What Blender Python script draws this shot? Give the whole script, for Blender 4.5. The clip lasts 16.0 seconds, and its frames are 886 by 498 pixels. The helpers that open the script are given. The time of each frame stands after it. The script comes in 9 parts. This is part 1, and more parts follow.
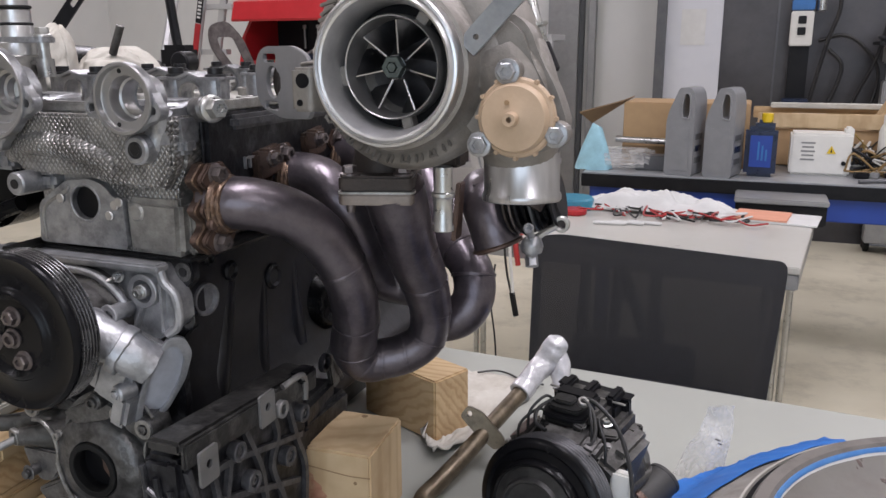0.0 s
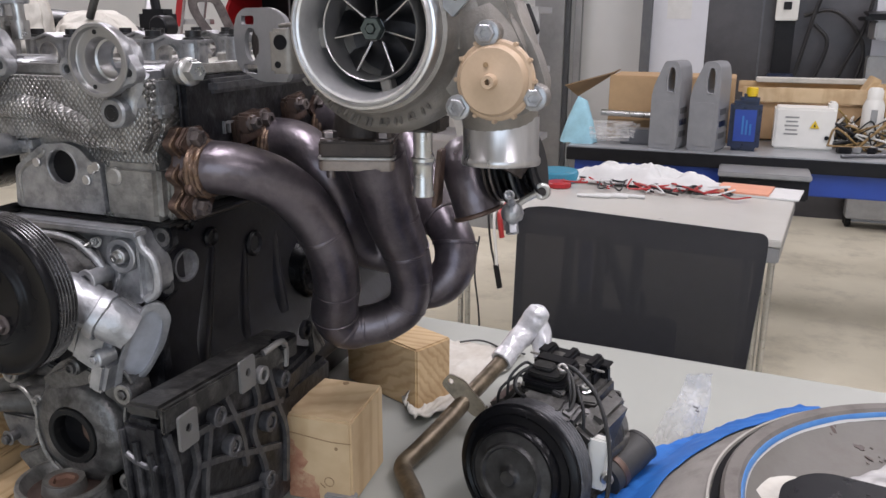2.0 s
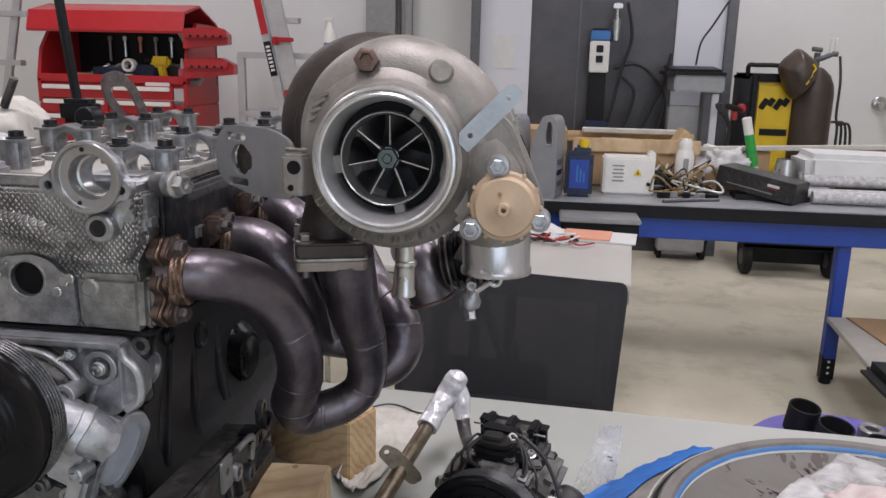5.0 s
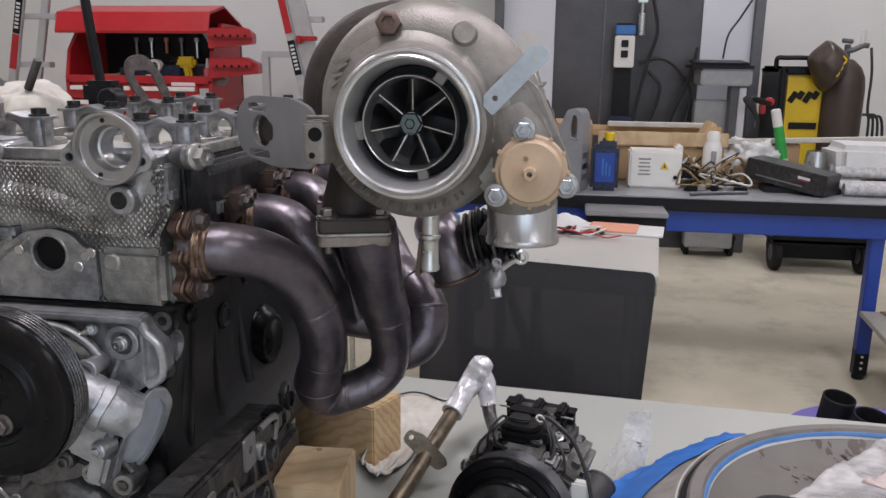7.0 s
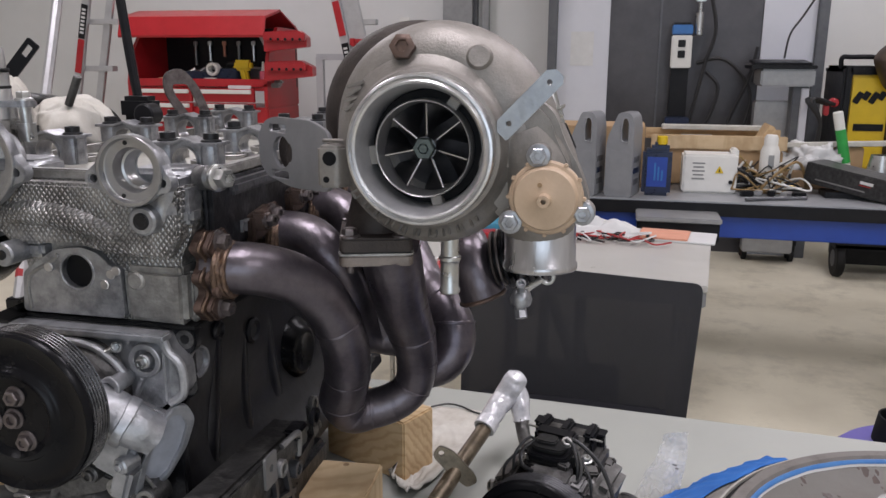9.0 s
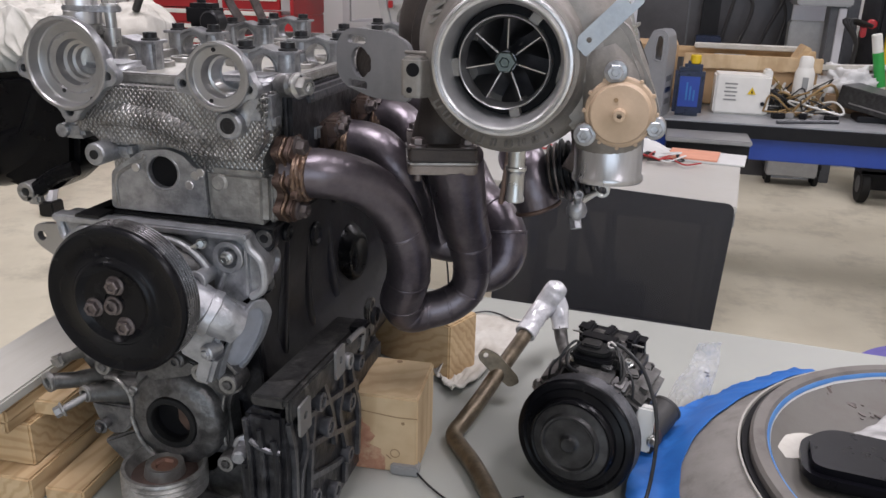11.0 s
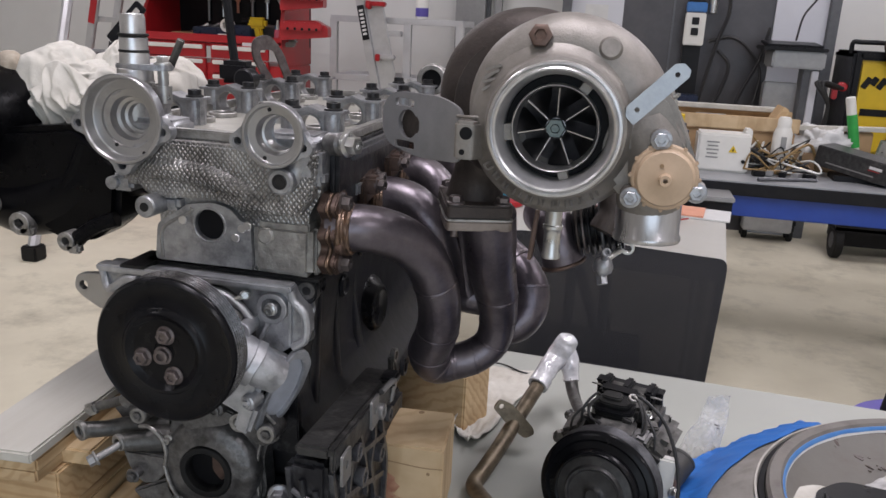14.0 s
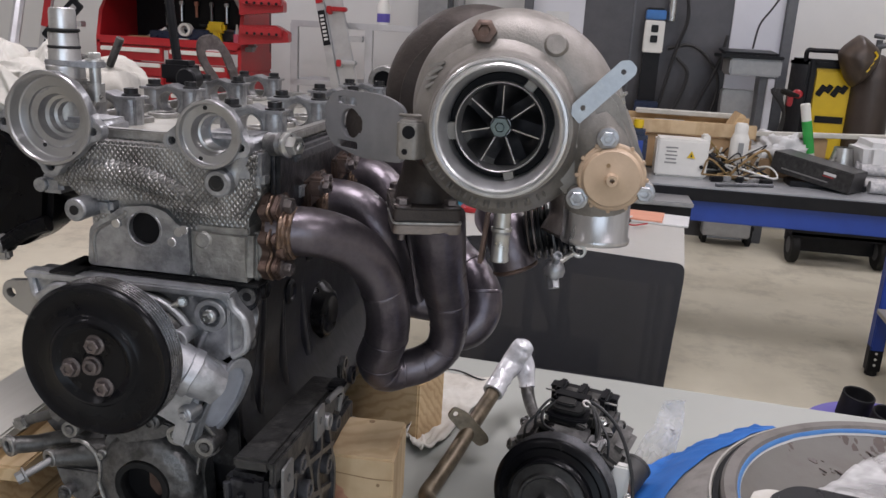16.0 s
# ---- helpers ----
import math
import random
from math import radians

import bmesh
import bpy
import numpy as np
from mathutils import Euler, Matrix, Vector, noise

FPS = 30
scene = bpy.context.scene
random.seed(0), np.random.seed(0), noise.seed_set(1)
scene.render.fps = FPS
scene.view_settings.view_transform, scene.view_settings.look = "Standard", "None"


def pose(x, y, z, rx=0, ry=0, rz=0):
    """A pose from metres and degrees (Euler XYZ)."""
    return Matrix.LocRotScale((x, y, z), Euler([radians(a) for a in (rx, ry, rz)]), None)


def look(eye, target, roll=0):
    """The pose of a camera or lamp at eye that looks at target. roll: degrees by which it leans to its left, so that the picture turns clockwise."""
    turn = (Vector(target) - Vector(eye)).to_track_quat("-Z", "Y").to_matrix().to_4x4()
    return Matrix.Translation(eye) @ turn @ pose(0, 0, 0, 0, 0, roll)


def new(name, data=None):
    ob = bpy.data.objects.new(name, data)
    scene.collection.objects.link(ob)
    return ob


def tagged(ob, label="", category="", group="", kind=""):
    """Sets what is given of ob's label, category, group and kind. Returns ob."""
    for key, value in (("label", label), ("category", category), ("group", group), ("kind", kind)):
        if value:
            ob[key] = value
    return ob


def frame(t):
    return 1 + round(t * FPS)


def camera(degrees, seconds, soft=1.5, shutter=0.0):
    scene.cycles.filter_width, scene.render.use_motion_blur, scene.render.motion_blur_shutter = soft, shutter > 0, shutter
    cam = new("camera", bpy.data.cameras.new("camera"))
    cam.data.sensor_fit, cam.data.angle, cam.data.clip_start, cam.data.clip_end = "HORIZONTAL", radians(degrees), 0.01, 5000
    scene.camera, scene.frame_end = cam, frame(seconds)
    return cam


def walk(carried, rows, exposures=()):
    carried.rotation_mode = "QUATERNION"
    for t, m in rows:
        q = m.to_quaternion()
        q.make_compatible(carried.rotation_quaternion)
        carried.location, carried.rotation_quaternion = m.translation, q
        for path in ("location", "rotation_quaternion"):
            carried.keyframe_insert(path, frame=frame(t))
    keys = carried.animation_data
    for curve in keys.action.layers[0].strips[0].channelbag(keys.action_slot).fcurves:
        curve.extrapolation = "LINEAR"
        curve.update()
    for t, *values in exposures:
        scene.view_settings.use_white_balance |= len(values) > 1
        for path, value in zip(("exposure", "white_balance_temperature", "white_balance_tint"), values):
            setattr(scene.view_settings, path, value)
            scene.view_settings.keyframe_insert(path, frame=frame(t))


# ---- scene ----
cam = camera(57.9, 16.0)
PATH = [
    (0, (-0.004, 0.001, 1.222), (-0.707, 1.808, 0.734), -0.3),
    (0.5, (0.001, 0.008, 1.216), (-0.699, 1.817, 0.728), 0.0),
    (1, (0.006, 0.008, 1.215), (-0.689, 1.812, 0.706), 0.0),
    (1.5, (0.004, 0.0, 1.214), (-0.672, 1.803, 0.672), 0.1),
    (2, (0.002, 0.001, 1.214), (-0.663, 1.806, 0.665), 0.2),
    (2.5, (-0.02, 0.001, 1.212), (-0.685, 1.802, 0.652), 0.4),
    (3, (-0.081, -0.03, 1.231), (-0.626, 1.814, 0.68), 0.6),
    (3.5, (-0.157, -0.082, 1.255), (-0.534, 1.804, 0.708), 0.4),
    (4, (-0.157, -0.092, 1.264), (-0.422, 1.814, 0.72), 1.3),
    (4.5, (-0.138, -0.093, 1.289), (-0.376, 1.83, 0.794), 1.2),
    (4.7, (-0.133, -0.083, 1.289), (-0.365, 1.847, 0.82), 1.3),
    (6.8, (-0.139, -0.074, 1.255), (-0.436, 1.851, 0.803), 0.8),
    (7, (-0.134, -0.071, 1.257), (-0.43, 1.853, 0.797), 0.6),
    (7.5, (-0.134, -0.077, 1.265), (-0.434, 1.843, 0.795), 0.7),
    (8, (-0.124, -0.082, 1.264), (-0.429, 1.838, 0.796), 1.0),
    (8.5, (-0.097, -0.071, 1.256), (-0.408, 1.848, 0.786), 0.8),
    (9, (-0.104, -0.05, 1.276), (-0.537, 1.847, 0.812), 0.2),
    (9.5, (-0.123, -0.093, 1.291), (-0.623, 1.773, 0.772), 0.3),
    (9.7, (-0.134, -0.109, 1.284), (-0.638, 1.724, 0.663), 0.4),
    (11.8, (-0.151, -0.094, 1.276), (-0.587, 1.74, 0.608), 1.8),
    (12, (-0.168, -0.091, 1.274), (-0.61, 1.744, 0.61), 1.9),
    (12.5, (-0.197, -0.124, 1.282), (-0.652, 1.725, 0.668), 2.3),
    (13, (-0.189, -0.119, 1.281), (-0.613, 1.744, 0.693), 2.7),
    (13.5, (-0.201, -0.146, 1.286), (-0.606, 1.723, 0.702), 2.7),
    (14, (-0.203, -0.147, 1.292), (-0.6, 1.735, 0.746), 2.8),
    (14.5, (-0.211, -0.146, 1.292), (-0.603, 1.738, 0.745), 4.3),
    (15, (-0.207, -0.141, 1.294), (-0.574, 1.75, 0.756), 5.0),
    (15.5, (-0.198, -0.126, 1.297), (-0.544, 1.77, 0.764), 4.2),
    (16, (-0.188, -0.121, 1.283), (-0.503, 1.783, 0.758), 3.2),
]
walk(cam, [(t, look(eye, target, roll)) for t, eye, target, roll in PATH], [(0.0, 0.09), (1.5, 0.21), (2.6, 0.23), (3.4, 0.14), (4.2, 0.06), (4.5, 0.01), (9.5, -0.10), (12.0, 0.17), (12.8, 0.01), (16.0, -0.09)])


# ---------- light ----------
FLOOR, TABLE = 0.0, 0.675
world = bpy.data.worlds.new("world")
scene.world = world
world.use_nodes = True
world.node_tree.nodes["Background"].inputs[0].default_value = (0.75, 0.82, 0.9, 1)
world.node_tree.nodes["Background"].inputs[1].default_value = 0.3


def area_lamp(name, x, y, z, sx, sy, watts, colour=(0.995, 0.942, 1.036), rx=0, rz=0):
    data = bpy.data.lights.new(name, "AREA")
    data.shape, data.size, data.size_y, data.energy, data.color = "RECTANGLE", sx, sy, watts, colour
    ob = new(name, data)
    ob.matrix_world = pose(x, y, z, rx, 0, rz)
    return ob


CEILING = 3.6
LAMPS = [(-2.9, 4.0, 49), (-3.2, 1.2, 10), (1.0, 1.45, 36), (-0.4, 0.2, 50), (1.3, 4.85, 40), (2.9, 1.6, 24), (-3.2, -1.8, 18), (2.4, -1.8, 46)]
for lx, ly, watts in LAMPS:
    area_lamp("ceiling_lamp_light", lx, ly, CEILING - 0.09, 0.6, 1.2, watts)
# daylight through the wide door behind the camera
area_lamp("door_daylight", 1.2, -3.9, 1.5, 3.6, 2.6, 62, (0.74, 0.85, 1.0), rx=90)


# ---------- materials ----------
def material(name, c1, c2=None, rough=0.5, metal=0.0, scale=30.0, bump=0.0, bump_scale=None, spots=None, spot_scale=8.0, spot_amount=0.45,
             rough_var=0.12, coat=0.0, spec=0.5, random_tone=0.0, stretch=None, detail=6.0):
    """Two tones mixed by a coarse and a fine noise, with a stain tone in patches and a fine relief."""
    m = bpy.data.materials.new(name)
    m.use_nodes = True
    nt = m.node_tree
    n, link = nt.nodes, nt.links.new
    b = n["Principled BSDF"]
    co = n.new("ShaderNodeTexCoord")
    mp = n.new("ShaderNodeMapping")
    link(co.outputs["Object"], mp.inputs["Vector"])
    if stretch:
        mp.inputs["Scale"].default_value = stretch
    fine = n.new("ShaderNodeTexNoise")
    fine.inputs["Scale"].default_value, fine.inputs["Detail"].default_value, fine.inputs["Roughness"].default_value = scale, detail, 0.65
    link(mp.outputs[0], fine.inputs["Vector"])
    c2 = c2 or tuple(v * 0.75 for v in c1)
    ramp = n.new("ShaderNodeValToRGB")
    ramp.color_ramp.elements[0].position, ramp.color_ramp.elements[1].position = 0.32, 0.68
    ramp.color_ramp.elements[0].color, ramp.color_ramp.elements[1].color = (*c2, 1), (*c1, 1)
    link(fine.outputs[0], ramp.inputs[0])
    colour = ramp.outputs[0]
    if spots:
        big = n.new("ShaderNodeTexNoise")
        big.inputs["Scale"].default_value, big.inputs["Detail"].default_value = spot_scale, 8.0
        big.inputs["Roughness"].default_value = 0.7
        link(mp.outputs[0], big.inputs["Vector"])
        cut = n.new("ShaderNodeValToRGB")
        cut.color_ramp.elements[0].position, cut.color_ramp.elements[1].position = 0.5, 0.72
        link(big.outputs[0], cut.inputs[0])
        amount = n.new("ShaderNodeMath")
        amount.operation = "MULTIPLY"
        amount.inputs[1].default_value = spot_amount
        link(cut.outputs[0], amount.inputs[0])
        mix = n.new("ShaderNodeMix")
        mix.data_type = "RGBA"
        link(amount.outputs[0], mix.inputs[0])
        link(colour, mix.inputs[6])
        mix.inputs[7].default_value = (*spots, 1)
        colour = mix.outputs[2]
    if random_tone:
        info = n.new("ShaderNodeObjectInfo")
        hsv = n.new("ShaderNodeHueSaturation")
        rng = n.new("ShaderNodeMapRange")
        rng.inputs[3].default_value, rng.inputs[4].default_value = 1 - random_tone, 1 + random_tone
        link(info.outputs["Random"], rng.inputs[0])
        link(rng.outputs[0], hsv.inputs["Value"])
        link(colour, hsv.inputs["Color"])
        colour = hsv.outputs[0]
    link(colour, b.inputs["Base Color"])
    rr = n.new("ShaderNodeMapRange")
    rr.inputs[3].default_value, rr.inputs[4].default_value = max(0.03, rough - rough_var), min(1.0, rough + rough_var)
    link(fine.outputs[0], rr.inputs[0])
    link(rr.outputs[0], b.inputs["Roughness"])
    b.inputs["Metallic"].default_value = metal
    b.inputs["Specular IOR Level"].default_value = spec
    b.inputs["Coat Weight"].default_value = coat
    if bump:
        grain = n.new("ShaderNodeTexNoise")
        grain.inputs["Scale"].default_value, grain.inputs["Detail"].default_value = bump_scale or scale * 4, 4.0
        link(mp.outputs[0], grain.inputs["Vector"])
        bp = n.new("ShaderNodeBump")
        bp.inputs["Strength"].default_value, bp.inputs["Distance"].default_value = bump, 0.002
        link(grain.outputs[0], bp.inputs["Height"])
        link(bp.outputs[0], b.inputs["Normal"])
    return m


def hatched_metal(name, c1, c2, rough, metal):
    """Cast aluminium with a crossed, ploughed relief as on the cylinder head's front."""
    m = material(name, c1, c2, rough, metal, 60, 0.0, spots=(0.07, 0.065, 0.06), spot_scale=16, spot_amount=0.65)
    nt = m.node_tree
    n, link = nt.nodes, nt.links.new
    co = n.new("ShaderNodeTexCoord")
    heights = []
    for turn in (38, -38):
        mp = n.new("ShaderNodeMapping")
        mp.inputs["Rotation"].default_value = (0, radians(turn), radians(20))
        link(co.outputs["Object"], mp.inputs["Vector"])
        wave = n.new("ShaderNodeTexWave")
        wave.inputs["Scale"].default_value, wave.inputs["Distortion"].default_value = 78.0, 3.2
        wave.inputs["Detail"].default_value = 2.0
        link(mp.outputs[0], wave.inputs["Vector"])
        heights.append(wave.outputs[1])
    mul = n.new("ShaderNodeMath")
    mul.operation = "MINIMUM"
    link(heights[0], mul.inputs[0])
    link(heights[1], mul.inputs[1])
    bp = n.new("ShaderNodeBump")
    bp.inputs["Strength"].default_value, bp.inputs["Distance"].default_value = 0.8, 0.003
    link(mul.outputs[0], bp.inputs["Height"])
    b = n["Principled BSDF"]
    link(bp.outputs[0], b.inputs["Normal"])
    old = b.inputs["Base Color"].links[0].from_socket
    # shade of the relief's hollows is multiplied into the base colour
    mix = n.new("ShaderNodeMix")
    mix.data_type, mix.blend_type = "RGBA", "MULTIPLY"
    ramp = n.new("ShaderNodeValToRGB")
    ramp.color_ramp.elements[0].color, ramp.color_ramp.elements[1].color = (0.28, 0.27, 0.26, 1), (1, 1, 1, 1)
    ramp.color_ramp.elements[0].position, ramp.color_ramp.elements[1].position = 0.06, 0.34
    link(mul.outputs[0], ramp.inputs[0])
    patch = n.new("ShaderNodeTexNoise")
    patch.inputs["Scale"].default_value, patch.inputs["Detail"].default_value = 22.0, 5.0
    link(co.outputs["Object"], patch.inputs["Vector"])
    # patchy strength of the relief and of its painted hollows
    hollow_amount = n.new("ShaderNodeMapRange")
    hollow_amount.inputs[1].default_value, hollow_amount.inputs[2].default_value = 0.36, 0.64
    hollow_amount.inputs[3].default_value, hollow_amount.inputs[4].default_value = 0.15, 0.95
    link(patch.outputs[0], hollow_amount.inputs[0])
    link(hollow_amount.outputs[0], mix.inputs[0])
    link(hollow_amount.outputs[0], bp.inputs["Strength"])
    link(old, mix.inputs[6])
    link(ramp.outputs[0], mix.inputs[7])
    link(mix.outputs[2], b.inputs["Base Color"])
    return m


def wood(name, c1, c2, rings=70.0, axis="X"):
    m = bpy.data.materials.new(name)
    m.use_nodes = True
    nt = m.node_tree
    n, link = nt.nodes, nt.links.new
    b = n["Principled BSDF"]
    co, mp = n.new("ShaderNodeTexCoord"), n.new("ShaderNodeMapping")
    link(co.outputs["Object"], mp.inputs["Vector"])
    mp.inputs["Scale"].default_value = {"X": (0.12, 1, 1), "Y": (1, 0.12, 1), "Z": (1, 1, 0.12)}[axis]
    wave = n.new("ShaderNodeTexWave")
    wave.wave_type, wave.rings_direction = "RINGS", axis
    wave.inputs["Scale"].default_value, wave.inputs["Distortion"].default_value = rings, 5.0
    wave.inputs["Detail"].default_value, wave.inputs["Detail Scale"].default_value = 3.0, 2.0
    link(mp.outputs[0], wave.inputs["Vector"])
    noise_ = n.new("ShaderNodeTexNoise")
    noise_.inputs["Scale"].default_value, noise_.inputs["Detail"].default_value = 18.0, 8.0
    link(co.outputs["Object"], noise_.inputs["Vector"])
    ramp = n.new("ShaderNodeValToRGB")
    ramp.color_ramp.elements[0].color, ramp.color_ramp.elements[1].color = (*c2, 1), (*c1, 1)
    ramp.color_ramp.elements[0].position, ramp.color_ramp.elements[1].position = 0.0, 0.55
    link(wave.outputs[1], ramp.inputs[0])
    mix = n.new("ShaderNodeMix")
    mix.data_type, mix.blend_type = "RGBA", "MULTIPLY"
    r2 = n.new("ShaderNodeValToRGB")
    r2.color_ramp.elements[0].color, r2.color_ramp.elements[0].position = (0.6, 0.5, 0.42, 1), 0.3
    r2.color_ramp.elements[1].position = 0.6
    link(noise_.outputs[0], r2.inputs[0])
    mix.inputs[0].default_value = 0.5
    link(ramp.outputs[0], mix.inputs[6])
    link(r2.outputs[0], mix.inputs[7])
    link(mix.outputs[2], b.inputs["Base Color"])
    b.inputs["Roughness"].default_value = 0.7
    bp = n.new("ShaderNodeBump")
    bp.inputs["Strength"].default_value, bp.inputs["Distance"].default_value = 0.25, 0.001
    link(wave.outputs[1], bp.inputs["Height"])
    link(bp.outputs[0], b.inputs["Normal"])
    return m


def clear_plastic(name, tint=(0.9, 0.9, 0.92), alpha=0.35, rough=0.15):
    m = bpy.data.materials.new(name)
    m.use_nodes = True
    nt = m.node_tree
    n, link = nt.nodes, nt.links.new
    out, b = n["Material Output"], n["Principled BSDF"]
    b.inputs["Base Color"].default_value, b.inputs["Roughness"].default_value = (*tint, 1), rough
    tr, mix, ns = n.new("ShaderNodeBsdfTransparent"), n.new("ShaderNodeMixShader"), n.new("ShaderNodeTexNoise")
    ns.inputs["Scale"].default_value, ns.inputs["Detail"].default_value = 5.0, 2.0
    mr = n.new("ShaderNodeMapRange")
    mr.inputs[1].default_value, mr.inputs[2].default_value = 0.35, 0.7
    mr.inputs[3].default_value, mr.inputs[4].default_value = alpha * 0.5, min(1, alpha * 1.6)
    link(ns.outputs[0], mr.inputs[0])
    link(mr.outputs[0], mix.inputs[0])
    link(tr.outputs[0], mix.inputs[1])
    link(b.outputs[0], mix.inputs[2])
    link(mix.outputs[0], out.inputs[0])
    bp = n.new("ShaderNodeBump")
    bp.inputs["Strength"].default_value, bp.inputs["Distance"].default_value = 0.5, 0.004
    link(ns.outputs[0], bp.inputs["Height"])
    link(bp.outputs[0], b.inputs["Normal"])
    return m


M_WALL = material("wall_paint", (0.66, 0.66, 0.64), (0.62, 0.62, 0.60), 0.7, 0, 3, 0.05, 200)
M_CEIL = material("ceiling_paint", (0.8, 0.8, 0.78), None, 0.8, 0, 5)
M_FLOOR = material("polished_concrete", (0.68, 0.635, 0.505), (0.585, 0.54, 0.425), 0.68, 0, 2.2, 0.03, 60, spots=(0.27, 0.245, 0.195), spot_scale=2.6, spot_amount=0.6, rough_var=0.12, spec=0.14)
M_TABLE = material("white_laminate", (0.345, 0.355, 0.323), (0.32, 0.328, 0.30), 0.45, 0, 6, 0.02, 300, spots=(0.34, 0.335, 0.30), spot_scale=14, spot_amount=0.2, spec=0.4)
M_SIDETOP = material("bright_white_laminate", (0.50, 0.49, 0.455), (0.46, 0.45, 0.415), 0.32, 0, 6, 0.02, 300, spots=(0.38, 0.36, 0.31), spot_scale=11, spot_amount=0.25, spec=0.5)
M_GREYM = material("grey_painted_steel", (0.33, 0.33, 0.33), (0.27, 0.27, 0.27), 0.4, 0.4, 20)
M_DARKSTEEL = material("dark_frame_steel", (0.12, 0.125, 0.13), (0.09, 0.09, 0.1), 0.45, 0.3, 20)
M_STAINLESS = material("brushed_stainless", (0.10, 0.096, 0.10), (0.068, 0.065, 0.068), 0.42, 0.75, 4, 0.03, 100, spots=(0.04, 0.04, 0.043), spot_scale=1.6, spot_amount=0.6)
M_WHITEPANEL = material("white_panel", (0.62, 0.63, 0.67), (0.55, 0.56, 0.6), 0.5, 0, 3, spots=(0.45, 0.46, 0.5), spot_scale=3, spot_amount=0.4)
M_BLUE = material("blue_powder_coat", (0.012, 0.05, 0.30), (0.01, 0.04, 0.25), 0.4, 0, 12, 0.03, 300)
M_BENCHTOP = material("grey_bench_top", (0.34, 0.35, 0.36), (0.27, 0.28, 0.29), 0.35, 0.1, 10, spots=(0.12, 0.12, 0.12), spot_scale=9, spot_amount=0.4)
M_BLACKPLASTIC = material("black_plastic", (0.011, 0.011, 0.0125), (0.006, 0.006, 0.0075), 0.4, 0, 25, 0.05, 200, spec=0.2)
M_RUBBER = material("black_rubber", (0.013, 0.013, 0.013), (0.008, 0.008, 0.008), 0.65, 0, 40, 0.1, 300, spec=0.25)
M_BLACKGLOSS = material("glossy_black_paint", (0.003, 0.003, 0.0036), (0.0015, 0.0015, 0.002), 0.28, 0.0, 18, 0.2, 60, spots=(0.007, 0.007, 0.008), spot_scale=20, spot_amount=0.4, spec=0.12)
M_PULLEY = material("worn_black_pulley", (0.007, 0.007, 0.008), (0.004, 0.004, 0.005), 0.24, 0.0, 30, 0.06, 150, spots=(0.014, 0.014, 0.016), spot_scale=22, spot_amount=0.3, spec=0.15)
M_GROOVE = material("worn_belt_rib", (0.23, 0.226, 0.23), (0.06, 0.058, 0.06), 0.26, 0.75, 60, 0.05, 200, spots=(0.02, 0.02, 0.02), spot_scale=30, spot_amount=0.6)
M_CREAM = material("pale_inner_casting", (0.47, 0.46, 0.41), (0.30, 0.29, 0.255), 0.42, 0.45, 60, 0.25, 160, spots=(0.20, 0.18, 0.13), spot_scale=30, spot_amount=0.5)
# pale pan patches and the paler rib tone put grey highlights into the colour
M_PAN = material("dirty_black_casting", (0.010, 0.010, 0.0125), (0.004, 0.004, 0.005), 0.36, 0.15, 50, 0.55, 90, spots=(0.12, 0.12, 0.13), spot_scale=34, spot_amount=0.5, spec=0.35)
M_PANRIB = material("scuffed_highlit_rib", (0.105, 0.105, 0.112), (0.035, 0.035, 0.039), 0.34, 0.4, 60, 0.4, 120, spots=(0.15, 0.147, 0.145), spot_scale=45, spot_amount=0.45)
# bluish patches paint the hazy reflections on the black iron
M_BLOCK = material("blackened_iron_haze", (0.007, 0.0068, 0.009), (0.003, 0.003, 0.004), 0.36, 0.1, 30, 0.35, 45, spots=(0.026, 0.026, 0.038), spot_scale=9, spot_amount=0.6, spec=0.36)
M_BRUSHED = material("brushed_spigot", (0.58, 0.57, 0.58), (0.40, 0.395, 0.40), 0.3, 0.95, 22, 0.04, 200, stretch=(3, 3, 0.3))
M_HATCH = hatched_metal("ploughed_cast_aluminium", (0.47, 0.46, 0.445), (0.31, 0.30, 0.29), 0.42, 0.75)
M_CAST = material("cast_aluminium", (0.42, 0.41, 0.39), (0.24, 0.232, 0.22), 0.42, 0.7, 55, 0.45, 160, spots=(0.05, 0.047, 0.043), spot_scale=26, spot_amount=0.75)
M_CASTCLEAN = material("clean_cast_aluminium", (0.455, 0.46, 0.475), (0.25, 0.253, 0.265), 0.37, 0.75, 60, 0.45, 150, spots=(0.06, 0.06, 0.065), spot_scale=28, spot_amount=0.72)
M_COVER = material("bright_cast_cover", (0.52, 0.525, 0.545), (0.34, 0.345, 0.36), 0.42, 0.75, 60, 0.4, 150, spots=(0.15, 0.15, 0.16), spot_scale=24, spot_amount=0.5)
M_MACHINED = material("machined_aluminium", (0.46, 0.455, 0.455), (0.35, 0.345, 0.345), 0.33, 0.85, 50, 0.08, 300, spots=(0.24, 0.235, 0.23), spot_scale=25, spot_amount=0.45)
M_DIRTYALU = material("oily_cast_aluminium", (0.195, 0.19, 0.188), (0.062, 0.060, 0.058), 0.38, 0.6, 55, 0.7, 110, spots=(0.016, 0.015, 0.014), spot_scale=30, spot_amount=0.8)
M_FLANGEPALE = material("pale_browned_flange", (0.25, 0.21, 0.185), (0.17, 0.14, 0.12), 0.42, 0.65, 60, 0.2, 200, spots=(0.10, 0.075, 0.06), spot_scale=22, spot_amount=0.5)
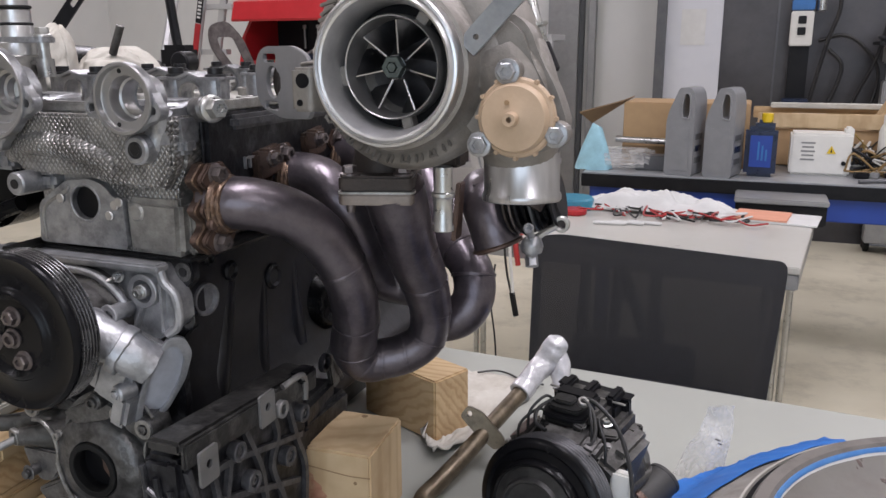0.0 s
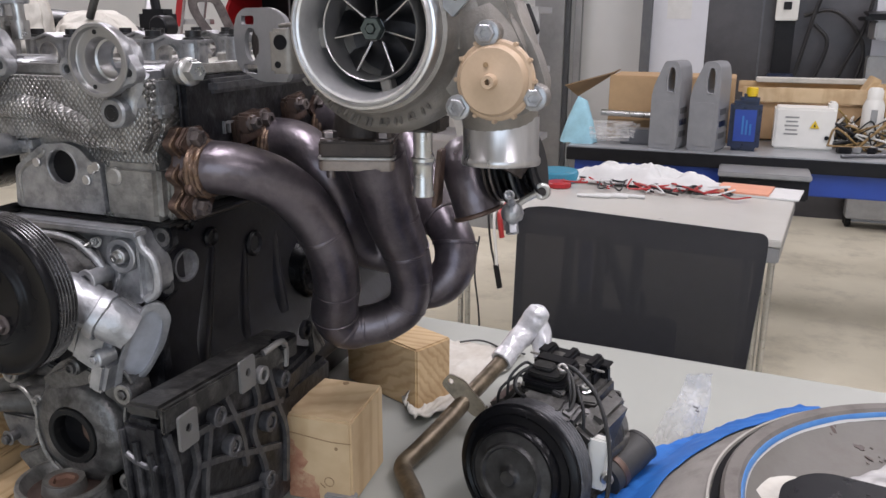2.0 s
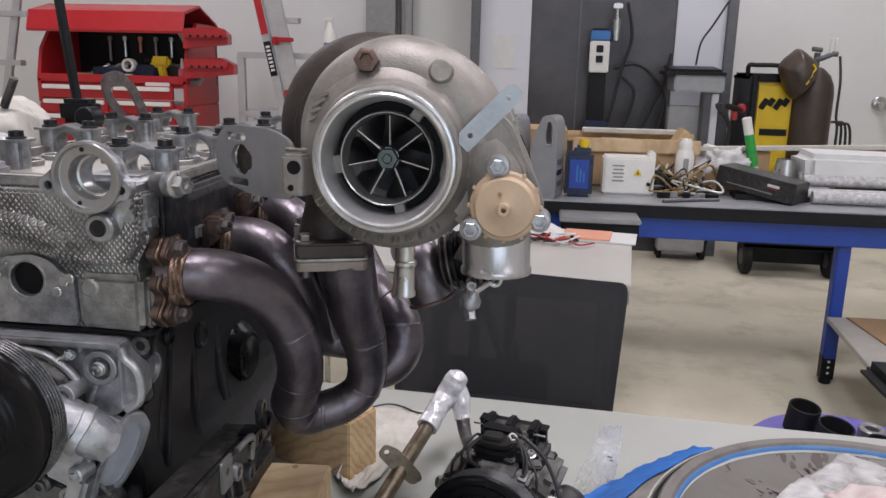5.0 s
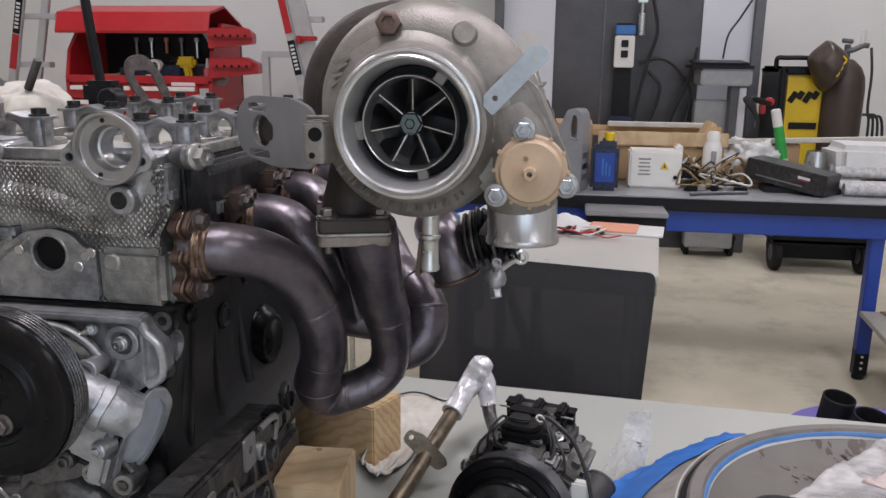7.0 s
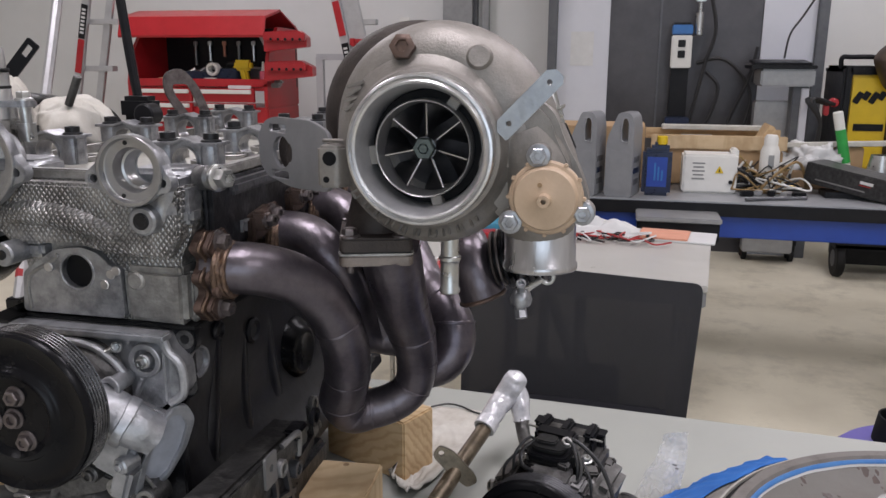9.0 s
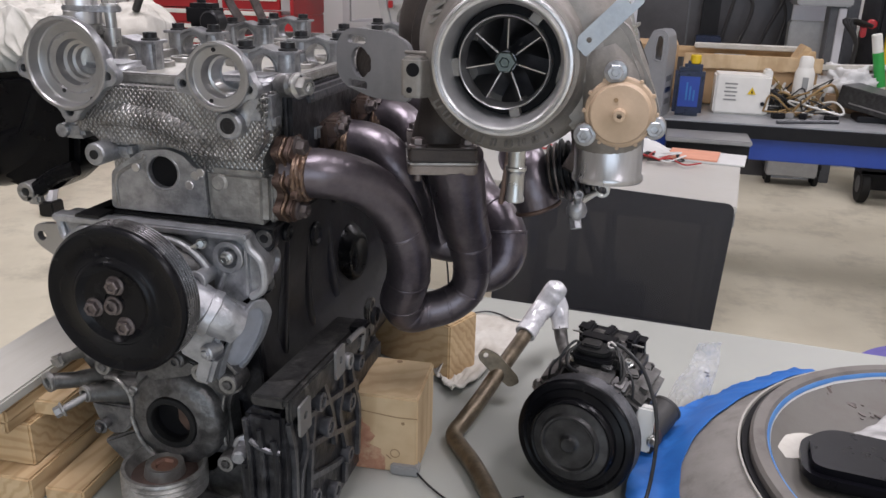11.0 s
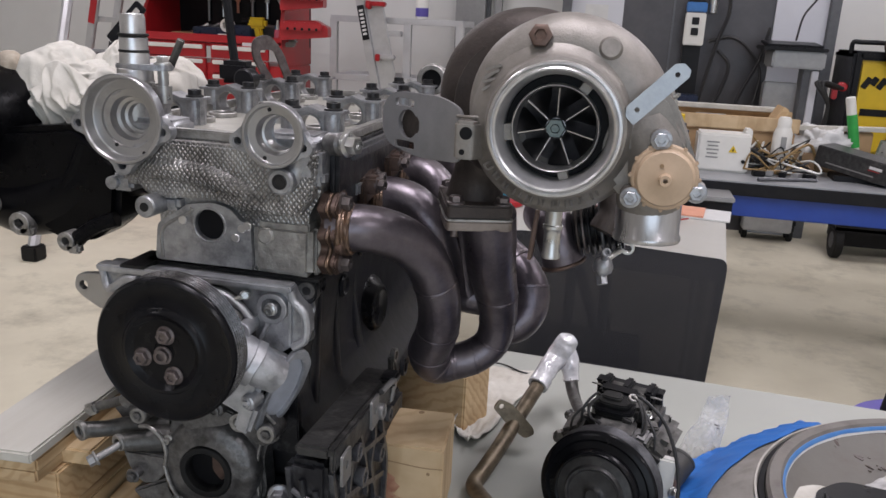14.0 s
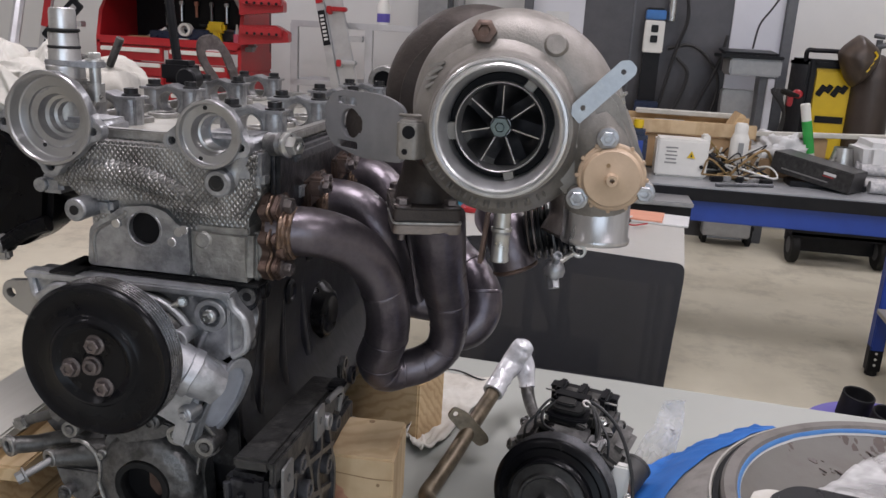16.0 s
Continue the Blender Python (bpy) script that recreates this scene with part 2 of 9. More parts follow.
M_EDGE = material("scraped_casting_edge", (0.42, 0.41, 0.39), (0.22, 0.215, 0.205), 0.4, 0.75, 90, 0.3, 200, spots=(0.08, 0.075, 0.07), spot_scale=60, spot_amount=0.6)
M_TURBO = material("sand_cast_compressor_cover", (0.285, 0.265, 0.242), (0.215, 0.198, 0.180), 0.5, 0.6, 70, 0.22, 500, spots=(0.135, 0.118, 0.102), spot_scale=13, spot_amount=0.6)
M_BRIGHT = material("bright_machined_ring", (0.70, 0.695, 0.70), (0.55, 0.545, 0.55), 0.33, 1.0, 40, 0.05, 200, spots=(0.30, 0.295, 0.29), spot_scale=24, spot_amount=0.5, rough_var=0.12)
M_BOREWALL = material("turned_inlet_bore", (0.60, 0.595, 0.60), (0.48, 0.475, 0.48), 0.42, 0.75, 60, 0.05, 200)
M_BLADE = material("milled_wheel_aluminium", (0.27, 0.27, 0.285), (0.18, 0.18, 0.192), 0.34, 1.0, 60)
# near-black stands in for the shade inside bores and holes; also colours the seal
M_INNERDARK = material("hole_shade_and_seal_black", (0.008, 0.008, 0.009), (0.005, 0.005, 0.006), 0.5, 0.1, 40, spec=0.15)
M_TAN = material("tan_moulded_plastic", (0.47, 0.345, 0.235), (0.42, 0.305, 0.205), 0.5, 0, 60, 0.08, 400, spots=(0.33, 0.235, 0.155), spot_scale=20, spot_amount=0.4)
M_EXHAUST = material("heat_tinted_steel_tube", (0.172, 0.152, 0.165), (0.100, 0.086, 0.098), 0.34, 0.78, 30, 0.3, 120, spots=(0.042, 0.033, 0.048), spot_scale=11, spot_amount=0.8, rough_var=0.18)
M_FLANGE = material("rusty_heat_browned_steel", (0.135, 0.088, 0.07), (0.075, 0.052, 0.043), 0.46, 0.6, 50, 0.35, 150, spots=(0.22, 0.13, 0.085), spot_scale=40, spot_amount=0.45)
M_WELD = material("weld_bead", (0.28, 0.19, 0.13), (0.13, 0.09, 0.075), 0.4, 0.8, 150, 0.6, 250)
M_TURBINE = material("brown_cast_turbine_housing", (0.066, 0.053, 0.047), (0.043, 0.035, 0.031), 0.55, 0.5, 60, 0.35, 250, spots=(0.03, 0.024, 0.021), spot_scale=16, spot_amount=0.5)
M_STEEL = material("zinc_plated_steel", (0.55, 0.55, 0.54), (0.42, 0.42, 0.41), 0.3, 0.95, 60, 0.05, 200)
M_RUSTYBOLT = material("tarnished_bolt", (0.19, 0.165, 0.16), (0.10, 0.082, 0.08), 0.4, 0.75, 120, 0.2, 300)
M_BLACKBOLT = material("black_oxide_bolt", (0.025, 0.025, 0.026), (0.015, 0.015, 0.016), 0.4, 0.5, 80)
M_PLATEGREY = material("bare_grey_plate", (0.30, 0.295, 0.29), (0.25, 0.245, 0.24), 0.45, 0.7, 25, 0.04, 200)
M_WOOD = wood("sawn_pine_block", (0.59, 0.43, 0.245), (0.49, 0.335, 0.175), 30, "X")
M_WOODPALE = wood("pale_planed_pine", (0.57, 0.43, 0.26), (0.50, 0.365, 0.21), 12, "Z")
M_RAIL = material("scuffed_pan_rail", (0.06, 0.059, 0.057), (0.022, 0.021, 0.021), 0.42, 0.5, 45, 0.4, 120, spots=(0.26, 0.25, 0.235), spot_scale=36, spot_amount=0.5)
M_WOODY = wood("plywood_edge", (0.60, 0.445, 0.26), (0.50, 0.35, 0.19), 24, "Y")
M_WOODRED = material("red_stained_wood", (0.44, 0.24, 0.15), (0.30, 0.13, 0.08), 0.7, 0, 70, spots=(0.54, 0.40, 0.25), spot_scale=55, spot_amount=0.9)
M_WHITEWOOD = material("white_primed_board", (0.53, 0.515, 0.465), (0.43, 0.41, 0.355), 0.55, 0, 22, 0.15, 100, stretch=(1, 0.08, 1))
M_CLOTH = material("white_cotton_rag", (0.57, 0.55, 0.50), (0.49, 0.465, 0.415), 0.95, 0, 30, 0.2, 400, spots=(0.31, 0.265, 0.21), spot_scale=9, spot_amount=0.45, spec=0.2)
M_PIPE = material("tarnished_brass_tube", (0.205, 0.165, 0.115), (0.085, 0.068, 0.047), 0.40, 0.7, 45, 0.3, 120, spots=(0.05, 0.038, 0.027), spot_scale=22, spot_amount=0.65)
M_FOIL = material("crinkled_clear_wrap", (0.72, 0.72, 0.73), (0.44, 0.44, 0.46), 0.15, 0.15, 45, 1.0, 70)
M_ACBODY = material("oily_dark_aluminium", (0.10, 0.097, 0.092), (0.045, 0.043, 0.041), 0.42, 0.55, 60, 0.4, 120, spots=(0.26, 0.255, 0.24), spot_scale=45, spot_amount=0.5)
M_TAPE = material("blue_masking_tape", (0.022, 0.155, 0.49), (0.014, 0.10, 0.36), 0.6, 0, 20, 0.3, 60)
M_GREYPAINT = material("grey_dusty_metal", (0.165, 0.151, 0.137), (0.115, 0.105, 0.095), 0.55, 0.1, 10, 0.08, 200, spots=(0.06, 0.05, 0.043), spot_scale=26, spot_amount=0.7)
M_SKIRT = material("dusty_sloped_skirt", (0.25, 0.235, 0.215), (0.17, 0.158, 0.143), 0.6, 0.05, 12, 0.1, 160, spots=(0.075, 0.06, 0.05), spot_scale=20, spot_amount=0.55)
M_PALETAPE = material("wet_pale_blue_tape", (0.09, 0.24, 0.50), (0.05, 0.17, 0.44), 0.4, 0, 30, 0.2, 60)
M_TRAYBLACK = material("dark_moulded_tray", (0.004, 0.004, 0.006), (0.003, 0.003, 0.004), 0.3, 0, 30, spec=0.12)
# pale blue-grey, low in metal: the milled face's reflection is in its colour
M_CHALK = material("outlet_face_reflection_tone", (0.47, 0.49, 0.54), (0.36, 0.375, 0.415), 0.5, 0.35, 50, 0.1, 200)
M_OILYPLATE = material("oil_spotted_grey_plate", (0.145, 0.137, 0.122), (0.112, 0.105, 0.093), 0.5, 0.0, 9, 0.05, 200, spots=(0.10, 0.085, 0.072), spot_scale=14, spot_amount=0.6)
M_FRAMEWHITE = material("off_white_frame_paint", (0.36, 0.345, 0.31), (0.30, 0.285, 0.255), 0.5, 0, 12, spots=(0.22, 0.20, 0.17), spot_scale=9, spot_amount=0.4)
M_DUSTYBLACK = material("scuffed_black_steel", (0.045, 0.044, 0.044), (0.014, 0.014, 0.014), 0.4, 0.3, 70, 0.2, 160, spots=(0.11, 0.108, 0.105), spot_scale=30, spot_amount=0.45)
M_OILSPOT = material("dried_brown_oil", (0.07, 0.045, 0.035), (0.045, 0.03, 0.024), 0.4, 0, 80)
M_BAG = clear_plastic("clear_bag", (0.82, 0.81, 0.79), 0.30, 0.08)
M_HOSE = material("grey_black_hose_rubber", (0.040, 0.039, 0.037), (0.026, 0.025, 0.024), 0.6, 0, 40, 0.1, 300)
M_RED = material("red_painted_steel", (0.40, 0.016, 0.022), (0.33, 0.012, 0.017), 0.35, 0, 10, 0.02, 200)
M_YELLOW = material("yellow_painted_steel", (0.68, 0.47, 0.012), (0.6, 0.41, 0.01), 0.4, 0, 10)
M_JUG = material("grey_jug_plastic", (0.235, 0.24, 0.25), (0.20, 0.205, 0.215), 0.4, 0, 20)
M_BLUEBOTTLE = material("blue_bottle_plastic", (0.008, 0.018, 0.055), (0.006, 0.012, 0.035), 0.3, 0, 40)
M_WHITEPLASTIC = material("white_plastic", (0.70, 0.69, 0.65), (0.64, 0.63, 0.59), 0.4, 0, 15)
M_CARD = material("brown_cardboard", (0.42, 0.28, 0.15), (0.37, 0.245, 0.13), 0.8, 0, 25, 0.1, 120)
M_CARDDARK = material("open_cardboard_flap", (0.30, 0.20, 0.11), (0.25, 0.165, 0.09), 0.8, 0, 25, 0.1, 120)
M_TANK = material("brown_gas_cylinder", (0.06, 0.045, 0.038), (0.045, 0.034, 0.028), 0.45, 0.2, 15)
M_HELMET = material("mottled_brown_helmet", (0.075, 0.052, 0.038), (0.038, 0.028, 0.022), 0.4, 0.1, 14, spots=(0.16, 0.115, 0.04), spot_scale=9, spot_amount=0.4)
M_MESH = material("black_mesh_fabric", (0.014, 0.014, 0.017), (0.010, 0.010, 0.013), 0.7, 0, 200, 0.3, 900, spec=0.25)
def open_weave(m, share):
    nt = m.node_tree
    tr, mix = nt.nodes.new("ShaderNodeBsdfTransparent"), nt.nodes.new("ShaderNodeMixShader")
    mix.inputs[0].default_value = share
    nt.links.new(nt.nodes["Principled BSDF"].outputs[0], mix.inputs[1])
    nt.links.new(tr.outputs[0], mix.inputs[2])
    nt.links.new(mix.outputs[0], nt.nodes["Material Output"].inputs[0])
    return m


M_WEAVE = open_weave(material("black_open_weave", (0.019, 0.019, 0.023), (0.014, 0.014, 0.017), 0.6, 0, 200, 0.3, 900), 0.15)
M_PURPLE = material("purple_blue_vinyl", (0.10, 0.08, 0.35), (0.08, 0.06, 0.28), 0.5, 0, 15)
M_GREEN = material("green_label", (0.03, 0.35, 0.06), None, 0.5, 0, 20)
M_ORANGE = material("orange_red_paper", (0.70, 0.34, 0.23), (0.62, 0.28, 0.18), 0.6, 0, 20)
M_PAPER = material("white_paper", (0.63, 0.63, 0.62), (0.56, 0.56, 0.55), 0.7, 0, 15)
M_CABLE = material("black_cable", (0.016, 0.016, 0.017), None, 0.45, 0, 30)
M_REDWIRE = material("red_wire", (0.40, 0.03, 0.03), None, 0.45, 0, 30)
M_ALUPOLE = material("ladder_aluminium", (0.55, 0.55, 0.56), (0.46, 0.46, 0.47), 0.4, 0.7, 15)
M_BLUEBOX = material("blue_switch_plastic", (0.03, 0.16, 0.45), None, 0.4, 0, 20)
M_SHELF = material("pale_grey_shelf_paint", (0.48, 0.48, 0.49), (0.42, 0.42, 0.43), 0.45, 0.1, 12)
M_BRASSFIT = material("brass_connector", (0.45, 0.33, 0.12), (0.30, 0.21, 0.08), 0.35, 0.8, 60)
M_COPPERWIRE = material("tan_wire_bundle", (0.36, 0.24, 0.10), (0.2, 0.13, 0.06), 0.5, 0.2, 60)
M_PINK = material("pink_plastic", (0.65, 0.12, 0.18), None, 0.4, 0, 20)
M_ROPE = material("white_flecked_rope", (0.62, 0.61, 0.60), (0.30, 0.30, 0.31), 0.8, 0, 55, 0.4, 200, stretch=(1, 1, 1))


# ---------- building helpers ----------
def place(bm, m):
    bm.transform(m)
    return bm


def join(*bms):
    out = bmesh.new()
    me = bpy.data.meshes.new("joined")
    for b in bms:
        me.clear_geometry()
        b.to_mesh(me)
        out.from_mesh(me)
        b.free()
    bpy.data.meshes.remove(me)
    return out


def box(x, y, z, sx, sy, sz, bevel=0.0, rot=(0, 0, 0), seg=2):
    """A box about its middle."""
    bm = bmesh.new()
    bmesh.ops.create_cube(bm, size=1)
    bmesh.ops.scale(bm, vec=(sx, sy, sz), verts=bm.verts)
    if bevel:
        bmesh.ops.bevel(bm, geom=bm.edges[:], offset=bevel, segments=seg, affect="EDGES", clamp_overlap=True)
    return place(bm, pose(x, y, z, *rot))


def frame_to(axis):
    """A rotation that takes z to the axis."""
    return Vector(axis).normalized().to_track_quat("Z", "Y").to_matrix().to_4x4()


def lathe(profile, origin=(0, 0, 0), axis=(0, 0, 1), seg=48, closed=False):
    """Turns a profile of (radius, height) round the axis."""
    bm = bmesh.new()
    rings = []
    for r, h in profile:
        if r < 1e-6:
            rings.append([bm.verts.new((0, 0, h))])
        else:
            rings.append([bm.verts.new((r * math.cos(2 * math.pi * i / seg), r * math.sin(2 * math.pi * i / seg), h)) for i in range(seg)])
    pairs = list(zip(rings[:-1], rings[1:])) + ([(rings[-1], rings[0])] if closed else [])
    for a, b in pairs:
        for i in range(seg):
            j = (i + 1) % seg
            vs = []
            for v in (a[i % len(a)], a[j % len(a)], b[j % len(b)], b[i % len(b)]):
                if v not in vs:
                    vs.append(v)
            if len(vs) > 2:
                bm.faces.new(vs)
    bmesh.ops.recalc_face_normals(bm, faces=bm.faces)
    return place(bm, Matrix.Translation(origin) @ frame_to(axis))


def cyl(p0, p1, r, r2=None, seg=28, edge=0.0):
    """A capped cylinder or cone from p0 to p1 with a small edge chamfer."""
    p0, p1 = Vector(p0), Vector(p1)
    h = (p1 - p0).length
    r2 = r if r2 is None else r2
    prof = [(0, 0), (r - edge, 0), (r, edge), (r2, h - edge), (r2 - edge, h), (0, h)] if edge else [(0, 0), (r, 0), (r2, h), (0, h)]
    return lathe(prof, p0, p1 - p0, seg)


def ring(p0, p1, r_out, r_in, seg=40, edge=0.0008):
    p0, p1 = Vector(p0), Vector(p1)
    h = (p1 - p0).length
    e = edge
    return lathe([(r_in, 0), (r_out - e, 0), (r_out, e), (r_out, h - e), (r_out - e, h), (r_in + e, h), (r_in, h - e)], p0, p1 - p0, seg, closed=True)


def spline(pts, step=6):
    """Catmull-Rom through the points."""
    p = [Vector(q) for q in pts]
    p = [p[0] * 2 - p[1]] + p + [p[-1] * 2 - p[-2]]
    out = []
    for i in range(1, len(p) - 2):
        a, b, c, d = p[i - 1:i + 3]
        for k in range(step):
            t = k / step
            out.append(0.5 * ((2 * b) + (c - a) * t + (2 * a - 5 * b + 4 * c - d) * t * t + (3 * b - a - 3 * c + d) * t ** 3))
    return out + [p[-2]]


def tube(pts, r, seg=20, smooth=6, caps=True, wall=0.0):
    """A tube along a curve; r is one radius, or one for each given point."""
    rs = list(r) if hasattr(r, "__len__") else [r] * len(pts)
    line = spline(pts, smooth) if smooth > 1 else [Vector(q) for q in pts]
    n = len(line)
    radius = [rs[min(len(rs) - 1, int(i / max(1, smooth)))] * (1 - (i / max(1, smooth)) % 1) + rs[min(len(rs) - 1, int(i / max(1, smooth)) + 1)] * ((i / max(1, smooth)) % 1) for i in range(n)]
    bm = bmesh.new()
    loops, side = [], None
    for i, q in enumerate(line):
        d = (line[min(n - 1, i + 1)] - line[max(0, i - 1)]).normalized()
        if side is None:
            side = d.orthogonal().normalized()
        side = (side - d * side.dot(d)).normalized()
        up = d.cross(side)
        loops.append([bm.verts.new(q + radius[i] * (math.cos(2 * math.pi * k / seg) * side + math.sin(2 * math.pi * k / seg) * up)) for k in range(seg)])
    for a, b in zip(loops[:-1], loops[1:]):
        for k in range(seg):
            bm.faces.new((a[k], a[(k + 1) % seg], b[(k + 1) % seg], b[k]))
    if caps:
        bm.faces.new(loops[0][::-1])
        bm.faces.new(loops[-1])
    bmesh.ops.recalc_face_normals(bm, faces=bm.faces)
    return bm


def arc(cx, cy, r, a0, a1, n=10):
    return [(cx + r * math.cos(radians(a0 + (a1 - a0) * i / n)), cy + r * math.sin(radians(a0 + (a1 - a0) * i / n))) for i in range(n + 1)]


def circle(cx, cy, r, n=24):
    return [(cx + r * math.cos(2 * math.pi * i / n), cy + r * math.sin(2 * math.pi * i / n)) for i in range(n)]


def rounded(pts, r, n=4):
    """A polygon with its corners rounded off."""
    out = []
    for i, p in enumerate(pts):
        a, b, c = Vector(pts[i - 1]), Vector(p), Vector(pts[(i + 1) % len(pts)])
        k = min(r, (a - b).length * 0.45, (c - b).length * 0.45)
        s, e = b + (a - b).normalized() * k, b + (c - b).normalized() * k
        for j in range(n + 1):
            t = j / n
            out.append(tuple((1 - t) ** 2 * s + 2 * t * (1 - t) * b + t * t * e))
    return out


def plate(outline, thick, holes=(), m=None, bevel=0.0):
    """A flat plate in the xy plane from z = 0 to thick, with holes through it."""
    bm = bmesh.new()
    edges = []
    for loop in (outline, *holes):
        vs = [bm.verts.new((p[0], p[1], 0)) for p in loop]
        edges += [bm.edges.new((vs[i], vs[(i + 1) % len(vs)])) for i in range(len(vs))]
    if holes:
        bmesh.ops.triangle_fill(bm, use_beauty=True, use_dissolve=False, edges=edges)
    else:
        bm.faces.new([e.verts[0] for e in edges])
    geo = bmesh.ops.extrude_face_region(bm, geom=bm.faces[:])
    bmesh.ops.translate(bm, vec=(0, 0, thick), verts=[v for v in geo["geom"] if isinstance(v, bmesh.types.BMVert)])
    bmesh.ops.recalc_face_normals(bm, faces=bm.faces)
    if bevel:
        sharp = [e for e in bm.edges if len(e.link_faces) == 2 and e.calc_face_angle(0) > 1.2]
        bmesh.ops.bevel(bm, geom=sharp, offset=bevel, segments=2, affect="EDGES", clamp_overlap=True)
    return place(bm, m) if m is not None else bm


def front(y):
    """Takes plate coordinates (x, z) into a plane that faces the camera side, with its front at y."""
    return Matrix(((1, 0, 0, 0), (0, 0, -1, y), (0, 1, 0, 0), (0, 0, 0, 1)))


def bolt(p, axis, r, h, flange=True, socket=False):
    """A hexagon bolt head on a washer face."""
    bits = []
    if flange:
        bits.append(lathe([(0, 0), (r * 1.35, 0), (r * 1.3, h * 0.2), (r * 1.0, h * 0.32), (0, h * 0.32)], p, axis, 20))
    hexa = lathe([(0, 0), (r, 0), (r, h * 0.88), (r * 0.88, h), (r * 0.5, h), (r * 0.45, h * 0.8), (0, h * 0.8)] if not socket else
                 [(0, 0), (r, 0), (r, h * 0.95), (r * 0.93, h), (r * 0.55, h), (r * 0.55, h * 0.45), (0, h * 0.45)], p, axis, 6 if not socket else 24)
    bits.append(hexa)
    return join(*bits)


def rough_up(bm, amount, scale, seed=0):
    for v in bm.verts:
        v.co += noise.noise_vector(v.co * scale + Vector((seed, seed * 2, 0))) * amount
    return bm


def finish(name, bm, mat, smooth=35):
    me = bpy.data.meshes.new(name)
    bm.to_mesh(me)
    bm.free()
    me.materials.append(mat)
    for p in me.polygons:
        p.use_smooth = True
    me.set_sharp_from_angle(angle=radians(smooth))
    return new(name, me)


def thing(name, at, label, category, group="", kind=""):
    ob = new(name)
    ob.empty_display_size = 0.02
    ob.location = at
    return tagged(ob, label, category, group, kind)


def part(name, bm, mat, parent, label="", smooth=35):
    ob = finish(name, bm, mat, smooth)
    ob.parent = parent
    at = parent.location if parent.data is None else Vector()
    ob.matrix_parent_inverse = Matrix.Translation(-at)
    return tagged(ob, label)


def single(name, bm, mat, label, category, group="", kind="", smooth=35):
    return tagged(finish(name, bm, mat, smooth), label, category, group, kind)


def sheet(nx, ny, f):
    """A grid surface of points f(u, v)."""
    bm = bmesh.new()
    vs = [[bm.verts.new(f(i / nx, j / ny)) for i in range(nx + 1)] for j in range(ny + 1)]
    for j in range(ny):
        for i in range(nx):
            bm.faces.new((vs[j][i], vs[j][i + 1], vs[j + 1][i + 1], vs[j + 1][i]))
    return bm


def thicken(bm, d):
    bmesh.ops.recalc_face_normals(bm, faces=bm.faces)
    bmesh.ops.solidify(bm, geom=bm.faces[:], thickness=d)
    return bm

# ---------- the room ----------
XL, XR, YF, YB = -5.6, 5.0, -4.0, 6.0


def structure(name, bm, mat, label, smooth=35):
    return single(name, bm, mat, label, name.split("_")[0], kind="structure", smooth=smooth)


structure("floor", box((XL + XR) / 2, 1.0, -0.05, XR - XL + 0.4, 10.4, 0.1), M_FLOOR, "polished beige concrete workshop floor with dark stains")
structure("wall_north", box((XL + XR) / 2, YB + 0.1, 1.8, XR - XL, 0.2, CEILING), M_WALL, "plain off-white painted workshop wall")
structure("wall_west", box(XL - 0.1, 1.0, 1.8, 0.2, 10.2, CEILING), M_WALL, "plain off-white painted side wall")
structure("wall_east", box(XR + 0.1, 1.0, 1.8, 0.2, 10.2, CEILING), M_WALL, "plain off-white painted side wall")
structure("wall_south", join(box((XL - 0.65) / 2, YF - 0.1, 1.8, -0.65 - XL, 0.2, CEILING), box((3.05 + XR) / 2, YF - 0.1, 1.8, XR - 3.05, 0.2, CEILING),
                             box(1.2, YF - 0.1, 3.2, 3.7, 0.2, 0.8)), M_WALL, "off-white wall with a wide open doorway")
structure("ceiling", box((XL + XR) / 2, 1.0, CEILING + 0.05, XR - XL + 0.4, 10.4, 0.1), M_CEIL, "plain white workshop ceiling")
structure("ground", box(1.2, -9.3, -0.06, 40, 10.2, 0.1), M_FLOOR, "pale concrete yard outside the doorway")
for lx, ly, watts in LAMPS:
    fixture = thing("ceiling_light", (lx, ly, CEILING), "white rectangular ceiling light fixture on the ceiling", "ceiling light", "ceiling lights")
    part("frame", box(lx, ly, CEILING - 0.03, 0.66, 1.26, 0.06, 0.006), M_WHITEPLASTIC, fixture)

# column and door frame on the back wall, behind the turbocharger
door = thing("door_1", (-1.25, YB, 0), "grey steel door frame on the back wall", "door frame", kind="structure")
part("frame", join(box(-1.36, YB - 0.05, 1.8, 0.22, 0.1, CEILING, 0.004), box(-1.16, YB - 0.03, 1.8, 0.05, 0.06, CEILING, 0.003)), M_GREYM, door)
part("edge_strip", box(-1.235, YB - 0.03, 1.8, 0.03, 0.06, CEILING, 0.003), M_DARKSTEEL, door)

# ---------- steel booth against the back wall ----------
BY = 5.5
booth = thing("steel_booth", (0.2, BY, 0), "tall steel booth with white and brushed panels in dark posts", "booth")


for bx in (-0.625, 1.04):
    part("post", box(bx, BY, 1.45, 0.06, 0.06, 2.9, 0.004), M_DARKSTEEL, booth)
part("panel", box(-0.425, BY + 0.03, 1.45, 0.34, 0.02, 2.9, 0.002), M_WHITEPANEL, booth, "off-white side panel")
part("notice", box(-0.43, BY + 0.018, 1.34, 0.15, 0.003, 0.22), M_PAPER, booth, "plain white paper notice")
part("panel", box(0.22, BY + 0.05, 1.45, 0.95, 0.02, 2.9, 0.002), M_STAINLESS, booth, "brushed stainless back panel")
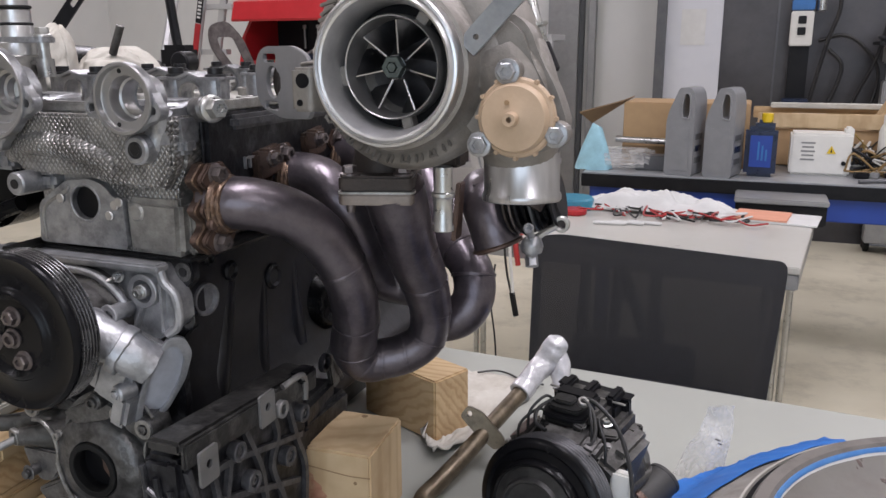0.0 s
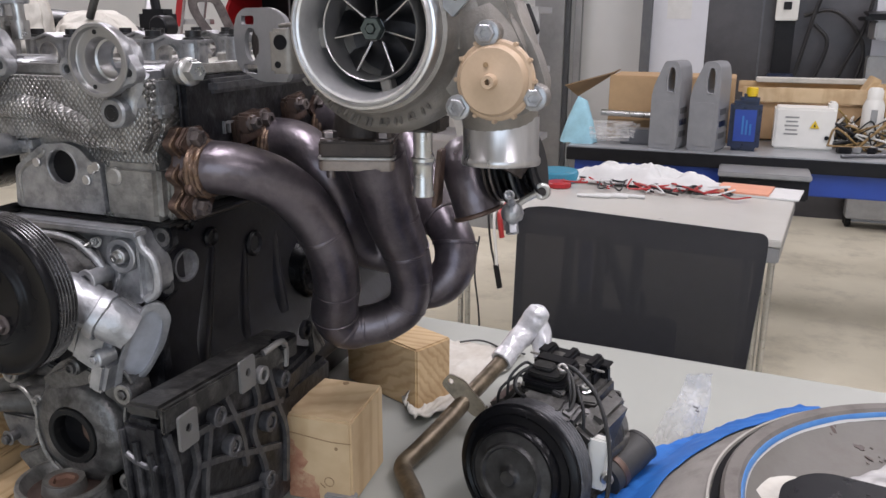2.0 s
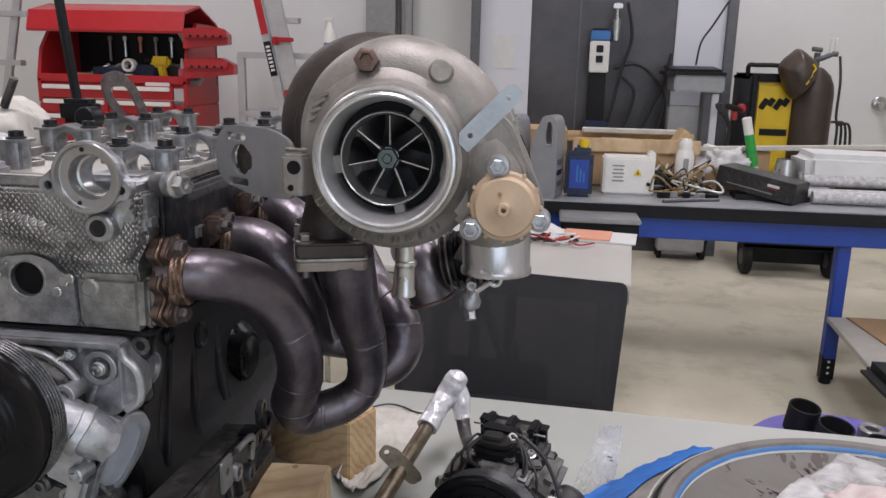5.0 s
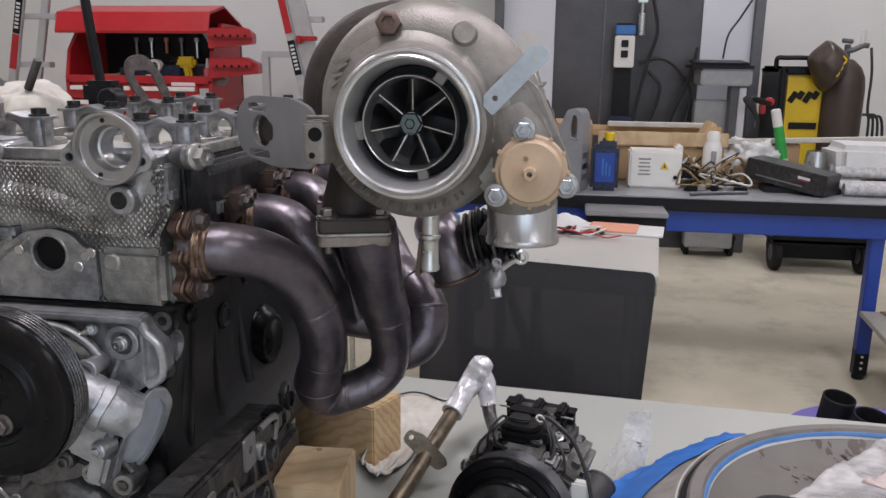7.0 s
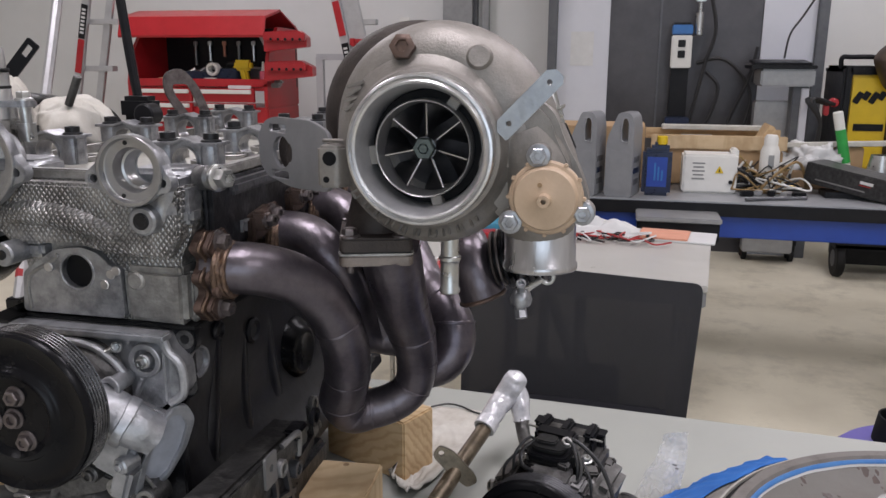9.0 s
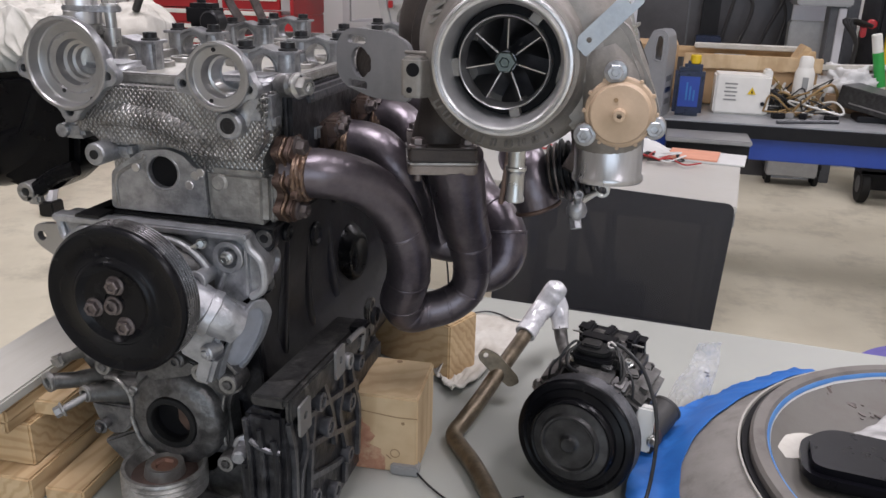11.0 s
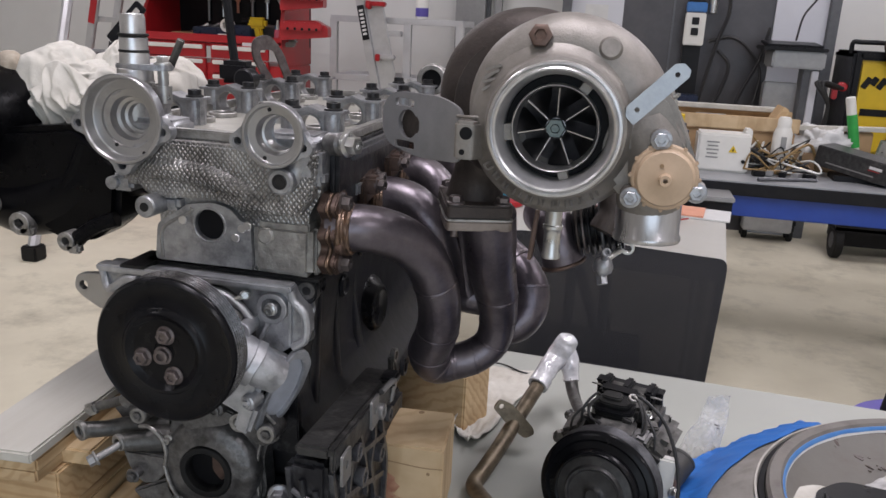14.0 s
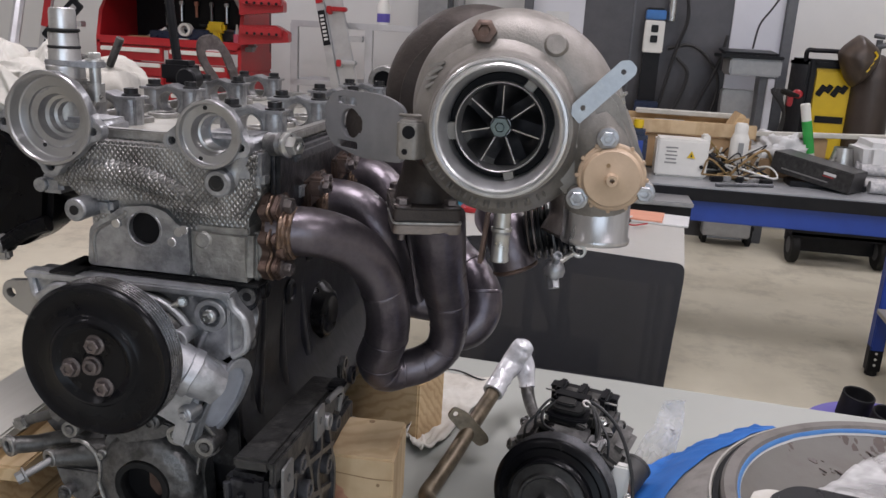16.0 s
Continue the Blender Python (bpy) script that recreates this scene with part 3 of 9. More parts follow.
part("panel", box(0.852, BY + 0.03, 1.45, 0.315, 0.02, 2.9, 0.002), M_WHITEPANEL, booth, "off-white side panel")
part("seam", box(0.07, BY + 0.035, 1.45, 0.012, 0.012, 2.9), M_DARKSTEEL, booth)

PX = 0.20
pillar = thing("switch_pillar", (0.20, BY - 0.1, 0), "black pillar with a blue and white switch box and hanging cables", "switch pillar")
part("column", box(PX, BY - 0.05, 0.75, 0.11, 0.07, 1.5, 0.006), M_BLACKPLASTIC, pillar)
part("switch_box", box(PX, BY - 0.11, 1.32, 0.125, 0.06, 0.20, 0.006), M_WHITEPLASTIC, pillar, "white switch box")
part("switch_cap", box(PX, BY - 0.105, 1.455, 0.125, 0.06, 0.06, 0.006), M_BLUEBOX, pillar, "blue switch cap")
for sz in (1.37, 1.305):
    part("switch_slot", box(PX, BY - 0.143, sz, 0.045, 0.008, 0.045, 0.003), M_BLACKPLASTIC, pillar)
part("junction_box", box(PX, BY - 0.11, 0.84, 0.15, 0.09, 0.14, 0.006), M_BLUEBOTTLE, pillar)
part("regulator", join(cyl((PX + 0.1, BY - 0.1, 1.42), (PX + 0.1, BY - 0.1, 1.56), 0.025, edge=0.004), cyl((PX + 0.1, BY - 0.1, 1.56), (PX + 0.1, BY - 0.1, 1.66), 0.012), box(PX + 0.1, BY - 0.1, 1.64, 0.06, 0.05, 0.03, 0.004)), M_STEEL, pillar)
for pts in ([(PX + 0.16, BY - 0.12, 1.66), (PX + 0.2, BY - 0.12, 1.45), (PX + 0.15, BY - 0.12, 1.25), (PX + 0.1, BY - 0.12, 1.0), (PX + 0.06, BY - 0.12, 0.8)],
            [(PX + 0.1, BY - 0.1, 1.25), (PX + 0.24, BY - 0.1, 1.28), (PX + 0.36, BY - 0.1, 1.2), (PX + 0.44, BY - 0.1, 1.05), (PX + 0.4, BY - 0.12, 0.8)],
            [(PX + 0.46, BY - 0.1, 1.35), (PX + 0.42, BY - 0.1, 1.15), (PX + 0.34, BY - 0.1, 0.95), (PX + 0.28, BY - 0.1, 0.78)],
            [(PX + 0.16, BY - 0.1, 1.2), (PX + 0.24, BY - 0.1, 1.1), (PX + 0.2, BY - 0.1, 0.92), (PX + 0.14, BY - 0.1, 0.8)]):
    part("cable", tube(pts, 0.011, 8), M_CABLE, pillar)

# computer stand in front of the booth
stand = thing("computer_stand", (0.715, 5.25, 0), "grey wheeled computer stand with a flat laptop on top", "computer stand")
part("body", box(0.80, 5.3, 0.55, 0.30, 0.12, 0.95, 0.008), M_GREYM, stand)
part("shelf", box(0.795, 5.22, 1.17, 0.30, 0.3, 0.10, 0.01), M_GREYM, stand)
part("laptop", join(box(0.765, 5.2, 1.232, 0.36, 0.32, 0.02, 0.004), box(0.77, 5.24, 1.258, 0.32, 0.26, 0.016, 0.004, (4, 0, 0))), M_BLACKPLASTIC, stand)
part("side_column", box(0.885, 5.2, 0.87, 0.09, 0.14, 0.5, 0.006), M_DARKSTEEL, stand)
part("control_strip", box(0.905, 5.13, 0.94, 0.04, 0.05, 0.34, 0.004), M_WHITEPANEL, stand)
part("base", box(0.82, 5.40, 0.125, 0.34, 0.14, 0.04, 0.006), M_BLACKPLASTIC, stand)
for cx, cy in ((0.965, 5.36), (0.68, 5.36), (0.965, 5.45), (0.68, 5.45)):
    wheel = part("caster", join(cyl((cx - 0.015, cy, 0.042), (cx + 0.015, cy, 0.042), 0.042, edge=0.004), box(cx, cy, 0.09, 0.04, 0.05, 0.05, 0.004)), M_RUBBER, stand)
part("cable", tube([(0.945, 5.2, 1.66), (0.865, 5.2, 1.52), (0.805, 5.2, 1.42), (0.785, 5.2, 1.28)], 0.006, 8), M_CABLE, stand)

# ---------- welding cart, welder and gas cylinder ----------
cart = thing("welding_cart", (1.42, 5.15, 0), "black two-wheeled welding cart on rubber wheels", "cart")
part("tray", join(box(1.44, 5.2, 0.2, 0.62, 0.5, 0.03, 0.004), box(1.44, 4.96, 0.24, 0.62, 0.02, 0.1, 0.003), box(1.44, 5.3, 0.5, 0.03, 0.03, 0.6)), M_BLACKPLASTIC, cart)
part("lower_body", box(1.44, 5.22, 0.165, 0.50, 0.3, 0.19, 0.01), M_BLACKPLASTIC, cart)
part("upper_tray", box(1.36, 5.3, 0.62, 0.42, 0.5, 0.02, 0.003), M_BLACKPLASTIC, cart)
for wx in (1.17, 1.68):
    wheel = part("wheel", ring((wx - 0.025, 5.05, 0.11), (wx + 0.025, 5.05, 0.11), 0.11, 0.05, 28, 0.008), M_RUBBER, cart)
    part("hub", cyl((wx - 0.028, 5.05, 0.11), (wx + 0.028, 5.05, 0.11), 0.052, edge=0.004), M_DARKSTEEL, wheel)
WX = -0.085
welder = thing("welder", (1.36 + WX, 5.3, 0.63), "yellow and black portable welding machine on a cart", "welder")
part("body", box(1.332 + WX, 5.32, 0.915, 0.225, 0.45, 0.55, 0.02), M_YELLOW, welder)
part("top", box(1.31 + WX, 5.32, 1.215, 0.26, 0.47, 0.05, 0.015), M_BLACKPLASTIC, welder)
part("front_panel", box(1.205 + WX, 5.3, 0.95, 0.05, 0.46, 0.58, 0.015), M_BLACKPLASTIC, welder)
part("handle", tube([(1.19 + WX, 5.2, 1.22), (1.19 + WX, 5.2, 1.285), (1.24 + WX, 5.2, 1.29), (1.40 + WX, 5.2, 1.285), (1.43 + WX, 5.2, 1.23)], 0.014, 8), M_BLACKPLASTIC, welder)
for k in range(4):
    part("emblem", box(1.275 + WX + 0.042 * k, 5.09, 1.06 + 0.012 * (k % 2), 0.035, 0.006, 0.07 - 0.02 * (k % 2), 0.004, (0, 30, 0)), M_BLACKPLASTIC, welder)
part("stripe", box(1.345 + WX, 5.09, 0.89, 0.16, 0.006, 0.04), M_BLACKPLASTIC, welder)
part("socket", cyl((1.15 + WX, 5.14, 1.03), (1.15 + WX, 5.08, 1.03), 0.026, edge=0.006), M_RED, welder)
part("knob", box(1.11 + WX, 5.1, 0.99, 0.03, 0.04, 0.07, 0.006), M_RED, welder)
for k in range(3):
    part("cable", tube([(1.15 + WX - 0.02 * k, 5.08, 1.02), (1.02 + WX - 0.02 * k, 5.0, 1.05), (0.98, 5.0, 0.92), (1.06 + WX, 5.02, 0.76 - 0.03 * k), (1.15 + WX, 5.06, 0.7)], 0.011, 8), M_CABLE, welder)

tank = thing("gas_cylinder", (1.478, 5.150, 0.215), "dark brown gas cylinder with a regulator on a cart", "gas cylinder")
part("body", lathe([(0, 0.215), (0.112, 0.215), (0.12, 0.235), (0.12, 1.12), (0.113, 1.18), (0.09, 1.235), (0.05, 1.275), (0.03, 1.285), (0, 1.285)], (1.478, 5.130, 0), (0, 0, 1), 40), M_TANK, tank)
part("valve", join(cyl((1.478, 5.130, 1.28), (1.478, 5.130, 1.37), 0.018), cyl((1.438, 5.110, 1.392), (1.498, 5.110, 1.385), 0.014, edge=0.003), tube([(1.468, 5.120, 1.33), (1.508, 5.110, 1.34), (1.558, 5.100, 1.365), (1.583, 5.100, 1.36)], 0.016, 10)), M_DARKSTEEL, tank, "dark regulator block")
for gx in (1.542, 1.570):
    part("flow_glass", cyl((gx, 5.10, 1.37), (gx, 5.10, 1.455), 0.010, edge=0.002, seg=14), M_WHITEPLASTIC, tank)
for k in range(4):
    part("hose", tube([(1.583, 5.050, 1.35), (1.593, 5.020, 1.2), (1.563 + 0.01 * k, 5.0, 0.97), (1.598 + 0.022 * k, 5.0, 0.955), (1.603 + 0.028 * k, 5.0, 0.82), (1.593 + 0.03 * k, 5.0, 0.6)][(0 if k == 3 else 2):], 0.008, 8), M_CABLE, tank)
helmet = thing("welding_helmet", (1.341, 4.97, 1.24), "brown welding helmet with a yellow motif hung on a gas cylinder", "helmet")
shell = rounded([(-0.118, 0.035), (-0.095, 0.08), (-0.013, 0.152), (0.022, 0.137), (0.105, 0.075), (0.122, 0.012), (0.066, -0.088), (-0.002, -0.157), (-0.050, -0.113), (-0.085, -0.046)], 0.03, 5)
bm = bmesh.new()
loops = []
for step in range(9):
    a = radians(88 * step / 8)
    loops.append([bm.verts.new((1.341 + px * 0.97 * math.cos(a) ** 0.8 + 0.01 * math.sin(a), 5.03 - 0.13 * math.sin(a), 1.242 + pz * math.cos(a) ** 0.8)) for px, pz in shell])
for la, lb in zip(loops[:-1], loops[1:]):
    for k in range(len(shell)):
        bm.faces.new((la[k], la[(k + 1) % len(shell)], lb[(k + 1) % len(shell)], lb[k]))
bm.faces.new(loops[-1])
bm.faces.new(loops[0][::-1])
bmesh.ops.recalc_face_normals(bm, faces=bm.faces)
part("shell", bm, M_HELMET, helmet, "", 60)
for k in range(3):
    part("motif", tube([(1.395 - 0.012 * k, 4.913, 1.30 - 0.04 * k), (1.412 - 0.016 * k, 4.913, 1.275 - 0.035 * k), (1.388 - 0.01 * k, 4.913, 1.245 - 0.03 * k)], 0.006, 6), M_YELLOW, helmet)

hook = single("wall_hook", join(cyl((2.20, YB, 1.045), (2.20, YB - 0.03, 1.045), 0.05, edge=0.004), tube([(2.20, YB - 0.03, 1.045), (2.20, YB - 0.12, 1.025), (2.26, YB - 0.14, 1.095)], 0.018, 10)), M_STEEL, "small chrome wall hook fixed on the wall", "hook")

# ---------- blue workbench ----------
BF, BT = 3.2, 0.735
bench = thing("workbench", (0.7, 3.6, 0), "blue steel workbench with a grey top and black edge", "workbench")
part("worktop", box(0.86, BF + 0.37, BT - 0.012, 3.0, 0.78, 0.024, 0.003), M_BENCHTOP, bench, "scuffed grey worktop")
part("edge_strip", box(0.86, BF - 0.025, BT - 0.03, 3.0, 0.012, 0.05, 0.002), M_BLACKPLASTIC, bench)
part("apron", box(0.86, BF + 0.01, 0.645, 2.94, 0.03, 0.105, 0.004), M_BLUE, bench)
for lx, ly in ((-0.55, BF + 0.04), (1.085, BF + 0.04), (2.27, BF + 0.04), (-0.55, BF + 0.68), (2.27, BF + 0.68)):
    leg = part("leg", box(lx, ly, 0.36, 0.052, 0.05, 0.50, 0.004), M_BLUE, bench)
    part("foot", box(lx, ly, 0.075, 0.054, 0.044, 0.11, 0.003), M_BLACKPLASTIC, leg)
    for hz in (0.05, 0.075, 0.1):
        part("adjuster_hole", cyl((lx, ly - 0.0221, hz), (lx, ly - 0.0235, hz), 0.0055, seg=12), M_WHITEPLASTIC, leg)
    part("foot_pad", cyl((lx, ly, 0), (lx, ly, 0.025), 0.024, edge=0.003), M_RUBBER, leg)
part("badge", join(box(1.3, BF - 0.008, 0.676, 0.13, 0.004, 0.012), ), M_PAPER, bench, "white badge bar")
part("badge", join(box(1.3, BF - 0.008, 0.655, 0.13, 0.004, 0.016), ), M_RED, bench, "red badge bar")
tray = part("drawer", box(0.1, BF - 0.09, 0.645, 0.30, 0.2, 0.075, 0.006), M_BLACKPLASTIC, bench, "black drawer under the worktop")
part("drawer_rim", box(0.1, BF - 0.095, 0.69, 0.31, 0.22, 0.018, 0.004), M_GREYM, tray)
shelf = part("lower_shelf", box(1.99, BF + 0.36, 0.22, 0.5, 0.6, 0.02, 0.003), M_GREYM, bench)



def jug(x, y, lab):
    ob = thing("oil_jug", (x, y, BT), lab, "oil jug", "oil jugs on the workbench")
    w, d = 0.055, 0.066
    turn = pose(x, y, BT, 0, 0, -15)
    body = rounded([(-w, 0), (w, 0), (w, 0.215), (w, 0.275), (w * 0.86, 0.318), (w * 0.6, 0.335), (-w * 0.15, 0.335), (-w * 0.32, 0.315), (-w * 0.85, 0.245), (-w, 0.205)], 0.014)
    grip = rounded([(w * 0.10, 0.222), (w * 0.66, 0.217), (w * 0.66, 0.295), (w * 0.52, 0.315), (w * 0.20, 0.315), (w * 0.04, 0.27)], 0.010)
    part("body", plate(body, 2 * d, [grip], turn @ Matrix.Translation((0, d, 0)) @ front(0), 0.009), M_JUG, ob, "", 60)
    part("grip_edge", place(tube([(px, -d, pz) for px, pz in grip + grip[:1]], 0.004, 8, 1), turn), M_JUG, ob)
    part("front_panel", place(plate(rounded([(-w * 0.72, 0.02), (w * 0.72, 0.02), (w * 0.72, 0.185), (-w * 0.72, 0.185)], 0.008), 0.002, m=front(-d - 0.0005), bevel=0.0006), turn), M_JUG, ob)
    for k in range(3):
        part("label_bar", place(box(w + 0.0005, -0.01, 0.06 + 0.045 * k, 0.003, 0.07, 0.022), turn), (M_DARKSTEEL, M_BLUEBOTTLE, M_DARKSTEEL)[k], ob)
    return ob


jug(-0.258, 3.27, "grey plastic oil jug with a grip hole on the workbench")
jug(-0.114, 3.27, "grey plastic oil jug beside its twin on the workbench")
bottle = thing("oil_bottle", (0.02, 3.3, BT), "dark blue quart oil bottle with a yellow cap", "bottle")
part("body", box(0.02, 3.3, BT + 0.095, 0.115, 0.065, 0.19, 0.014), M_BLUEBOTTLE, bottle)
part("shoulder", box(0.03, 3.3, BT + 0.195, 0.07, 0.05, 0.04, 0.012), M_BLUEBOTTLE, bottle)
part("cap", cyl((0.035, 3.3, BT + 0.205), (0.035, 3.3, BT + 0.24), 0.021, edge=0.003), M_YELLOW, bottle)
part("label", box(0.02, 3.2665, BT + 0.098, 0.078, 0.003, 0.12, 0.001), M_BLUE, bottle, "deep blue label")
for k in range(3):
    part("label_bar", box(0.012 + 0.014 * k, 3.2645, BT + 0.10 - 0.008 * k, 0.007, 0.002, 0.07 - 0.014 * k), M_BLUEBOX, bottle)

carton = thing("cardboard_box", (-0.42, 3.62, BT), "open brown cardboard box with a raised flap", "box")
part("body", box(-0.28, 3.62, BT + 0.13, 0.5, 0.3, 0.26, 0.004), M_CARD, carton)
part("flap", thicken(place(sheet(2, 2, lambda u, v: (-0.19 * u, -0.15 + 0.3 * v, 0.02 - 0.055 * u - 0.07 * u * v)), Matrix.Translation((-0.53, 3.62, BT + 0.25))), 0.004), M_CARDDARK, carton)
part("tape_band", box(-0.28, 3.468, BT + 0.045, 0.5, 0.004, 0.07), M_CARDDARK, carton)
plank_box = thing("wooden_crate", (0.28, 3.75, BT), "low pale wooden crate full of offcuts", "crate")
part("board", box(0.28, 3.6, BT + 0.19, 0.56, 0.02, 0.06, 0.003), M_WOODPALE, plank_box)
part("board", box(0.28, 3.9, BT + 0.2, 0.6, 0.02, 0.05, 0.003), M_WOOD, plank_box)
part("tray", box(0.28, 3.75, BT + 0.08, 0.54, 0.28, 0.15, 0.004), M_CARD, plank_box)
part("offcut", box(0.2, 3.7, BT + 0.185, 0.14, 0.12, 0.05, 0.004), M_GREYM, plank_box)
part("offcut", box(0.47, 3.68, BT + 0.21, 0.03, 0.16, 0.12, 0.004, (0, 28, 0)), M_WOOD, plank_box)
part("offcut", box(0.28, 3.85, BT + 0.235, 0.46, 0.08, 0.02, 0.003), M_WHITEWOOD, plank_box)

psu = thing("control_box", (0.24, 3.42, BT), "white electrical control box with a yellow warning triangle", "control box")
part("body", box(0.235, 3.46, BT + 0.08, 0.215, 0.14, 0.16, 0.008), M_WHITEPLASTIC, psu)
part("warning_sign", plate([(-0.017, 0), (0.017, 0), (0, 0.03)], 0.002, m=Matrix.Translation((0.272, 3.388, BT + 0.085)) @ front(0)), M_YELLOW, psu)
part("warning_mark", plate([(-0.004, 0), (0.004, 0), (0, 0.015)], 0.0025, m=Matrix.Translation((0.272, 3.3875, BT + 0.09)) @ front(0)), M_BLACKPLASTIC, psu)
part("button", cyl((0.318, 3.388, BT + 0.05), (0.318, 3.38, BT + 0.05), 0.008, seg=14), M_BLACKPLASTIC, psu)
for k in range(5):
    part("label_bar", box(0.19, 3.389, BT + 0.06 + 0.016 * k, 0.05 - 0.008 * (k % 2), 0.002, 0.006), M_PLATEGREY, psu)
part("side_vent", box(0.335, 3.48, BT + 0.10, 0.03, 0.08, 0.16, 0.006), M_WHITEPLASTIC, psu)

can = thing("spray_can", (0.481, 3.51, BT), "white spray can with a white cap", "spray can")
part("body", lathe([(0, 0.0), (0.037, 0.0), (0.039, 0.006), (0.039, 0.165), (0.030, 0.19), (0, 0.165)], (0.481, 3.51, BT), (0, 0, 1), 28), M_WHITEPLASTIC, can)
part("cap", lathe([(0.028, 0), (0.028, 0.035), (0.021, 0.048), (0, 0.05)], (0.481, 3.51, BT + 0.188), (0, 0, 1), 24), M_WHITEPLASTIC, can)
part("label_bar", box(0.481, 3.4695, BT + 0.13, 0.022, 0.003, 0.05), M_PLATEGREY, can)

rng = random.Random(4)
loom = thing("wiring_loom", (0.42, 3.45, BT), "tangled heap of tan and black wiring", "wiring loom")
for k in range(30):
    cx, cy = 0.42 + rng.uniform(-0.04, 0.1), 3.5 + rng.uniform(-0.06, 0.08)
    pts = [(cx + rng.uniform(-0.13, 0.13), cy + rng.uniform(-0.09, 0.09), BT + 0.012 + abs(rng.gauss(0, 0.045)) * (0.3 + (i % 2))) for i in range(6)]
    part("wire", tube(pts, rng.choice((0.003, 0.004, 0.006)), 6), (M_COPPERWIRE, M_CABLE, M_CABLE, M_WHITEPLASTIC, M_CABLE, M_COPPERWIRE, M_BRASSFIT)[k % 7], loom)
for k in range(5):
    part("connector", box(0.38 + 0.05 * k, 3.38 + rng.uniform(-0.03, 0.03), BT + 0.012, 0.05, 0.03, 0.022, 0.003, (0, 0, rng.uniform(0, 90))), (M_BLACKPLASTIC, M_GREYM)[k % 2], loom)
for k in range(3):
    part("tool", tube([(0.36 + 0.06 * k, 3.22 + 0.03 * k, BT + 0.008), (0.46 + 0.07 * k, 3.27 + 0.02 * k, BT + 0.008)], 0.007, 8, 2), M_DARKSTEEL, loom)

blackbox = thing("black_carton", (0.82, 3.4, BT), "long flat black retail box with a red mark", "box")
mb = pose(0.79, 3.42, BT + 0.07, 0, 8, -38)
part("body", place(box(0, 0, 0, 0.34, 0.14, 0.085, 0.003), mb), M_DUSTYBLACK, blackbox)
part("label_bar", place(box(0.075, -0.0715, 0.002, 0.045, 0.002, 0.003), mb), M_RED, blackbox)
part("label_bar", place(box(0.08, -0.0715, 0.013, 0.05, 0.002, 0.011), mb), M_PAPER, blackbox)
part("label_bar", place(box(-0.02, -0.0715, -0.02, 0.2, 0.002, 0.005), mb), M_PLATEGREY, blackbox)
part("support", box(0.83, 3.44, BT + 0.012, 0.3, 0.12, 0.024, 0.003), M_BLACKPLASTIC, blackbox)

funnel = single("steel_reducer", lathe([(0.048, 0), (0.052, 0.002), (0.05, 0.05), (0.038, 0.115), (0.036, 0.115), (0.047, 0.05), (0.048, 0.002)], (0.93, 3.6, BT + 0.04), (0, 0, 1), 36), M_STEEL, "polished steel reducer cone standing on a bag", "reducer")
part("base_block", box(0.93, 3.6, BT + 0.02, 0.12, 0.1, 0.04, 0.004), M_WHITEPLASTIC, funnel)
def towel_heap(u, v):
    a, r = 2 * math.pi * u, 1 - v
    d = Vector((math.cos(a) * r, math.sin(a) * r, math.sqrt(max(0, 1 - r * r))))
    k = 1 + 0.55 * noise.noise(d * 2.2 + Vector((3, 0, 1))) + 0.35 * (0.3 - abs(noise.noise(d * 4.5 + Vector((0, 2, 0))))) + 0.16 * noise.noise(d * 9)
    return (0.70 + 0.125 * k * d.x, 3.70 + 0.10 * k * d.y, BT + 0.075 + 0.10 * k * d.z)


rag = single("paper_towel", thicken(sheet(64, 28, towel_heap), 0.002), M_PAPER, "crumpled white paper towels in a heap", "paper towels", smooth=180)
single("parts_tray", box(0.7, 3.72, BT + 0.04, 0.34, 0.24, 0.08, 0.006), M_CARDDARK, "shallow brown tray under paper towels", "tray")
ropes = thing("wrapped_hoses", (1.25, 3.5, BT), "bundle of white flecked braided hoses in plastic", "hose bundle")
for k in range(4):
    part("hose", tube([(0.98, 3.36 + 0.07 * k, BT + 0.028 + 0.05 * (k > 1)), (1.2, 3.35 + 0.07 * k, BT + 0.03 + 0.05 * (k > 1)), (1.7, 3.36 + 0.07 * k, BT + 0.028 + 0.05 * (k > 1))], 0.026, 12), M_ROPE, ropes)
part("wrap", rough_up(box(1.3, 3.62, BT + 0.13, 0.62, 0.26, 0.12, 0.03, seg=5), 0.015, 12), M_PAPER, ropes, "white plastic wrapping")
lath = single("wooden_lath", box(1.0, 3.75, BT + 0.19, 1.1, 0.05, 0.02, 0.003, (0, -2, 4)), M_WHITEWOOD, "pale wooden lath lying across the bench", "lath")
for cx, chh in ((0.75, 0.17), (1.35, 0.19)):
    single("flat_carton", box(cx, 3.79, BT + chh / 2, 0.3, 0.1, chh, 0.004), M_CARD, "flat brown carton under a wooden lath", "carton")
marker = thing("green_label_tube", (0.80, 3.7, BT + 0.07), "white tube with a green label", "tube")
part("body", cyl((0.820, 3.68, BT + 0.08), (0.762, 3.68, BT + 0.325), 0.0205, edge=0.004), M_WHITEPLASTIC, marker)
part("label", cyl((0.813, 3.677, BT + 0.11), (0.780, 3.677, BT + 0.25), 0.0215), M_GREEN, marker)
left_clutter = thing("plastic_sleeves", (-0.5, 3.35, BT), "clear plastic sleeves and metal rods", "plastic sleeves")
part("sleeve", rough_up(box(-0.5, 3.35, BT + 0.045, 0.22, 0.18, 0.08, 0.02, seg=4), 0.02, 20), M_BAG, left_clutter)
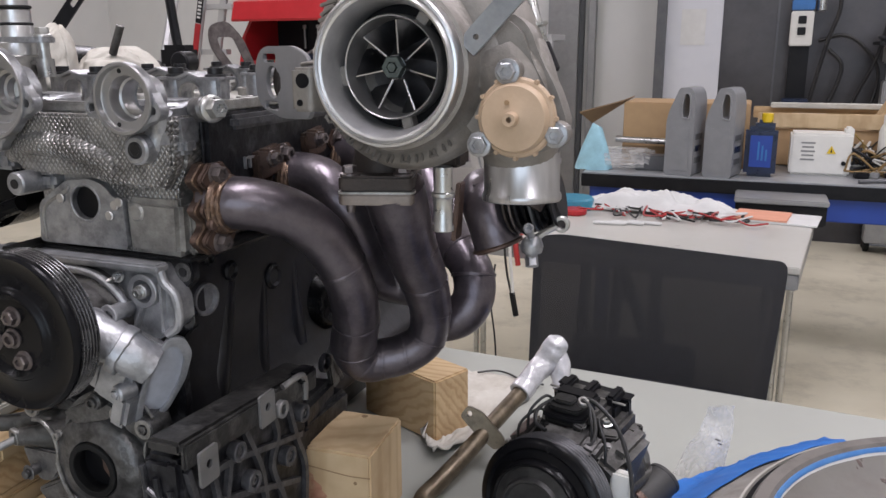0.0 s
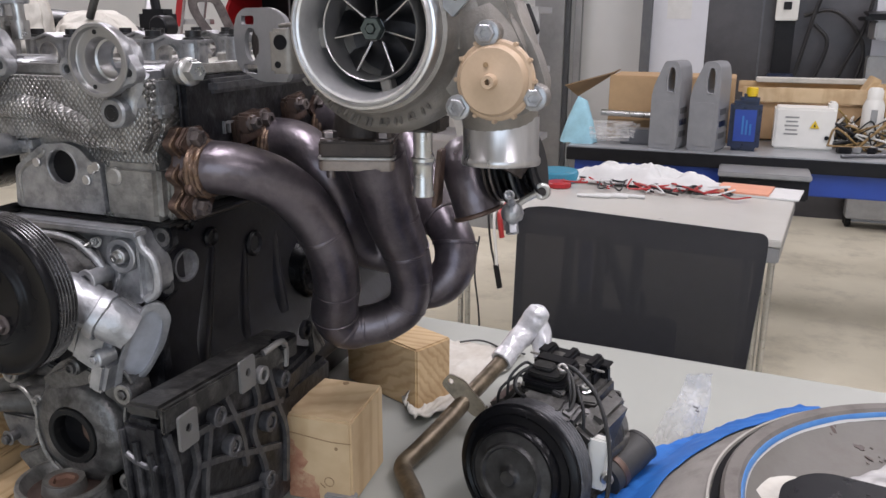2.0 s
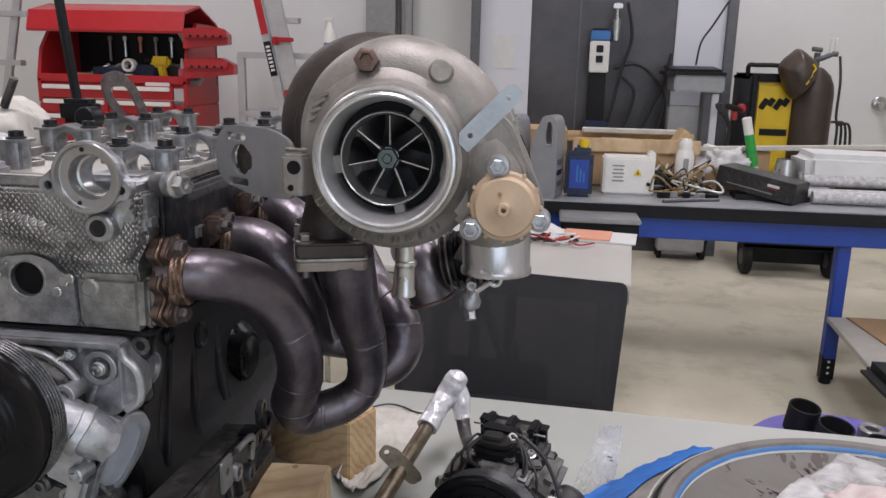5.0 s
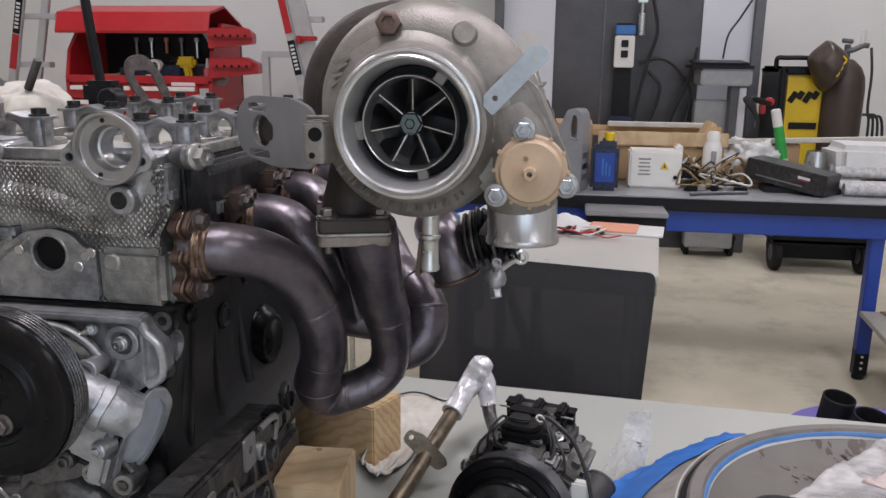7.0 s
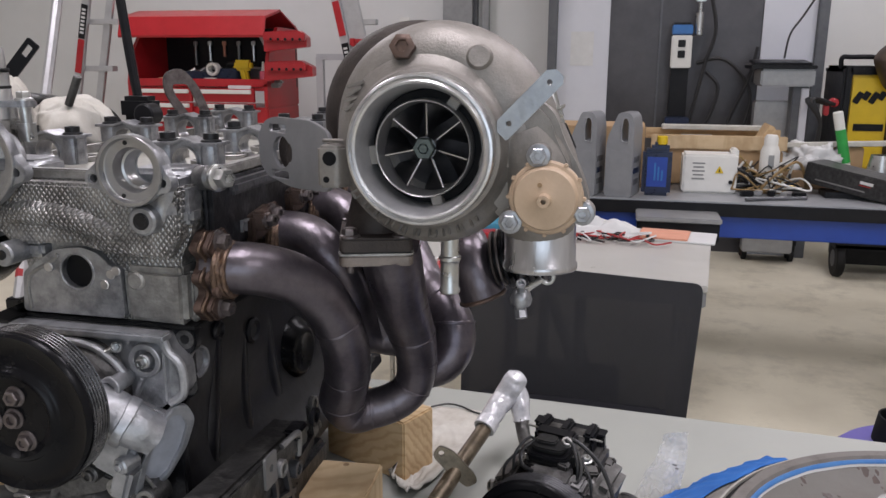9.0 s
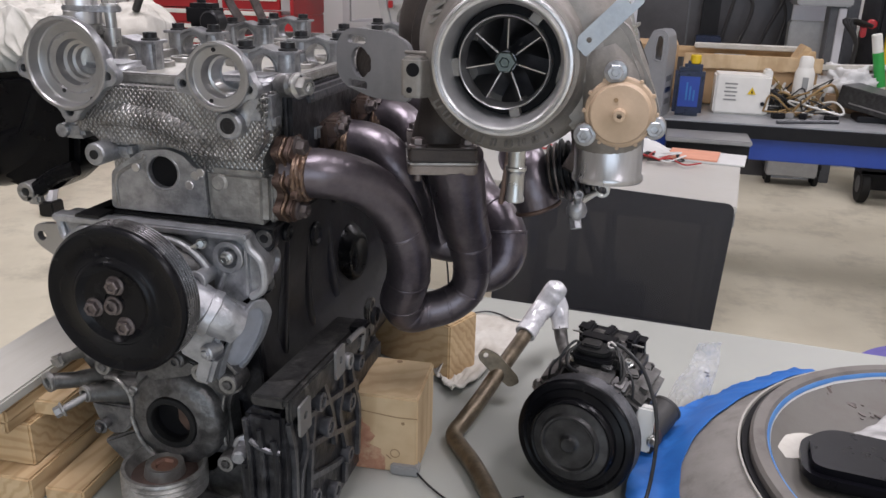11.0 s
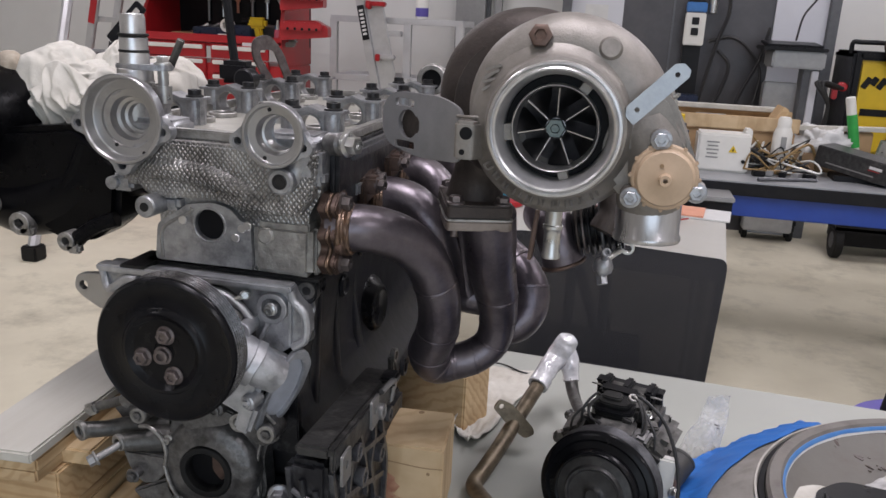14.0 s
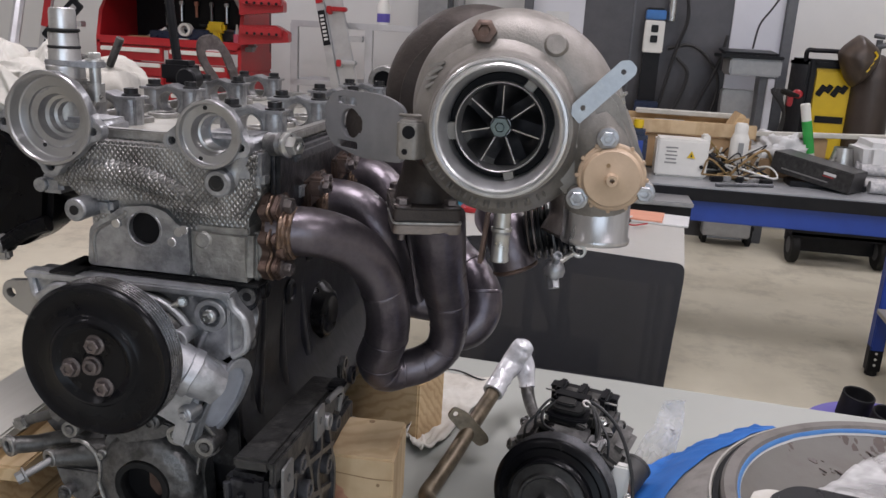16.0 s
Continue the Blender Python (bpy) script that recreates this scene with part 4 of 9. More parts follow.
part("rod", cyl((-0.55, 3.42, BT + 0.11), (-0.28, 3.42, BT + 0.105), 0.013), M_STEEL, left_clutter)
part("block", box(-0.38, 3.34, BT + 0.03, 0.14, 0.08, 0.06, 0.004), M_DARKSTEEL, left_clutter)
single("light_blue_wipe", rough_up(lathe([(0.001, 0.19), (0.03, 0.16), (0.055, 0.08), (0.075, 0.0), (0.001, 0)], (-0.62, 3.3, BT), (0, 0, 1), 28), 0.02, 18), material("pale_blue_wipe", (0.33, 0.58, 0.68), None, 0.8, 0, 20), "light blue paper wipe standing crumpled", "wipe")

# ---------- second white table ----------
T2 = 0.68
table2 = thing("side_table", (-0.3, 2.45, 0), "white-topped side table with grey steel legs", "table")
m2 = pose(0.13, 2.13, 0, 0, 0, -6)


def on_t2(bm):
    return place(bm, m2)


part("tabletop", on_t2(box(-0.6, 0.34, T2 - 0.01, 1.2, 0.68, 0.02, 0.003)), M_SIDETOP, table2, "glossy white laminate tabletop")
part("apron", on_t2(join(box(-0.6, 0.012, T2 - 0.042, 1.19, 0.02, 0.04, 0.002), box(-0.012, 0.34, T2 - 0.042, 0.02, 0.66, 0.04, 0.002))), M_GREYM, table2)
for tx, ty in ((-0.05, 0.05), (-1.15, 0.05), (-0.05, 0.62), (-1.15, 0.62)):
    part("leg", on_t2(join(cyl((tx, ty, 0), (tx, ty, T2 - 0.05), 0.011, seg=14), cyl((tx - 0.03, ty, 0), (tx - 0.03, ty, T2 - 0.05), 0.011, seg=14))), M_STEEL, table2)
papers = thing("loose_papers", (-0.2, 2.75, T2), "loose papers, red straps and white wipes in a heap", "papers")
part("white_sheet", on_t2(box(-0.085, 0.60, T2 + 0.004, 0.20, 0.17, 0.006, 0.001, (0, 0, -2))), M_PAPER, papers)
part("orange_sheet", on_t2(box(-0.155, 0.595, T2 + 0.0105, 0.165, 0.15, 0.006, 0.001, (0, 0, -2))), M_ORANGE, papers)


def towel(u, v):
    lump = 0.6 + noise.noise(Vector((u * 5, v * 3, 2))) + 0.6 * (0.3 - abs(noise.noise(Vector((u * 9, v * 6, 5)))))
    return (-0.74 + 0.50 * u + 0.02 * noise.noise(Vector((v * 4, u * 3, 1))), 0.49 + 0.17 * v + 0.03 * noise.noise(Vector((u * 5, v, 8))), T2 + 0.012 + 0.075 * max(0.0, lump) * math.sin(math.pi * v) * math.sin(math.pi * min(1, max(0, u))) ** 0.5)


part("towel", on_t2(thicken(sheet(44, 20, towel), 0.002)), M_PAPER, papers, "crumpled white wipes", 60)
part("blue_tub", on_t2(cyl((-0.76, 0.50, T2), (-0.76, 0.50, T2 + 0.04), 0.075, 0.072, edge=0.006)), material("cyan_tub", (0.04, 0.24, 0.36), None, 0.4, 0, 20), papers)
part("red_cap", on_t2(cyl((-0.72, 0.40, T2), (-0.72, 0.40, T2 + 0.02), 0.04, edge=0.004)), M_RED, papers)
for k in range(16):
    x0 = -0.66 + 0.032 * k
    part("strap", on_t2(tube([(x0 + rng.uniform(-0.08, 0.08), 0.45 + rng.uniform(-0.06, 0.08), T2 + 0.008 + rng.uniform(0, 0.02)) for _ in range(5)], 0.003, 6)), (M_REDWIRE, M_CABLE, M_REDWIRE, M_PAPER, M_CABLE)[k % 5], papers)
for k in range(3):
    part("blue_pen", on_t2(tube([(-0.62 + 0.05 * k, 0.28 + 0.03 * k, T2 + 0.006), (-0.52 + 0.05 * k, 0.30 + 0.02 * k, T2 + 0.006)], 0.006, 8, 2)), M_PAPER, papers)

hanging_leads = thing("hanging_leads", (-0.66, 2.2, T2), "thin black and red leads hanging off the side table's edge", "leads")
for pts, r, mt in (([(-0.80, 0.05, T2 + 0.004), (-0.80, -0.008, T2 - 0.01), (-0.79, -0.014, T2 - 0.10), (-0.775, -0.012, T2 - 0.17)], 0.0035, M_CABLE), ([(-0.77, 0.06, T2 + 0.004), (-0.765, -0.008, T2 - 0.01), (-0.755, -0.012, T2 - 0.08)], 0.008, M_REDWIRE),
                   ([(-0.785, 0.05, T2 + 0.004), (-0.782, -0.010, T2 - 0.012), (-0.77, -0.016, T2 - 0.15), (-0.762, -0.014, T2 - 0.24)], 0.005, M_WHITEPLASTIC), ([(-0.85, 0.04, T2 - 0.10), (-0.845, -0.004, T2 - 0.20), (-0.825, -0.01, T2 - 0.35), (-0.815, -0.01, 0.02)], 0.003, M_CABLE),
                   ([(-0.772, -0.014, T2 - 0.165), (-0.758, -0.014, T2 - 0.235)], 0.009, M_RUBBER)):
    part("lead", on_t2(tube(pts, r, 8, 4)), mt, hanging_leads)

# ---------- chair ----------
chair = thing("office_chair", (-0.2, 1.85, 0), "black office chair with a mesh back behind the table", "chair")
mc = pose(0.085, 1.80, 0.775, -9, 0, -5)
cw, ch = 0.56, 0.40
outer = rounded([(-cw, -ch), (-0.02, -ch), (0.0, -0.05), (0.0, 0.0), (-0.05, 0.0), (-cw + 0.05, 0.012), (-cw - 0.01, 0.0), (-cw - 0.01, -0.06)], 0.03)
inner = [(-cw / 2 + (p[0] + cw / 2) * 0.93, -ch / 2 + (p[1] + ch / 2) * 0.91) for p in outer]
part("back_frame", place(plate(outer, 0.006, [inner], front(0.012), 0.0015), mc), M_MESH, chair)
part("mesh_back", place(plate(outer, 0.002, m=front(0.004)), mc), M_WEAVE, chair, "black open mesh fabric")
for x0, x1 in ((-0.455, -0.455), (-0.375, -0.375), (-0.37, -0.29), (-0.285, -0.285)):
    part("back_bar", place(tube([(x0, 0.07, -0.05), (x1, 0.07, -0.24)], 0.014, 10, 2), mc), M_BLACKPLASTIC, chair)
part("back_spine", place(box(-0.33, 0.085, -0.33, 0.3, 0.02, 0.2, 0.008), mc), M_BLACKPLASTIC, chair)
part("seat", box(-0.2, 1.58, 0.44, 0.5, 0.46, 0.07, 0.03, seg=4), M_MESH, chair)
part("arm_post", join(box(-0.2, 1.86, 0.36, 0.06, 0.05, 0.1, 0.006), box(-0.2, 1.9, 0.45, 0.06, 0.03, 0.26, 0.006)), M_BLACKPLASTIC, chair)
part("gas_lift", cyl((-0.2, 1.6, 0.1), (-0.2, 1.6, 0.41), 0.03), M_DARKSTEEL, chair)
for k in range(5):
    a = radians(72 * k + 10)
    part("base_leg", tube([(-0.2, 1.6, 0.11), (-0.2 + 0.28 * math.cos(a), 1.6 + 0.28 * math.sin(a), 0.075)], (0.026, 0.018), 10, 2), M_BLACKPLASTIC, chair)
    part("caster", cyl((-0.2 + 0.29 * math.cos(a) - 0.02, 1.6 + 0.29 * math.sin(a), 0.03), (-0.2 + 0.29 * math.cos(a) + 0.02, 1.6 + 0.29 * math.sin(a), 0.03), 0.03, edge=0.004), M_RUBBER, chair)

# ---------- left background: tool chest, ladder, shelf ----------
CY = 4.78
chest = thing("tool_chest", (-2.85, CY, 0), "red steel tool chest with an open lid and white drawer trims", "tool chest")
cl, cr = -3.36, -2.36
cb, cz = 0.96, 1.37
part("cabinet", box((cl + cr) / 2, CY + 0.25, 0.53, cr - cl, 0.5, 0.86, 0.008), M_RED, chest)
part("back", box((cl + cr) / 2, CY + 0.48, 1.28, cr - cl, 0.03, 0.42, 0.003), M_BLACKPLASTIC, chest)
part("front_rail", box((cl + cr) / 2, CY + 0.015, 1.115, cr - cl, 0.03, 0.05, 0.004), M_RED, chest)
for sx in (cl + 0.012, cr - 0.012):
    part("side_panel", place(plate(rounded([(0, 0.96), (0.5, 0.96), (0.5, 1.46), (0.20, 1.47), (0.05, 1.3), (0, 1.12)], 0.01), 0.024), Matrix(((0, 0, 1, sx - 0.012), (1, 0, 0, CY), (0, 1, 0, 0), (0, 0, 0, 1)))), M_RED, chest)
part("shelf", box((cl + cr) / 2, CY + 0.25, 1.075, cr - cl - 0.05, 0.46, 0.02), M_RED, chest)
lid_line = [(CY - 0.04, 1.413), (CY, 1.53), (CY + 0.22, 1.58), (CY + 0.50, 1.47)]
lid_section = lid_line + [(y + 0.006, z - 0.016) for y, z in lid_line[::-1]]
lid = part("lid", plate(lid_section, cr - cl + 0.03, m=Matrix(((0, 0, 1, cl - 0.02), (1, 0, 0, 0), (0, 1, 0, 0), (0, 0, 0, 1))), bevel=0.002), M_RED, chest, "raised folded red lid")
part("lid_arm", place(box(0, 0, 0, 0.05, 0.012, 0.16, 0.004), pose(cr - 0.04, CY + 0.06, 1.40, 0, -30, 0)), M_GREYM, chest)
for row in range(4):
    zz = 1.036 - 0.092 * row
    for a, b in ((cl + 0.05, (cl + cr) / 2 - 0.04), ((cl + cr) / 2 + 0.03, cr - 0.1)):
        part("drawer", box((a + b) / 2, CY - 0.012, zz, b - a + 0.03, 0.025, 0.085, 0.003), M_RED, chest)
        part("drawer_trim", box((a + b) / 2, CY - 0.032, zz + 0.024, b - a, 0.018, 0.026, 0.004), M_WHITEPLASTIC, chest)
part("badge", box(cr - 0.19, CY - 0.005, 1.085, 0.16, 0.008, 0.03, 0.002), M_PAPER, chest, "pale maker's badge bar")
stuff_spec = [("tool_tray", -3.1, 0.2, 0.06, M_CARD), ("blue_case", -2.92, 0.24, 0.1, M_BLUEBOTTLE), ("blue_case", -2.70, 0.16, 0.12, M_BLUEBOTTLE)]
for nm, x, w, h, mt in stuff_spec:
    single(nm, box(x, CY + 0.2, 1.085 + h / 2, w, 0.2, h, 0.006), mt, "small tool case inside the open red tool chest", "tool case")
for k in range(8):
    single("hand_tool", tube([(-3.2 + 0.1 * k, CY + 0.1, 1.10), (-3.12 + 0.1 * k, CY + 0.22, 1.14 + 0.03 * (k % 3)), (-3.03 + 0.1 * k, CY + 0.3, 1.2)], 0.011, 8, 3), (M_STEEL, M_DARKSTEEL, M_PLATEGREY)[k % 3], "assorted hand tool lying in the open tool chest", "hand tool", "tools in the chest")
rngC = random.Random(31)
for k in range(9):
    w, h = rngC.uniform(0.05, 0.11), rngC.uniform(0.05, 0.13)
    single("tool_case", box(-3.18 + 0.088 * k, CY + 0.33 + rngC.uniform(-0.03, 0.05), 1.085 + h / 2, w, 0.08, h, 0.006, (0, 0, rngC.uniform(-15, 15))), (M_DARKSTEEL, M_BLUEBOTTLE, M_PLATEGREY, M_BLUEBOX, M_CARDDARK)[k % 5], "small tool case inside the open red tool chest", "tool case", "cases in the chest")
for k in range(7):
    single("hanging_tool", join(tube([(-3.1 + 0.11 * k, CY + 0.45, 1.36), (-3.1 + 0.11 * k, CY + 0.45, 1.22 + 0.03 * (k % 3))], 0.010, 8, 2), box(-3.1 + 0.11 * k, CY + 0.452, 1.37, 0.03, 0.02, 0.03, 0.004)), (M_PLATEGREY, M_STEEL, M_ORANGE)[k % 3], "hand tool hung on the chest's back panel", "hand tool", "tools in the chest")
drill = thing("cordless_drill", (-2.58, CY + 0.12, 1.085), "yellow and black cordless drill standing in the tool chest", "drill")
part("body", join(box(-2.58, CY + 0.12, 1.225, 0.13, 0.06, 0.07, 0.018), box(-2.57, CY + 0.12, 1.16, 0.05, 0.045, 0.09, 0.012, (0, -12, 0))), M_YELLOW, drill)
part("battery", box(-2.59, CY + 0.12, 1.108, 0.12, 0.07, 0.045, 0.008), M_YELLOW, drill)
part("grip", box(-2.59, CY + 0.082, 1.11, 0.07, 0.008, 0.022, 0.003), M_BLACKPLASTIC, drill)
part("chuck", cyl((-2.63, CY + 0.12, 1.235), (-2.69, CY + 0.12, 1.235), 0.02, 0.014), M_BLACKPLASTIC, drill)
pinkb = thing("pink_bottle", (-2.43, CY + 0.1, 1.085), "small pink bottle with a white nozzle", "bottle")
part("body", cyl((-2.43, CY + 0.1, 1.085), (-2.43, CY + 0.1, 1.19), 0.028, 0.024, edge=0.004), M_PINK, pinkb)
part("nozzle", cyl((-2.43, CY + 0.1, 1.19), (-2.43, CY + 0.1, 1.25), 0.012, 0.006), M_WHITEPLASTIC, pinkb)
single("tape_roll", ring((-2.78, CY + 0.12, 1.2), (-2.78, CY + 0.07, 1.2), 0.042, 0.026), M_WHITEPLASTIC, "white tape roll hung in the tool chest", "tape roll")
single("small_gauge", join(box(-2.8, CY + 0.1, 1.115, 0.1, 0.08, 0.06, 0.01), cyl((-2.8, CY + 0.06, 1.12), (-2.8, CY + 0.05, 1.12), 0.02)), M_WHITEPLASTIC, "small pale gauge in the tool chest", "gauge")
single("safety_glasses", join(box(-2.36, CY + 0.08, 1.1, 0.12, 0.06, 0.03, 0.012), box(-2.36, CY + 0.13, 1.12, 0.1, 0.05, 0.03, 0.01)), M_PLATEGREY, "clear safety glasses in the tool chest", "glasses")
for zz, off in ((1.37, 0.0), (1.19, 0.03)):
    holder = thing("magnetic_holder", (cr + 0.1, CY + 0.05, zz), "red magnetic tool holder on the chest's side", "tool holder", "tool holders")
    part("body", place(plate(rounded([(0, 0), (0.27 + off, 0.03), (0.27 + off, 0.09), (0.22, 0.13), (0, 0.12)], 0.01), 0.12, m=front(0)), pose(cr + 0.0, CY + 0.05, zz - 0.06, 0, 0, 10)), M_RED, holder)
    part("ledge", place(box(0.14, -0.15, 0.09, 0.26, 0.05, 0.05, 0.006), pose(cr + 0.0, CY + 0.05, zz - 0.06, 0, 0, 10)), M_RED, holder)
    for k in range(5):
        part("hole", place(cyl((0.06 + 0.045 * k, -0.176, 0.075), (0.06 + 0.045 * k, -0.178, 0.075), 0.009, seg=10), pose(cr + 0.0, CY + 0.05, zz - 0.06, 0, 0, 10)), M_BLACKPLASTIC, holder)


def ladder(x0, x1, y, lab, rung, front=False, text_z=1.5):
    ob = thing("ladder", (x0, y, 0), lab, "ladder", "ladders")
    top = 2.3
    tilt = math.degrees(math.atan2(x1 - x0, top))
    part("rail", place(box(0, 0, 0, 0.055, 0.03, math.hypot(top, x1 - x0), 0.004), pose((x0 + x1) / 2, y, top / 2, 0, tilt, 0)), M_ALUPOLE, ob)
    back = 1 if rung > 0 else -1
    if front:
        part("rail", place(box(0, 0, 0, 0.05, 0.03, top, 0.004), pose((x0 + x1) / 2 + 0.14 * back, y + 0.05, top / 2, 0, tilt, 0)), M_ALUPOLE, ob)
    else:
        face = part("rail_face", place(box(0, 0, 0, 0.12, 0.02, top, 0.006), pose((x0 + x1) / 2 + 0.086, y + 0.02, top / 2, 0, tilt, 0)), M_ALUPOLE, ob, "broad pale side rail")
        for z in (1.05, 1.38):
            xx = x0 + (x1 - x0) * z / top + 0.11
            part("red_joint", join(box(xx, y, z, 0.12, 0.05, 0.028, 0.006), box(xx - 0.045, y - 0.015, z - 0.01, 0.03, 0.03, 0.05, 0.006)), (M_ALUPOLE, M_RED)[z > 1.2], face)
            part("joint_cap", box(xx - 0.05, y - 0.028, z - 0.005, 0.03, 0.02, 0.045, 0.004), M_RED, face)
    for k in range(7):
        z = 0.3 + 0.3 * k
        xx = x0 + (x1 - x0) * z / top
        part("rung", box(xx + 0.1 * back, y + 0.05, z, 0.26, 0.06, 0.035, 0.004), M_ALUPOLE, ob)
    for z, mt, ln in ((text_z, M_BLACKPLASTIC, 0.22), (2.78 - text_z, M_RED, 0.22)):
        xx = x0 + (x1 - x0) * z / top
        part("sticker", place(box(0, 0, 0, 0.046, 0.004, ln), pose(xx, y - 0.018, z, 0, tilt, 0)), mt, ob)
    for k in range(7):
        z = text_z - 0.07 + 0.024 * k
        xx = x0 + (x1 - x0) * z / top
        part("sticker_bar", place(box(0, 0, 0, 0.026, 0.004, 0.014), pose(xx, y - 0.021, z, 0, tilt, 0)), M_PAPER, ob)
    part("foot", place(box(0, 0, 0, 0.09, 0.06, 0.05, 0.006), pose(x0, y, 0.025, 0, 0, 0)), M_RUBBER, ob)
    if front:
        leg = part("front_leg", tube([(-3.10, 3.30, 0.06), (-3.36, 4.02, 1.16), (-3.62, 4.72, 2.24)], 0.03, 8, 2), M_ALUPOLE, ob)
        part("leg_band", tube([(-3.125, 3.365, 0.16), (-3.16, 3.46, 0.30)], 0.031, 8, 2), M_RED, leg)
        part("foot", box(-3.10, 3.30, 0.04, 0.09, 0.09, 0.08, 0.008), M_RUBBER, leg)
    return ob


ladder(-3.95, -3.42, CY - 0.05, "aluminium ladder with red and black stickers beside the chest", 1, True)
ladder(-1.62, -2.12, CY + 0.25, "leaning aluminium ladder with red and black stickers", 1, text_z=1.26)
shelf_unit = thing("storage_shelf", (-1.75, 5.2, 0), "light grey storage shelf against the wall", "shelf")
for z in (0.45, 0.9, 1.28):
    part("board", box(-1.7, 5.3, z, 0.9, 0.4, 0.04, 0.003), M_SHELF, shelf_unit)
for sx in (-2.13, -1.62, -1.27):
    part("upright", box(sx, 5.12, 0.64, 0.05, 0.04, 1.28, 0.003), M_SHELF, shelf_unit)
spray = thing("spray_bottle", (-1.55, 5.2, 1.3), "purple and white cleaner bottle on the shelf", "bottle")
part("body", lathe([(0, 0), (0.04, 0), (0.042, 0.01), (0.042, 0.12), (0.02, 0.17), (0.014, 0.2), (0, 0.2)], (-1.55, 5.2, 1.30), (0, 0, 1), 24), M_WHITEPLASTIC, spray)
part("label", cyl((-1.55, 5.2, 1.315), (-1.55, 5.2, 1.37), 0.0428, seg=24), M_PURPLE, spray)
part("trigger", join(box(-1.56, 5.2, 1.52, 0.07, 0.025, 0.03, 0.006), box(-1.585, 5.2, 1.49, 0.012, 0.015, 0.05, 0.003)), M_WHITEPLASTIC, spray)

# ---------- main table ----------
table = thing("work_table", (-0.3, 0.8, 0), "large white laminate work table under the engine", "table")
table_turn = pose(-0.11, 0.615, 0, 0, 0, -4)
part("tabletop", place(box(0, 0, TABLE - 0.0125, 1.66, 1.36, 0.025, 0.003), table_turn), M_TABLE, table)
for tx in (-0.75, 0.75):
    for ty in (-0.61, 0.61):
        part("leg", place(box(tx, ty, 0.325, 0.04, 0.04, 0.65, 0.003), table_turn), M_GREYM, table)

# ---------- engine ----------
engine = thing("engine", (-0.6, 0.8, TABLE), "bare four-cylinder engine with an open aluminium head standing on a table", "engine")
HY0, HY1 = 0.6, 1.15
OUT = (0, -1, 0)


# holes are thin surface discs; the black ones carry a hole's shade as colour
def slot_hole(x, y, z, r=0.0045, depth=0.0006):
    return cyl((x, y, z), (x, y - depth, z), r, seg=16)


# cylinder head casting
def arc_under(cx, cz, r, z):
    """The lower arc of a round notch below the level z, from right to left."""
    a = math.degrees(math.asin((z - cz) / r))
    return [(cx + r * math.cos(radians(t)), cz + r * math.sin(radians(t))) for t in [a + (-180 - 2 * a) * i / 12 for i in range(13)]]


low_edge = [(-0.716, 1.142), (-0.690, 1.112), (-0.671, 1.094), (-0.670, 1.031), (-0.507, 1.029), (-0.502, 1.095), (-0.49, 1.118)]
casting = rounded(low_edge + [(-0.485, 1.163), (-0.738, 1.163)], 0.007)
notched = low_edge + [(-0.485, 1.163)] + arc_under(-0.5245, 1.1795, 0.0275, 1.163) + arc_under(-0.6885, 1.1825, 0.0375, 1.163) + [(-0.738, 1.163)]
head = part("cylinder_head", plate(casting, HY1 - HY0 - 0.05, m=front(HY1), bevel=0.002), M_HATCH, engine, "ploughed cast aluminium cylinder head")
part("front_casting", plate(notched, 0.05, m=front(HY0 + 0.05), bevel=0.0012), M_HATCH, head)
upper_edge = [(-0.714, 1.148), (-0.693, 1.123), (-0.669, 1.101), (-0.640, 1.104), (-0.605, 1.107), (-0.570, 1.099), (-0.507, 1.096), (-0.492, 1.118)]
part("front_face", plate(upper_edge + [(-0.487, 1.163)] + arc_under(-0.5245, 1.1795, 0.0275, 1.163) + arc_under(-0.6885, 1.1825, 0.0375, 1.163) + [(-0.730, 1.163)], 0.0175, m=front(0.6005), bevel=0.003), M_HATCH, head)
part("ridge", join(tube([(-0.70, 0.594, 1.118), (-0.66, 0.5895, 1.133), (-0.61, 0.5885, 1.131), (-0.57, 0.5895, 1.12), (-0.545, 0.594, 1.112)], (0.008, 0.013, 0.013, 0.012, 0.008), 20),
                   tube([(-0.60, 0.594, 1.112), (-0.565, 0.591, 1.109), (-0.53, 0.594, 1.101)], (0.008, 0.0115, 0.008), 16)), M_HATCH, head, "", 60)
for rx, ry, sx, sy in ((-0.733, 0.9, 0.012, 0.5), (-0.489, 0.9, 0.012, 0.5), (-0.611, HY1 - 0.006, 0.232, 0.012), (-0.6135, HY0 + 0.005, 0.09, 0.012)):
    part("deck_rim", box(rx, ry, 1.1685, sx, sy, 0.010, 0.0015), M_CAST, head)
part("deck_floor", box(-0.611, (HY0 + HY1) / 2 + 0.03, 1.1628, 0.235, HY1 - HY0 - 0.08, 0.003), M_CREAM, head)


for bx in (-0.690, -0.540):
    for y0 in (0.727, 0.783, 0.868, 0.924, 1.008, 1.062):
        bore = part("lifter_bore", ring((bx, y0, 1.1640), (bx, y0, 1.1700), 0.0175, 0.0140, 28, 0.0008), M_CAST, head)
        part("bore_floor", cyl((bx, y0, 1.1641), (bx, y0, 1.1655), 0.0142, seg=24), M_DIRTYALU, bore)
for k in range(4):
    part("spark_plug_tube", ring((-0.611, 0.775 + 0.115 * k, 1.158), (-0.611, 0.775 + 0.115 * k, 1.174), 0.019, 0.014), M_CAST, head)


